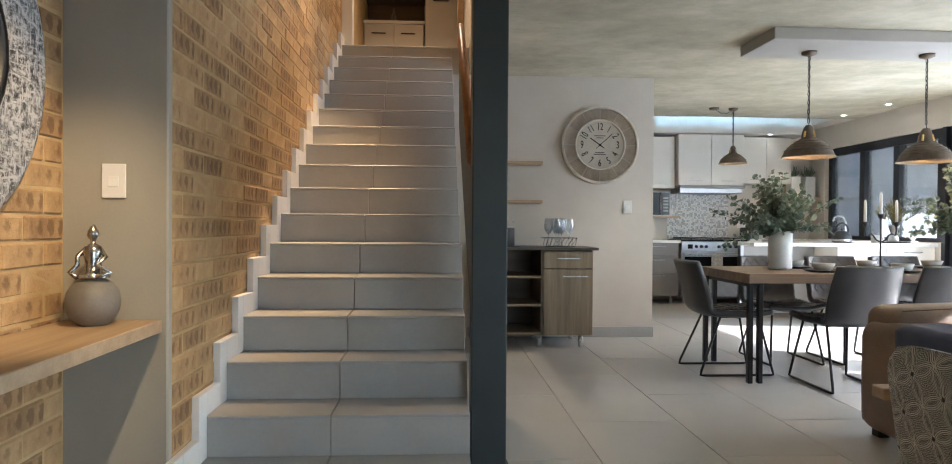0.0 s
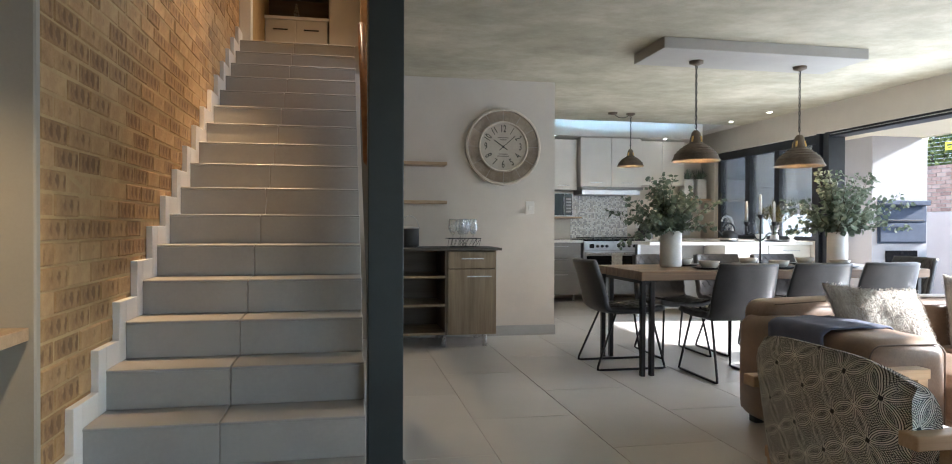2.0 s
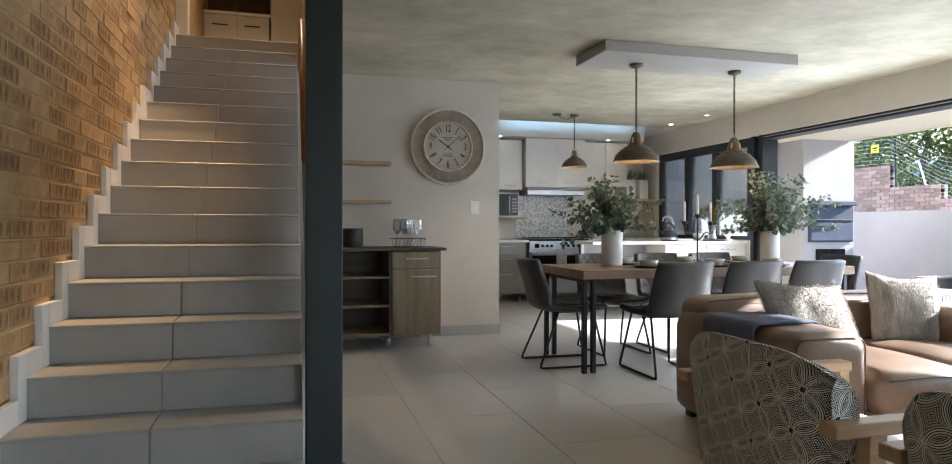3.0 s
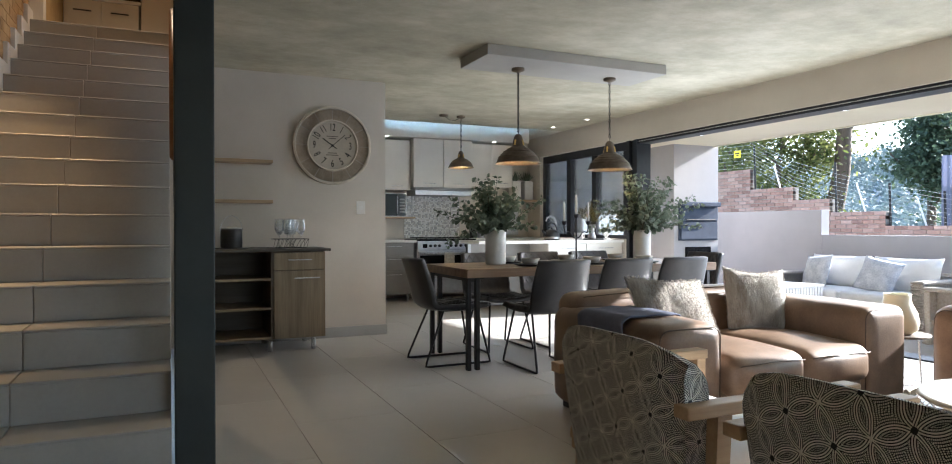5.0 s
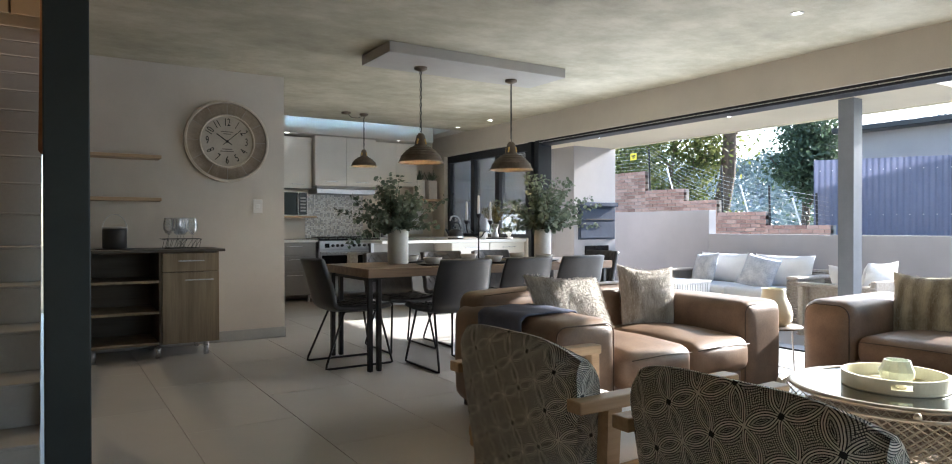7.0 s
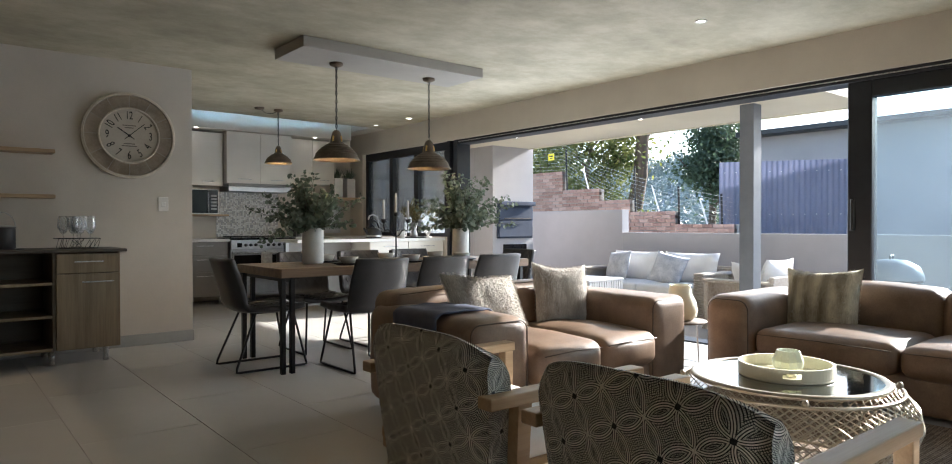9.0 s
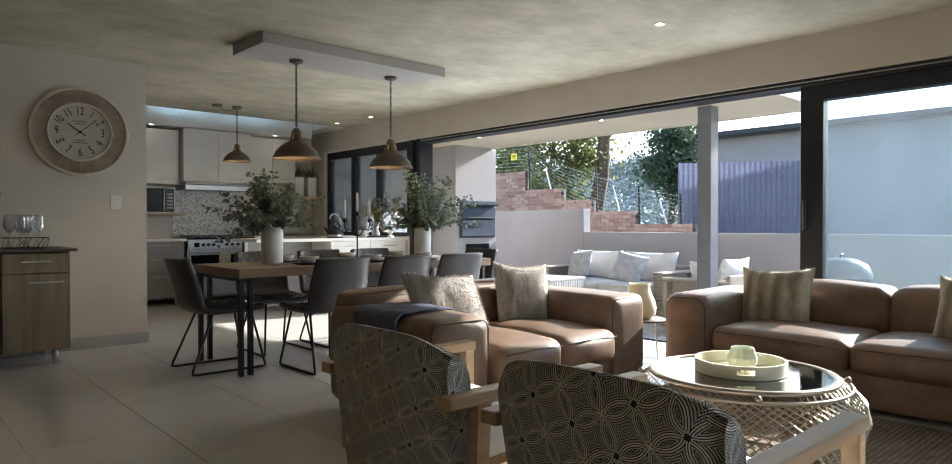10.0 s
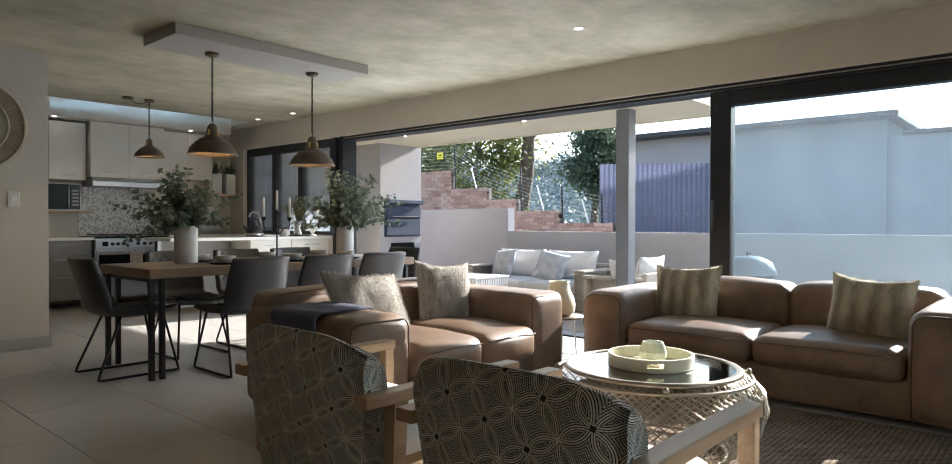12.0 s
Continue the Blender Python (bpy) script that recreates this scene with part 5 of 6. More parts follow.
def dining_chair(m, label):
    c = thing("dining_chair", (0, 0, 0), label, "chair", "chairs round the dining table")
    part("seat_shell", chair_skin(), M["chair_fabric"], c, "dark grey leather shell", True)
    q = bmesh.new()
    for k in range(-5, 12):
        for s in (1, -1):
            pts = []
            for j in range(9):
                z = 0.54 + 0.27 * j / 8
                x = s * (-0.20 + 0.08 * k * 0.9 + (z - 0.54) * 0.75)
                if abs(x) < 0.195:
                    kk = (z - 0.52) / 0.31
                    pts.append((x, 0.25 + 0.075 * kk + 0.02 * kk * kk - 0.005 - 0.045 * (abs(x) / 0.21) ** 3, z))
            if len(pts) > 1:
                tube(pts, 0.0022, 4, q)
            pts = []
            for j in range(9):
                y = -0.22 + 0.38 * j / 8
                x = s * (-0.20 + 0.08 * k * 0.9 + (y + 0.22) * 0.75)
                if abs(x) < 0.20:
                    pts.append((x, y, 0.462 + 0.03 * (abs(x) / 0.21) ** 3))
            if len(pts) > 1:
                tube(pts, 0.0022, 4, q)
    part("quilting", q, M["stitch"], c, "sewn diamond quilting", kind="stuff")
    for s in (-1, 1):
        part("sled_leg", tube([(s * 0.16, -0.16, 0.43), (s * 0.21, -0.245, 0.04), (s * 0.212, -0.25, 0.012), (s * 0.212, -0.225, 0.009), (s * 0.212, 0.26, 0.009), (s * 0.212, 0.285, 0.012), (s * 0.21, 0.28, 0.04), (s * 0.16, 0.12, 0.43)], 0.009, 8), M["black_metal"], c, "black sled leg", True)
    part("under_frame", box((-0.165, -0.17, 0.415), (0.165, 0.13, 0.432), 0.003), M["black_metal"], c)
    c.matrix_basis = m
    return c


M["stitch"] = surf("stitch", (0.02, 0.02, 0.021), (0.035, 0.035, 0.036), 20, 0.7)
near = "dark grey leather dining chair on black sled legs"
one = dining_chair(pose(2.765, 4.46, 0, 0, 0, 180), near)
for x in (3.345, 3.90):
    copy_thing(one, pose(x, 4.46, 0, 0, 0, 180))
far = "dark grey leather dining chair showing its quilted front"
for x in (2.80, 3.39, 3.96):
    tagged(copy_thing(one, pose(x, 5.30, 0, 0, 0, 0)), far)
tagged(copy_thing(one, pose(2.19, 4.935, 0, 0, 0, 90)), "dark grey leather dining chair at the near table end")
tagged(copy_thing(one, pose(4.50, 4.90, 0, 0, 0, -90)), "dark grey leather dining chair at the far table end")


def vase_with_branches(at, seed, r, h, reach, trail, label):
    v = thing("cylinder_vase", at, "plain white ceramic cylinder vase on the dining table", "vase", "vases on the table")
    part("body", turned([(0, 0), (r * 0.93, 0), (r, 0.012), (r, h - 0.004), (r - 0.004, h), (r - 0.012, h - 0.004), (r - 0.014, 0.03), (0, 0.03)], 40), M["ceramic"], v, "", True)
    rnd = random.Random(seed)
    st, lv = bmesh.new(), []

    def spray(p, d, ln, droop):
        pts, d = [Vector(p)], Vector(d).normalized()
        n = 9
        for _ in range(n):
            d = (d + Vector((rnd.uniform(-.12, .12), rnd.uniform(-.12, .12), rnd.uniform(-.10, .10) - droop))).normalized()
            pts.append(pts[-1] + d * ln / n)
        tube(pts, [0.0035 - 0.0025 * i / n for i in range(n + 1)], 5, st)
        for i in range(2, n + 1):
            for _ in range(6):
                q = pts[i] + (pts[i - 1] - pts[i]) * rnd.random()
                a = rnd.uniform(0, 6.28)
                side = d.orthogonal().normalized()
                w = (side * math.cos(a) + d.cross(side) * math.sin(a) + d * 0.5).normalized()
                ll = rnd.uniform(0.034, 0.070) * (1.1 - 0.45 * i / n)
                lv.append((q + w * 0.01, w, (rnd.uniform(-1, 1), rnd.uniform(-1, 1), rnd.uniform(0, 1)), ll, ll * 0.85))

    for _ in range(30):
        a, e = rnd.uniform(0, 6.28), rnd.uniform(0.45, 1.45)
        d = (math.cos(a) * math.cos(e), math.sin(a) * math.cos(e), math.sin(e))
        spray((rnd.uniform(-.03, .03), rnd.uniform(-.03, .03), h - 0.03), d, rnd.uniform(0.65, 1.0) * reach, 0.02)
    for a, ln in trail:
        spray((0, 0, h), (math.cos(a), math.sin(a), 0.25), ln, 0.05)
        spray((0, 0, h), (math.cos(a + 0.15), math.sin(a + 0.15), 0.35), ln * 0.8, 0.06)
    b = thing("eucalyptus_bunch", at, label, "branches", "bunches on the table")
    tagged(part("brushwood", st, M["stem"], b), "thin grey-green twigs", kind="stuff")
    tagged(part("foliage", leaf_cloud(lv), M["leaf"], b), "grey-green rounded leaves", kind="stuff")


vase_with_branches((2.637, 5.02, 0.757), 11, 0.086, 0.288, 0.54, ((3.4, 0.52),), "loose bunch of grey-green eucalyptus branches in a white vase")
vase_with_branches((4.13, 4.98, 0.757), 12, 0.080, 0.285, 0.60, ((-0.5, 0.55), (2.5, 0.5)), "airy bunch of grey-green eucalyptus branches in a white vase")


def candelabra():
    c = thing("candelabra", (3.41, 4.98, 0.757), "black iron three-armed candelabra on the dining table", "candelabra")
    part("foot", turned([(0, 0), (0.055, 0), (0.055, 0.006), (0.012, 0.02), (0, 0.02)], 24), M["black_metal"], c, "", True)
    part("stem", rod((0, 0, 0.01), (0, 0, 0.39), 0.007, None, 10), M["black_metal"], c, "", True)
    for s in (-1, 1):
        part("arm", tube([(0, 0, 0.21), (s * 0.035, 0, 0.225), (s * 0.06, 0, 0.26), (s * 0.085, 0, 0.275), (s * 0.115, 0, 0.26), (s * 0.125, 0, 0.30), (s * 0.125, 0, 0.33)], 0.006, 8), M["black_metal"], c, "", True)
    for x, z in ((-0.125, 0.33), (0, 0.39), (0.125, 0.33)):
        part("cup", turned([(0, 0), (0.012, 0), (0.028, 0.035), (0.024, 0.035), (0, 0.02)], 18, None, (x, 0, z)), M["black_metal"], c, "", True)
        k = thing("candle", (3.41 + x, 4.98, 0.757 + z + 0.018), "white tapered dinner candle in the candelabra", "candle", "candles")
        part("wax", turned([(0, 0), (0.0115, 0), (0.0095, 0.17), (0.004, 0.185), (0, 0.186)], 16), M["wax"], k, "", True)


candelabra()


def place_setting(x, y):
    p = thing("dinner_plate", (x, y, 0.757), "dark round dinner plate on the dining table", "plate", "table settings")
    part("plate", turned([(0, 0), (0.09, 0), (0.135, 0.014), (0.133, 0.017), (0.088, 0.006), (0, 0.006)], 36), M["dark_ceramic"], p, "", True)
    b = thing("bowl", (x, y, 0.764), "pale stoneware bowl on a dark plate", "bowl", "table settings")
    part("body", turned([(0, 0), (0.04, 0), (0.06, 0.012), (0.078, 0.055), (0.074, 0.055), (0.055, 0.016), (0, 0.008)], 30), M["ceramic_grey"], b, "", True)


M["ceramic_grey"] = surf("stoneware", (0.34, 0.32, 0.29), (0.44, 0.42, 0.38), 9, 0.5, 0, 120, 0.05)
for x in (2.80, 3.39, 3.93):
    place_setting(x, 5.12)
    place_setting(x - 0.02, 4.68)

# ---- lounge ----
rug = tagged(part("rug", box((2.35, -0.6, 0.0), (4.30, 2.36, 0.012), 0.004), M["rug"]), "brown and cream woven jute rug", "rug")


def seam(parent, pts, r=0.003):
    part("piping", tube(pts, r, 6), M["piping"], parent, "", True)


def arch(a, b, low, top, r):
    """A rounded arch line from (a, low) over the top to (b, low)."""
    left = [(a + r - r * math.cos(t), top - r + r * math.sin(t)) for t in (math.pi / 2 * i / 6 for i in range(7))]
    return [(a, low)] + left + [(a + b - u, w) for u, w in left[::-1]] + [(b, low)]


def loveseat():
    s = thing("loveseat", (2.20, 2.36, 0), "tan leather two-seat sofa with broad low arms", "sofa")
    W, D = 1.80, 1.08
    part("base", soft_block((0.03, 0.10, 0.06), (W - 0.03, D - 0.02, 0.24), 0.03, 3, 0.004), M["leather"], s, "", True)
    part("backrest", soft_block((0.06, D - 0.26, 0.10), (W - 0.06, D, 0.675), 0.07, 5, 0.02, 3.0), M["leather"], s, "", True)
    part("arm", soft_block((0.0, 0.06, 0.04), (0.42, D - 0.03, 0.600), 0.085, 5, 0.012, 5.0), M["leather"], s, "", True)
    part("arm", soft_block((W - 0.36, 0.06, 0.04), (W, D - 0.03, 0.615), 0.065, 5, 0.012, 8.0), M["leather"], s, "", True)
    for i, x in enumerate((0.43, 0.93)):
        c = part("seat_cushion", soft_block((x, 0.02, 0.22), (x + 0.505, D - 0.27, 0.425), 0.065, 6, 0.035, 11.0 + i), M["leather"], s, "creased seat cushion", True)
        seam(c, [(x + 0.03, 0.012, 0.385), (x + 0.25, 0.002, 0.395), (x + 0.475, 0.012, 0.385)])
    for x0, x1, z in ((0.024, 0.396, 0.577), (W - 0.340, W - 0.020, 0.597)):
        part("arm_piping", tube([(x, 0.080, zz) for x, zz in arch(x0, x1, 0.08, z, 0.055)], 0.004, 6), M["piping"], s, "", True)
    seam(s, [(0.10, D - 0.25, 0.665), (0.5, D - 0.258, 0.685), (W / 2, D - 0.26, 0.688), (W - 0.5, D - 0.258, 0.685), (W - 0.10, D - 0.25, 0.665)])
    for x in (0.10, W - 0.10):
        for y in (0.15, D - 0.10):
            part("foot", box((x - 0.03, y - 0.03, 0), (x + 0.03, y + 0.03, 0.06), 0.004), M["black_metal"], s)


loveseat()


def throw_blanket():
    b = bmesh.new()
    n, m = 26, 16
    g = []
    for i in range(n + 1):
        row = []
        for j in range(m + 1):
            u, v = i / n, j / m
            s = -0.16 + 0.80 * u                      # way across the arm
            y = 2.66 + 0.40 * v + 0.04 * u + 0.012 * math.sin(u * 9)
            if s < 0.03:
                x, z = 2.186, 0.565 + s * 0.9
            elif s < 0.10:
                k = (s - 0.03) / 0.07
                x, z = 2.186 + 0.055 * k, 0.592 + 0.024 * math.sin(k * 1.57)
            elif s < 0.40:
                x, z = 2.241 + (s - 0.10), 0.616 + 0.004 * math.sin(s * 30)
            else:
                k = (s - 0.40) / 0.24
                x, z = 2.541 + 0.085 * math.sin(k * 1.57), 0.614 - 0.17 * k * k
            z += 0.006 * noise.noise((x * 8, y * 10, 1.0)) + 0.004
            row.append((x, y, z))
        g.append(row)
    top = [[b.verts.new(p) for p in row] for row in g]
    low = [[b.verts.new((p[0] + (0.006 if p[0] < 2.23 else 0.0), p[1], p[2] - 0.007)) for p in row] for row in g]
    for i in range(n):
        for j in range(m):
            b.faces.new((top[i][j], top[i + 1][j], top[i + 1][j + 1], top[i][j + 1]))
            b.faces.new((low[i][j + 1], low[i + 1][j + 1], low[i + 1][j], low[i][j]))
    for i in range(n):
        b.faces.new((low[i][0], low[i + 1][0], top[i + 1][0], top[i][0]))
        b.faces.new((top[i][m], top[i + 1][m], low[i + 1][m], low[i][m]))
    for j in range(m):
        b.faces.new((top[0][j], top[0][j + 1], low[0][j + 1], low[0][j]))
        b.faces.new((low[n][j], low[n][j + 1], top[n][j + 1], top[n][j]))
    tagged(part("throw_blanket", b, M["throw"], None, "", True), "slate blue knitted throw draped over the sofa arm", "blanket")


throw_blanket()


def fluffy(bm, rnd, count, ln):
    """Short tufts of hair standing off a cushion."""
    bm.faces.ensure_lookup_table()
    fs, out = list(bm.faces), []
    for _ in range(count):
        f = rnd.choice(fs)
        c = f.calc_center_median()
        n = f.normal + Vector((rnd.uniform(-.7, .7), rnd.uniform(-.7, .7), rnd.uniform(-.9, .3)))
        out.append((c + Vector((rnd.uniform(-.012, .012), rnd.uniform(-.004, .004), rnd.uniform(-.012, .012))), n, (0, 0, 1), rnd.uniform(0.6, 1.2) * ln, 0.005))
    return leaf_cloud(out)


def fur_cushion(at, m, w, h, mat, label, seed):
    c = thing("fur_cushion", at, label, "cushion", "fur cushions")
    b = pillow(w, h, 0.17, 16, 0.02, 0.07)
    b.normal_update()
    tufts = fluffy(b, random.Random(seed), 8000, 0.011)
    part("cover", b, M[mat], c, "", True)
    tagged(part("fur", tufts, M[mat], c, "long hairy pile"), "long hairy pile", kind="stuff")
    c.matrix_basis = pose(*at) @ m


fur_cushion((2.765, 2.97, 0.585), pose(0, 0, 0, 0, 0, -6) @ pose(0, 0, 0, -38, 0, 0) @ pose(0, 0, 0, 0, 5, 0), 0.51, 0.46, "fur", "pale grey-brown fur cushion leaning in the sofa corner", 1)
fur_cushion((3.50, 3.06, 0.60), pose(0, 0, 0, -14, 4, -10), 0.45, 0.43, "fur", "mottled fur cushion against the sofa back", 2)


def long_sofa():
    s = thing("leather_sofa", (4.30, 0.14, 0), "brown leather two-seat sofa with its back to the glass door", "sofa")
    W, D = 2.36, 1.05        # along y, along x
    part("base", soft_block((0.06, 0.05, 0.03), (D - 0.02, W - 0.05, 0.25), 0.03, 4, 0.004), M["leather"], s, "", True)
    for i, (a, b) in enumerate(((0.30, 1.17), (1.18, W - 0.32))):
        part("back_cushion", soft_block((D - 0.33, a, 0.20), (D, b, 0.665 - 0.01 * i), 0.07, 5, 0.03, 3.0 + i), M["leather"], s, "", True)
    for i, (a, b, h) in enumerate(((0.0, 0.38, 0.62), (W - 0.34, W, 0.595))):
        part("arm", soft_block((0.0, a, 0.03), (D - 0.03, b, h), 0.09, 5, 0.012, 5.0 + i), M["leather"], s, "broad rounded arm", True)
        part("arm_piping", tube([(0.024, yy, zz) for yy, zz in arch(a + 0.028, b - 0.028, 0.06, h - 0.025, 0.07)], 0.004, 6), M["piping"], s, "", True)
    for i, (a, b) in enumerate(((0.39, 1.17), (1.18, W - 0.35))):
        c = part("seat_cushion", soft_block((0.02, a, 0.22), (D - 0.33, b, 0.40), 0.06, 5, 0.03, 21.0 + i), M["leather"], s, "creased seat cushion", True)
        seam(c, [(0.012, a + 0.03, 0.365), (0.002, (a + b) / 2, 0.372), (0.012, b - 0.03, 0.365)])
    for x in (0.12, D - 0.1):
        for y in (0.12, W - 0.12):
            part("foot", box((x - 0.03, y - 0.03, 0), (x + 0.03, y + 0.03, 0.04), 0.004), M["black_metal"], s)


long_sofa()
fur_cushion((4.86, 1.96, 0.555), pose(0, 0, 0, 0, 0, 90) @ pose(0, 0, 0, 16, 2, 0), 0.50, 0.45, "fur_b", "striped honey and brown fur cushion on the leather sofa", 3)
fur_cushion((4.80, 0.78, 0.550), pose(0, 0, 0, 0, 0, 84) @ pose(0, 0, 0, 14, -3, 0), 0.47, 0.43, "fur_b", "striped honey and brown fur cushion beside the sofa arm", 4)


def lounge_chair(m, label):
    c = thing("armchair", (0, 0, 0), label, "armchair", "patterned armchairs")
    # faces +x; origin under the middle of the back edge
    b = bmesh.new()
    n, k = 22, 18
    for side in (0, 1):
        g = []
        for i in range(n + 1):
            u = 2 * i / n - 1
            row = []
            top = 0.690 - 0.06 * abs(u) ** 5
            for j in range(k + 1):
                v = j / k
                z = 0.10 + (top - 0.10) * v
                wy = 0.312 + 0.055 * v - 0.014 * max(0, v - 0.85) / 0.15
                lean = 0.0 - 0.055 * v
                belly = 0.016 * (1 - u * u) * math.sin(v * 3.14)
                wrap = 0.045 * (max(0, abs(u) - 0.70) / 0.30) ** 2
                wing = 0.04 * (max(0, abs(u) - 0.66) / 0.34) ** 1.6 * (1 - 0.5 * v ** 3)
                edge = 0.030 * (max(0, v - 0.88) / 0.12) ** 2
                x = lean + wrap - belly + edge if side == 0 else lean + wrap + 0.07 + wing + belly - edge
                row.append(b.verts.new((x, u * wy, z)))
            g.append(row)
        for i in range(n):
            for j in range(k):
                f = (g[i][j], g[i + 1][j], g[i + 1][j + 1], g[i][j + 1])
                b.faces.new(f[::-1] if side == 0 else f)
        if side == 0:
            first = g
    for j in range(k):
        b.faces.new((first[0][j], first[0][j + 1], g[0][j + 1], g[0][j]))
        b.faces.new((first[n][j + 1], first[n][j], g[n][j], g[n][j + 1]))
    for i in range(n):
        b.faces.new((first[i][k], first[i + 1][k], g[i + 1][k], g[i][k]))
        b.faces.new((first[i + 1][0], first[i][0], g[i][0], g[i + 1][0]))
    uv = b.loops.layers.uv.new("cloth")
    b.normal_update()
    for f in b.faces:
        flat = abs(f.normal.x) > 0.6
        for lp in f.loops:
            c3 = lp.vert.co
            lp[uv].uv = (c3.y, c3.z) if flat else ((0.33 + c3.x * (1 if c3.y < 0 else -1), c3.z) if abs(f.normal.y) > 0.5 else (c3.y, c3.z + c3.x))
    part("backrest", b, M["petal"], c, "dark cloth back with pale stitched petal figures", True)
    part("seat_cushion", soft_block((0.14, -0.30, 0.22), (0.66, 0.30, 0.345), 0.05, 4, 0.02, 2.0), M["canvas"], c, "pale seat cushion", True)
    part("seat_rail", box((0.0, -0.30, 0.18), (0.66, 0.30, 0.235), 0.006), M["arm_wood"], c)
    for s in (-1, 1):
        y = s * 0.372
        part("arm_rest", box((-0.03, y - 0.034, 0.470), (0.755, y + 0.034, 0.512), 0.005, 2), M["arm_wood"], c)
        part("front_leg", box((0.70, y - 0.026, 0), (0.75, y + 0.026, 0.475), 0.005, 2), M["arm_wood"], c)
        q = bmesh.new()
        v = [q.verts.new(p) for yy in (y - 0.024, y + 0.024) for p in ((0.08, yy, 0), (0.13, yy, 0), (0.16, yy, 0.475), (0.10, yy, 0.475))]
        q.faces.new(v[0:4]), q.faces.new(v[4:8][::-1])
        for i in range(4):
            q.faces.new((v[i], v[4 + i], v[4 + (i + 1) % 4], v[(i + 1) % 4]))
        bmesh.ops.recalc_face_normals(q, faces=q.faces)
        part("rear_leg", q, M["arm_wood"], c)
        part("side_stretcher", box((0.05, y - 0.015, 0.19), (0.70, y + 0.015, 0.235), 0.004), M["arm_wood"], c)
    c.matrix_basis = m
    return c


first_chair = lounge_chair(pose(1.605, 1.935, 0), "pale wooden armchair upholstered in dark petal-patterned cloth")
copy_thing(first_chair, pose(1.605, 0.985, 0))


def coffee_table():
    t = thing("coffee_table", (3.11, 1.335, 0.012), "round champagne wire coffee table with a mirrored top", "coffee table")
    R, zt = 0.405, 0.395
    part("top_rim", turned([(R - 0.035, zt - 0.012), (R - 0.012, zt - 0.014), (R, zt - 0.005), (R - 0.012, zt + 0.006), (R - 0.035, zt + 0.004), (R - 0.035, zt - 0.012)], 64), M["champagne"], t, "", True)
    part("top_glass", turned([(0, zt - 0.008), (R - 0.034, zt - 0.008), (R - 0.034, zt), (0, zt)], 64), M["mirror_top"], t, "dark mirrored glass top")
    ring = lambda r, z, w: tube([(r * math.cos(2 * math.pi * i / 56), r * math.sin(2 * math.pi * i / 56), z) for i in range(56)], w, 6, None, True)
    part("upper_ring", ring(R + 0.035, zt - 0.03, 0.007), M["champagne"], t, "", True)
    part("middle_ring", ring(0.33, 0.02, 0.007), M["champagne"], t, "", True)
    prof = [(R + 0.035, zt - 0.03), (R + 0.085, zt - 0.085), (R + 0.10, 0.235), (R + 0.07, 0.135), (R, 0.06), (0.33, 0.012)]
    for s in (-1, 1):
        for i in range(72):
            a0 = 2 * math.pi * i / 72
            pts = [(r * math.cos(a0 + s * 0.20 * j), r * math.sin(a0 + s * 0.20 * j), z) for j, (r, z) in enumerate(prof)]
            part("wire", tube(pts, 0.0028, 4), M["champagne"], t)
    for i in range(4):
        a = 0.6 + math.pi / 2 * i
        part("finial", turned([(0, 0), (0.012, 0.004), (0.014, 0.016), (0.008, 0.028), (0, 0.03)], 12, None, ((R + 0.03) * math.cos(a), (R + 0.03) * math.sin(a), zt - 0.03)), M["champagne"], t, "", True)


M["mirror_top"] = surf("smoked_mirror", (0.30, 0.31, 0.31), (0.34, 0.35, 0.35), 3, 0.06, 1.0, 40, 0)
coffee_table()


def tray_and_candle():
    t = thing("round_tray", (3.11, 1.34, 0.408), "cream lacquer round tray with cut-out grips on the coffee table", "tray")
    b = bmesh.new()
    seg, r, h = 64, 0.195, 0.058
    part("bottom", turned([(0, 0), (r, 0), (r, 0.008), (0, 0.008)], 48), M["cream"], t, "", True)
    for i in range(seg):
        a0, a1 = 2 * math.pi * i / seg, 2 * math.pi * (i + 1) / seg
        grip = any(abs(((a0 + a1) / 2 - g + math.pi) % (2 * math.pi) - math.pi) < 0.22 for g in (3.75, 0.61))
        for z0, z1 in (((0.008, 0.022), (0.044, h)) if grip else ((0.008, h),)):
            v = [b.verts.new((rr * math.cos(a), rr * math.sin(a), z)) for rr in (r - 0.012, r) for a, z in ((a0, z0), (a1, z0), (a1, z1), (a0, z1))]
            for q in ((0, 1, 2, 3), (7, 6, 5, 4), (3, 2, 6, 7), (1, 0, 4, 5)):
                b.faces.new([v[k] for k in q])
    bmesh.ops.remove_doubles(b, verts=b.verts, dist=0.0005)
    part("rim", b, M["cream"], t)
    c = thing("candle_holder", (3.12, 1.335, 0.416), "faceted frosted glass candle holder in the tray", "candle holder")
    part("body", turned([(0, 0), (0.045, 0), (0.062, 0.03), (0.064, 0.055), (0.048, 0.10), (0.044, 0.10), (0.056, 0.055), (0.05, 0.03), (0, 0.012)], 12), M["frosted"], c)
    for k in range(2):
        p = thing("small_stone", (3.04 + 0.03 * k, 1.28 + 0.05 * k, 0.416), "small pale stone in the tray", "stone", "stones in the tray")
        part("pebble", turned([(0, 0), (0.018, 0.002), (0.022, 0.010), (0.012, 0.02), (0, 0.022)], 12), M["cream"], p, "", True)


tray_and_candle()


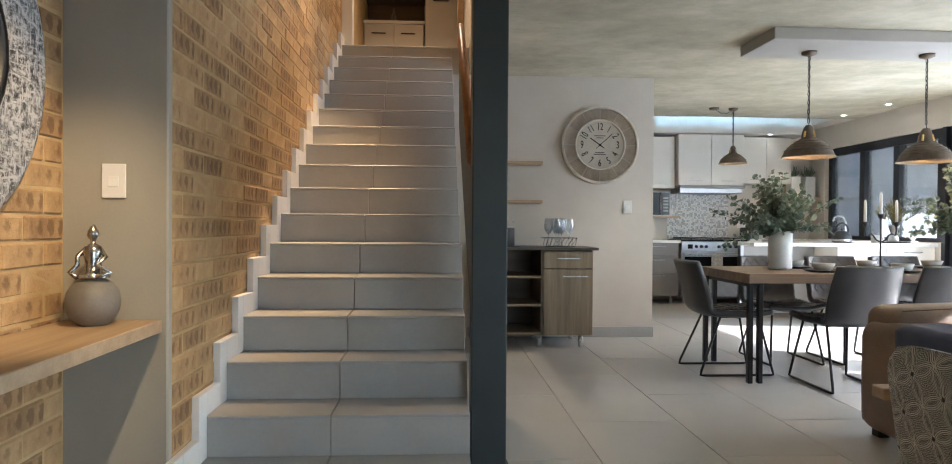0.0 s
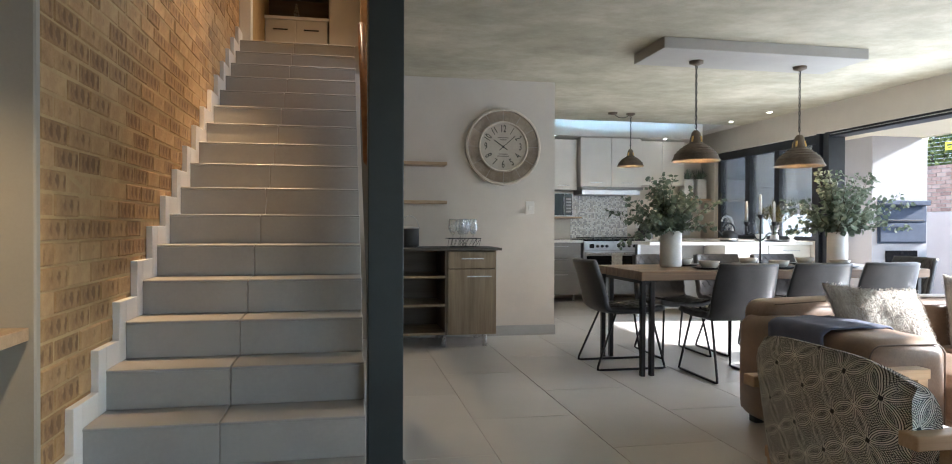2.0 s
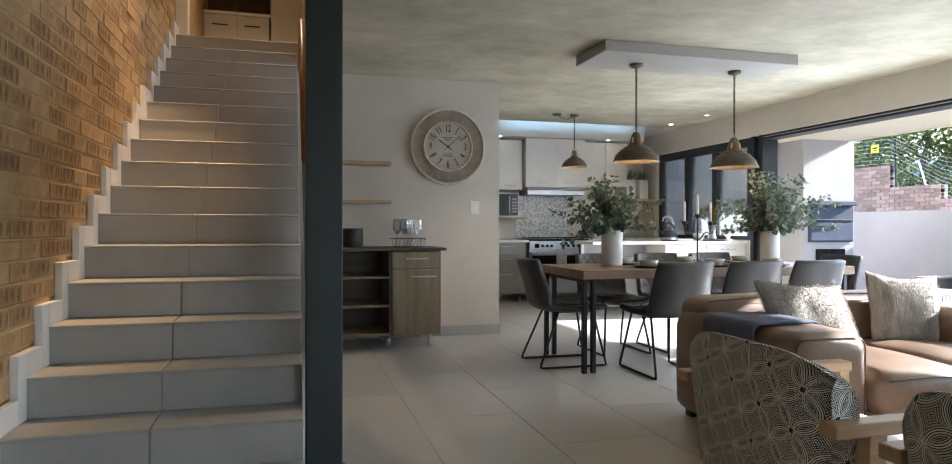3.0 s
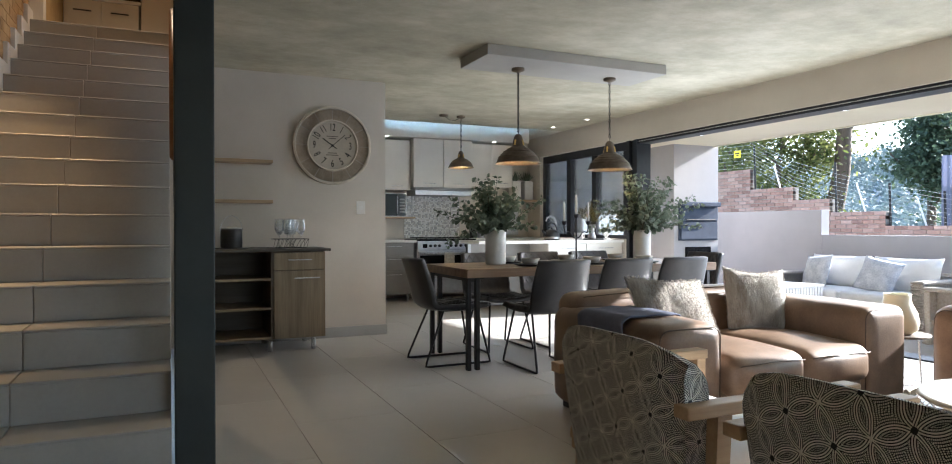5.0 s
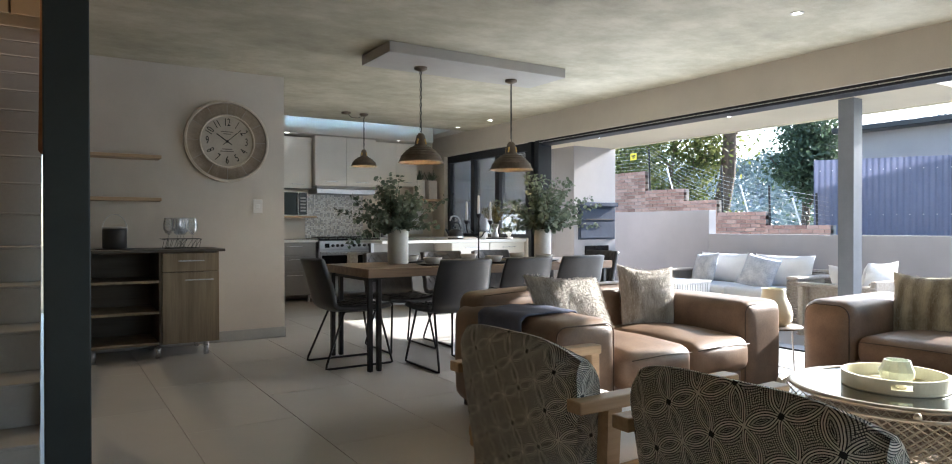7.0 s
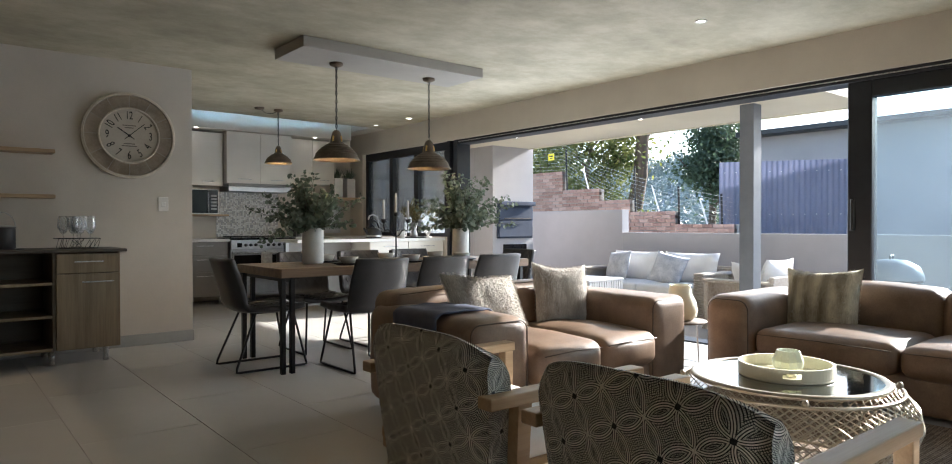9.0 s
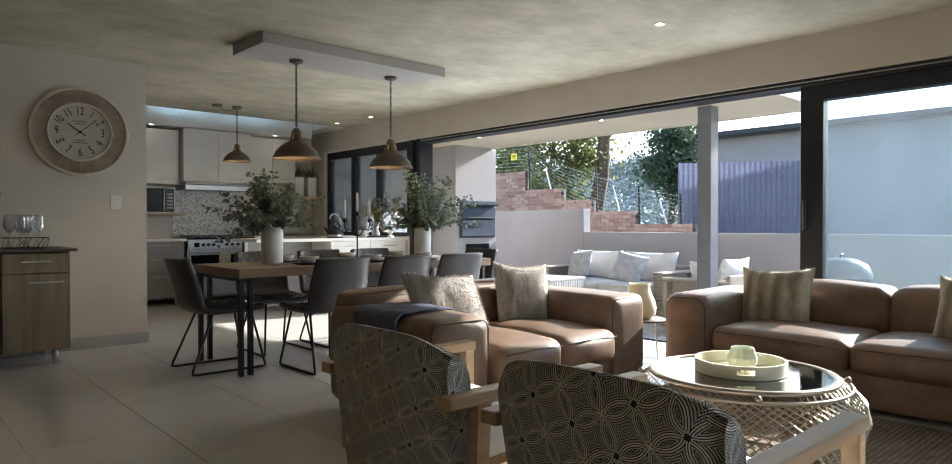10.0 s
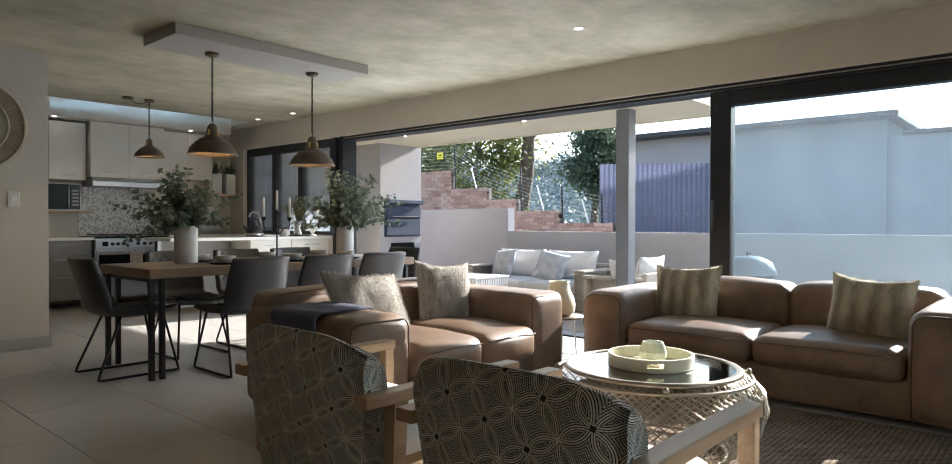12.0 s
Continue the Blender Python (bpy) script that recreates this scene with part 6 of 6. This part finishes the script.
def side_table():
    t = thing("side_table", (4.55, 2.85, 0), "small round side table with a dark rim and thin wire legs", "side table")
    part("top", turned([(0, 0.345), (0.19, 0.345), (0.195, 0.352), (0.19, 0.36), (0, 0.36)], 40), M["rustic"], t, "", True)
    for k in range(4):
        a = 0.4 + k * math.pi / 2
        part("leg", tube([(0.12 * math.cos(a), 0.12 * math.sin(a), 0.345), (0.14 * math.cos(a), 0.14 * math.sin(a), 0.0)], 0.006, 8), M["chrome"], t)
    part("foot_ring", tube([(0.135 * math.cos(2 * math.pi * i / 30), 0.135 * math.sin(2 * math.pi * i / 30), 0.04) for i in range(30)], 0.004, 6, None, True), M["chrome"], t)
    j = thing("wide_jar", (4.55, 2.85, 0.36), "bulbous cream ribbed vase on the side table", "vase")
    part("body", turned([(0, 0), (0.085, 0), (0.12, 0.03), (0.128, 0.08), (0.115, 0.14), (0.085, 0.20), (0.078, 0.25), (0.082, 0.262), (0.076, 0.262), (0.07, 0.24), (0.10, 0.12), (0, 0.02)], 36), M["cream"], j, "", True)


side_table()

# ---- patio ----
PZ = -0.20
setting("patio_floor", (XO, -6.0, PZ - 0.1), (9.45, 11.5, PZ), "tile", "pale tiled patio floor", "patio")
setting("door_step", (XW, -0.62, -0.25), (XO, 6.9, -0.008), "tile", "tiled threshold of the sliding door", "threshold")
M["cream_out"] = surf("cream_plaster", (0.70, 0.64, 0.50), (0.77, 0.71, 0.57), 1.0, 0.85, 0, 45, 0.1)
setting("patio_roof", (XO, 2.83, 2.35), (8.0, 9.5, 2.57), "cream_out", "plastered concrete patio roof slab", "roof")
setting("roof_trim", (8.0, 2.81, 2.335), (8.03, 9.5, 2.61), "cream_out", "painted edge of the patio roof", "roof edge")
setting("patio_end_wall", (XO, 10.9, PZ), (9.6, 11.1, 2.42), "plaster_out", "pale plastered wall at the end of the patio", "wall")
setting("kitchen_yard_wall", (7.22, 8.62, PZ), (7.30, 10.9, 2.42), "plaster_out", "pale plastered wall opposite the kitchen window", "wall")
setting("braai_pier", (7.22, 8.12, PZ), (8.12, 8.62, 2.42), "plaster_out", "broad plastered chimney pier holding the grill", "pier", 0.006)
setting("parapet_high", (9.30, 7.19, PZ), (9.48, 11.5, 1.335), "plaster_out", "higher part of the plastered garden wall", "garden wall", 0.006)
setting("parapet_low", (9.30, -6.0, PZ), (9.48, 7.19, 0.948), "plaster_out", "low plastered garden wall round the patio", "garden wall", 0.006)


def braai():
    g = thing("built_in_grill", (7.30, 8.12, 0.86), "dark blue-grey steel built-in grill with a raised door", "grill")
    part("frame", box((0, -0.03, 0), (0.78, 0.0, 0.60), 0.006), M["blue_steel"], g)
    part("upper_door", box((0.02, -0.055, 0.30), (0.76, -0.03, 0.50), 0.006), M["blue_steel"], g)
    part("lower_door", box((0.02, -0.05, 0.02), (0.76, -0.03, 0.29), 0.006), M["blue_steel"], g)
    part("canopy", box((0.0, -0.11, 0.53), (0.78, -0.03, 0.60), 0.01), M["blue_steel"], g)
    part("bar_handle", rod((0.10, -0.08, 0.32), (0.68, -0.08, 0.32), 0.010, None, 10), M["black_metal"], g)
    l = thing("grill_ledge", (7.22, 8.0, 0.42), "dark plate standing in for the shaded firewood recess below the grill", "recess")
    # near-black plate on the pier face, painted as the shade inside a recess
    part("recess", box((0.22, 0.09, 0.0), (0.72, 0.122, 0.34), 0.004), M["oven_glass"], l)
    s = thing("patio_counter", (6.2, 8.72, PZ), "white patio counter beside the grill", "counter")
    part("slab", box((0, 0, 0.98), (1.02, 0.55, 1.02), 0.004), M["worktop"], s)
    part("base", box((0.05, 0.06, 0), (1.0, 0.55, 0.98), 0.004), M["plaster_out"], s)


M["blue_steel"] = surf("blue_steel", (0.035, 0.048, 0.080), (0.050, 0.068, 0.110), 6, 0.75, 0.0, 70, 0.05)
M["grey_steel"] = surf("grey_steel", (0.14, 0.155, 0.18), (0.18, 0.195, 0.22), 4, 0.5, 0.1, 80, 0.03)
braai()


def patio_column():
    c = thing("patio_column", (7.02, 3.653, PZ), "grey painted square steel column under the patio roof", "column", kind="structure")
    part("shaft", box((-0.08, -0.08, 0), (0.08, 0.08, 2.55), 0.006, 2), M["grey_steel"], c)
    part("base_plate", box((-0.14, -0.14, 0), (0.14, 0.14, 0.015), 0.003), M["grey_steel"], c)


patio_column()
for x, y in ((6.9, 7.2), (6.9, 5.0), (6.6, 3.6)):
    downlight(x, y, 2.35)


def wicker_panel(lo, hi, axis, step=0.03):
    """A woven panel of bulging horizontal strands."""
    b = box(lo, hi, 0.01)
    n = int((hi[2] - lo[2]) / step)
    for i in range(n):
        z = lo[2] + step * (i + 0.5)
        m = 14
        pts = []
        for k in range(m + 1):
            u = k / m
            off = 0.006 * (1 if (k + i) % 2 else -1)
            if axis == 0:
                pts.append((lo[0] + (hi[0] - lo[0]) * u, lo[1] + off, z))
            else:
                pts.append((lo[0] + off, lo[1] + (hi[1] - lo[1]) * u, z))
        tube(pts, step * 0.42, 5, b)
    return b


def wicker_seat(name, at, turn, W, label, cushions, group=""):
    s = thing(name, at, label, "garden seat", group, turn)
    D = 0.85
    part("front_weave", wicker_panel((0.0, 0.0, 0.05), (W, 0.03, 0.30), 0), M["wicker"], s)
    for x in (0.0, W - 0.14):
        part("arm", wicker_panel((x, 0.0, 0.05), (x + 0.14, 0.06, 0.60), 0), M["wicker"], s)
        part("arm_side", wicker_panel((x, 0.06, 0.05), (x + 0.03, D, 0.60), 1), M["wicker"], s)
        part("arm_top", box((x - 0.01, -0.01, 0.60), (x + 0.15, D, 0.64), 0.018, 2), M["wicker"], s)
    part("back_weave", wicker_panel((0.0, D - 0.06, 0.05), (W, D, 0.70), 0), M["wicker"], s)
    part("deck", box((0.03, 0.02, 0.26), (W - 0.03, D - 0.06, 0.31), 0.006), M["wicker"], s)
    n = max(1, round((W - 0.28) / 0.75))
    w = (W - 0.30) / n
    for i in range(n):
        part("seat_cushion", soft_block((0.15 + w * i, -0.01, 0.31), (0.15 + w * (i + 1) - 0.01, D - 0.10, 0.45), 0.04, 3, 0.02, i), M["canvas"], s, "white seat cushion", True)
        part("back_cushion", pillow(w - 0.04, 0.46, 0.20, 10, 0.01, 0.05, None, pose(0.15 + w * (i + 0.5), D - 0.22, 0.66, -14, 0, 0)), M["canvas"], s, "white back cushion", True)
    return s


wicker_seat("wicker_sofa", (7.95, 6.95, PZ), -90, 2.15, "pale wicker garden sofa with white cushions along the wall", 3)
wicker_seat("wicker_armchair", (8.20, 4.36, PZ), 180, 0.95, "pale wicker garden armchair with white cushions", 1)
for at, m in (((8.28, 6.45, 0.46), pose(0, 0, 0, 0, 0, 78) @ pose(0, 0, 0, 20, 6, 0)), ((8.26, 5.55, 0.45), pose(0, 0, 0, 0, 0, 100) @ pose(0, 0, 0, 24, -12, 0))):
    c = thing("scatter_cushion", at, "blue-grey printed scatter cushion on the wicker sofa", "cushion", "patio cushions")
    part("cover", pillow(0.48, 0.46, 0.16, 12, 0.0, 0.07, None, m), M["canvas_print"], c, "", True)

c = thing("scatter_cushion", (7.62, 4.02, 0.42), "plain white scatter cushion in the wicker armchair", "cushion", "patio cushions")
part("cover", pillow(0.46, 0.44, 0.17, 12, 0.0, 0.07, None, pose(0, 0, 0, 0, 0, 60) @ pose(0, 0, 0, -18, 0, 0)), M["canvas"], c, "", True)


def patio_table():
    t = thing("slatted_table", (7.05, 5.95, PZ), "white slatted garden coffee table", "garden table")
    for i in range(9):
        part("slat", box((0, 0.085 * i, 0.50), (0.75, 0.085 * i + 0.078, 0.53), 0.004), M["white"], t)
    for x in (0.02, 0.68):
        for y in (0.02, 0.69):
            part("leg", box((x, y, 0), (x + 0.05, y + 0.05, 0.50), 0.004), M["white"], t)
    for i in range(14):
        part("side_slat", box((0.008, 0.004 + 0.0545 * i, 0.12), (0.022, 0.048 + 0.0545 * i, 0.498), 0.003), M["white"], t)
        part("side_slat", box((0.03 + 0.050 * i, 0.004, 0.12), (0.07 + 0.050 * i, 0.018, 0.498), 0.003), M["white"], t)


patio_table()


def kettle_grill():
    g = thing("kettle_grill", (7.45, 2.44, PZ), "domed grey kettle barbecue on thin legs", "barbecue")
    part("bowl", turned([(0, 0.50), (0.12, 0.52), (0.22, 0.60), (0.265, 0.72), (0.27, 0.74)], 36), M["dark_ceramic"], g, "", True)
    part("lid", turned([(0.275, 0.74), (0.272, 0.78), (0.23, 0.87), (0.13, 0.925), (0, 0.94)], 36), M["grey_steel"], g, "shiny domed lid", True)
    part("knob", tube([(-0.04, 0, 0.935), (-0.035, 0, 0.97), (0.035, 0, 0.97), (0.04, 0, 0.935)], 0.008, 8), M["black_metal"], g)
    for k in range(3):
        a = 0.5 + k * 2.1
        part("leg", rod((0.15 * math.cos(a), 0.15 * math.sin(a), 0.55), (0.26 * math.cos(a), 0.26 * math.sin(a), 0), 0.012, None, 8), M["chrome"], g)


kettle_grill()

# ---- beyond the garden wall ----


def ground_sheet():
    b = bmesh.new()
    n = 60
    g = []
    for i in range(n + 1):
        row = []
        for j in range(n + 1):
            u, v = (i / n) ** 2, 2 * j / n - 1
            x, y = 9.48 + u * 900, math.copysign(abs(v) ** 1.6, v) * 700 + 30 * u
            z = -0.3
            if x > 60:
                k = min(1, (x - 60) / 240)
                z += 36 * k * k * (3 - 2 * k) * (0.75 + 0.45 * noise.noise((x * 0.006, y * 0.006, 2))) + 3 * noise.noise((x * .05, y * .05, 7)) * k
            row.append(b.verts.new((x, y, z)))
        g.append(row)
    for i in range(n):
        for j in range(n):
            b.faces.new((g[i][j], g[i + 1][j], g[i + 1][j + 1], g[i][j + 1]))
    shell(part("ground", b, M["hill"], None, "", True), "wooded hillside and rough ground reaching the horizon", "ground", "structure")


ground_sheet()
setting("ground_house", (-60, -60, -0.6), (9.48, 60, -0.36), "ground", "rough ground round the house", "ground")

BRICK_STEPS = [(7.0, 8.35, 1.10), (8.35, 9.55, 1.38), (9.55, 10.45, 1.66), (10.45, 11.63, 1.95), (11.63, 13.6, 2.43)]


def garden_brick_wall():
    core = bmesh.new()
    for y0, y1, z in BRICK_STEPS:
        box((12.52, y0, -0.35), (12.70, y1, z - 0.015), 0, 1, core)
    w = shell(part("brick_garden_wall", core, M["grout"]), "stepped red face-brick garden wall", "garden wall", "structure")
    rnd = random.Random(8)
    mesh = bpy.data.meshes.new("garden_brick")
    b = box((0, 0, 0), (0.11, 0.222, 0.072), 0.006)
    b.to_mesh(mesh), b.free()
    mesh.materials.append(M["brick_red"])
    rest, count = bmesh.new(), 0
    for y0, y1, z in BRICK_STEPS:
        rows = int((z - 0.7) / 0.083)
        for r in range(rows):
            zz = z - 0.083 * (r + 1)
            y = y0 - (0.115 if r % 2 else 0)
            while y < y1 - 0.02:
                a, e = max(y, y0), min(y + 0.222, y1)
                if count < 300 and e - a > 0.2:
                    ob = new("brick", mesh)
                    ob.parent, ob.location = w, (12.50 + rnd.uniform(-.003, .003), a, zz)
                    count += 1
                elif e - a > 0.03:
                    box((12.50, a, zz), (12.62, e, zz + 0.072), 0, 1, rest)
                y += 0.234
    part("brick_courses", rest, M["brick_red"], w, "", kind="stuff")


def security_fence():
    f = thing("wire_fence", (12.6, 0, 0), "slanting wire fence on thin posts above the brick wall", "fence")
    line = [(13.6, 2.95), (11.63, 2.9), (10.4, 2.35), (9.5, 2.05), (8.3, 1.72), (7.0, 1.45)]
    for i in range(10):
        k = i * 0.085
        part("wire", tube([(-0.02 * i, y, z - 0.62 + k + (0.10 if y > 11 else 0)) for y, z in line], 0.0025, 4), M["chrome"], f)
    for y, z in ((11.55, 2.85), (9.45, 2.30), (8.3, 1.8), (7.3, 1.6), (12.8, 3.1)):
        part("post", rod((0, y, z - 0.95), (-0.02, y + 0.02, z + 0.10), 0.022, None, 8), M["black_metal"], f)
    for y, z in ((10.9, 2.4), (8.9, 1.9), (7.7, 1.55)):
        part("strut", rod((0, y - 0.15, z - 0.75), (-0.02, y + 0.1, z + 0.05), 0.018, None, 8), M["white"], f)
    s = thing("warning_sign", (12.50, 11.9, 2.72), "small yellow warning sign on the fence", "sign")
    part("plate", box((-0.004, 0, 0), (0, 0.21, 0.17), 0.001), M["yellow"], s)
    part("writing_bar", box((-0.006, 0.04, 0.09), (-0.004, 0.17, 0.12)), M["black"], s)
    part("writing_bar", box((-0.006, 0.06, 0.045), (-0.004, 0.15, 0.065)), M["black"], s)


security_fence()


HOUSE_END = 3.1


def shed():
    s = thing("sheet_metal_fence", (14.0, 0, 0), "tall bluish corrugated sheet-metal screen", "metal screen")
    n, ln = 24, 2.55
    b = bmesh.new()
    pts = []
    for i in range(n * 6 + 1):
        pts.append((0.013 * math.sin(i / 6 * 2 * math.pi), -ln * i / (n * 6)))
    lo = [b.verts.new((x, y, -0.4)) for x, y in pts]
    hi = [b.verts.new((x, y, 2.44)) for x, y in pts]
    for i in range(len(pts) - 1):
        b.faces.new((lo[i], lo[i + 1], hi[i + 1], hi[i]))
    bmesh.ops.solidify(b, geom=list(b.faces), thickness=0.004)
    part("sheet", b, M["blue_sheet"], s)
    for z in (1.30, 2.21):
        for k in range(11):
            part("bolt", rod((-0.028, -0.12 - k * 0.225, z), (-0.038, -0.12 - k * 0.225, z), 0.011, None, 8), M["white"], s)
    s.matrix_basis = pose(13.66, 8.02, 0, 0, 0, 31)
    h = thing("neighbour_house", (18.0, 0, 0), "lilac-grey plastered house with a flat dark roof edge", "house")
    part("wall", box((0, HOUSE_END, -0.5), (8, 9.55, 3.48)), M["lilac"], h)
    part("roof", box((-0.5, HOUSE_END - 0.3, 3.48), (8.3, 9.85, 3.62), 0.02), M["alu"], h, "dark flat roof edge")
    part("roof_sheet", box((-0.1, HOUSE_END, 3.62), (8.1, 9.6, 3.68), 0.02), M["white"], h)
    part("wing_wall", box((0.12, -14.0, -0.5), (8, HOUSE_END - 0.002, 3.10)), M["lilac"], h)
    part("wing_roof", box((-0.05, -14.3, 3.10), (8.2, HOUSE_END - 0.31, 3.2), 0.02), M["alu"], h)


M["lilac"] = surf("lilac_plaster", (0.27, 0.27, 0.29), (0.31, 0.31, 0.33), 0.8, 0.85, 0, 40, 0.1)
shed()


def tree(at, height, crown, n_leaves, mat, seed, label, lean=(0, 0), trunk=0.14, low=0.35, size=0.10, kind="tree", bare=2):
    rnd = random.Random(seed)
    t = thing(kind, at, label, "tree", "trees behind the garden wall")
    b, tips = bmesh.new(), []

    def limb(p, d, ln, r, depth):
        pts, rad, d = [Vector(p)], [r], Vector(d).normalized()
        n = 6
        for i in range(n):
            d = (d + Vector((rnd.uniform(-.16, .16), rnd.uniform(-.16, .16), rnd.uniform(-.04, .12)))).normalized()
            pts.append(pts[-1] + d * ln / n)
            rad.append(r * (1 - 0.6 * (i + 1) / n))
        tube(pts, rad, 7 if depth else 10, b)
        if depth < 2:
            for _ in range(6 if depth == 0 else 4):
                k = rnd.randint(bare if depth == 0 else 1, n)
                a = rnd.uniform(0, 6.28)
                limb(pts[k], d * 0.5 + Vector((math.cos(a), math.sin(a), rnd.uniform(0.1, 0.7))), ln * rnd.uniform(0.35, 0.6), rad[k] * 0.55, depth + 1)
        tips.extend(pts[2:])

    limb((0, 0, 0), (lean[0], lean[1], 1), height * 0.8, trunk, 0)
    part("trunk", b, M["bark"], t, "", True)
    tips = [p for p in tips if p.z > height * low]
    lv = []
    for _ in range(n_leaves):
        c = rnd.choice(tips)
        p = c + Vector((rnd.gauss(0, 1), rnd.gauss(0, 1), rnd.gauss(0, 0.8))) * crown * 0.22
        lv.append((p, (rnd.uniform(-1, 1), rnd.uniform(-1, 1), rnd.uniform(-1, 0.5)), (rnd.uniform(-1, 1), rnd.uniform(-1, 1), 1), rnd.uniform(0.6, 1.3) * size, size * 0.55))
    part("crown", leaf_cloud(lv), M[mat], t, "uneven leafy crown with gaps")


tree((15.3, 13.3, -0.3), 4.6, 1.9, 7500, "foliage", 31, "broad green tree behind the brick wall", (0.02, 0.05), 0.13, 0.30, 0.14)
tree((16.05, 12.72, -0.3), 7.4, 0.7, 2200, "foliage", 32, "leaning tree with a thick bare trunk", (0.02, -0.27), 0.29, 0.22, 0.13, bare=4)
tree((17.0, 17.0, -0.3), 5.6, 2.2, 7500, "foliage", 33, "tall green tree on the slope", (0.0, 0.0), 0.16, 0.22, 0.16)
tree((15.0, 11.7, -0.5), 2.4, 1.3, 3500, "foliage", 36, "low green shrub tree behind the brick wall", (0.0, -0.1), 0.06, 0.15, 0.10)
tree((24.0, 14.5, -0.4), 5.2, 1.5, 9000, "foliage_dark", 34, "dense dark conifer beside the metal screen", (0, 0), 0.2, 0.12, 0.18)


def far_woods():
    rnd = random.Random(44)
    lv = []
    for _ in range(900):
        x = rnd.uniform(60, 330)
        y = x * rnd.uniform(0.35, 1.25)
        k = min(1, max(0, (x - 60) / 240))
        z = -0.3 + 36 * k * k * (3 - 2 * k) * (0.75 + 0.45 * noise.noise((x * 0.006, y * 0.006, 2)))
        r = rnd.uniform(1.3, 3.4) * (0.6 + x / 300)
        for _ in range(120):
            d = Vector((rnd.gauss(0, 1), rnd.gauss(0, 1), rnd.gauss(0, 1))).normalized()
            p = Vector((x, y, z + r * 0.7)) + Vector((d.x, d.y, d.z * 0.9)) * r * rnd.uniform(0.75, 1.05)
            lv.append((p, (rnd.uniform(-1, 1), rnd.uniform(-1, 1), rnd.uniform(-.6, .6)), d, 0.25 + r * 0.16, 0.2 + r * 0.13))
    shell(part("far_woods", leaf_cloud(lv), M["woods"]), "wooded hillside of many distant trees, haze put into the colour", "woods", "stuff")


# leaf colour paled towards blue to carry the haze of distance
M["woods"] = leafy("far_trees_hazed", (0.13, 0.18, 0.185), (0.22, 0.27, 0.25), 0.05, 0.2)
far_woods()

# ---- pieces of the floor and of the brick walls ----


def floor_tiles():
    tx, ty, gap = 0.580, 1.16, 0.003
    mesh = {}
    x0 = 1.343 - 5 * tx
    for i in range(14):
        a = x0 + tx * i
        off = 0.75 if i % 2 else 0.17
        for j in range(-4, 10):
            b = off + ty * j
            xa, xb, ya, yb = max(a, -1.27), min(a + tx, XW + 0.02), max(b, YR), min(b + ty, YB)
            if xb - xa < 0.05 or yb - ya < 0.05 or (xb < XL and yb > YN):
                continue
            key = (round(xb - xa, 3), round(yb - ya, 3))
            if key not in mesh:
                me = bpy.data.meshes.new("tile")
                q = box((gap / 2, gap / 2, -0.008), (key[0] - gap / 2, key[1] - gap / 2, 0), 0.0012)
                q.to_mesh(me), q.free()
                me.materials.append(M["tile"])
                mesh[key] = me
            ob = new("tile", mesh[key])
            ob.parent, ob.location = floor, (xa, ya, 0)


floor_tiles()


def stair_bricks():
    rnd = random.Random(2)
    wall = bpy.data.objects["wall_stair"]
    high = COURSE - 0.007

    def shape(k, ln):
        me = bpy.data.meshes.new("brick")
        b = box((0, 0, 0), (0.02, ln, high), 0.006, 1)
        for v in b.verts:
            v.co += Vector([0.003 * noise.noise((v.co.y * 40 + k * 9 + i * 3, v.co.z * 60, 3 + i)) for i in range(3)])
        b.to_mesh(me), b.free()
        me.materials.append(M["brick"])
        return me

    full, half = [shape(k, 0.216) for k in range(8)], [shape(k + 20, 0.104) for k in range(4)]
    rest, count = bmesh.new(), 0
    for r in range(61):
        z = r * COURSE
        y = YN + 0.024 - (0.112 if r % 2 else 0)
        while y < 6.62:
            a, e = max(y, YN + 0.024), min(y + 0.216, 6.64)
            low = Z1 + (a + 0.2 - Y1) * RISE / RUN - 0.25
            if low < z < 5.2 and e - a > 0.03:
                dx = XL - 0.019 + rnd.uniform(-0.003, 0.003)
                if count < 300 and e - a > 0.2 and a < 4.6 and z < 3.3:
                    ob = new("brick", rnd.choice(full))
                    ob.parent, ob.location = wall, (dx, a, z)
                    count += 1
                else:
                    box((dx, a, z), (dx + 0.02, e, z + high), 0.005, 1, rest)
            y += 0.224
    part("brick_courses", rest, M["brick"], wall, "", kind="stuff")
    niche = bpy.data.objects["wall_niche"]
    for r in range(29):
        y, ln = YN - 0.03, 0.104 if r % 2 else 0.216
        while y > 1.1:
            ob = new("brick", rnd.choice(half if ln < 0.2 else full))
            ob.parent, ob.location = niche, (XN - 0.019 + rnd.uniform(-0.003, 0.003), y - ln, r * COURSE)
            y -= ln + 0.008
            ln = 0.216


stair_bricks()
garden_brick_wall()
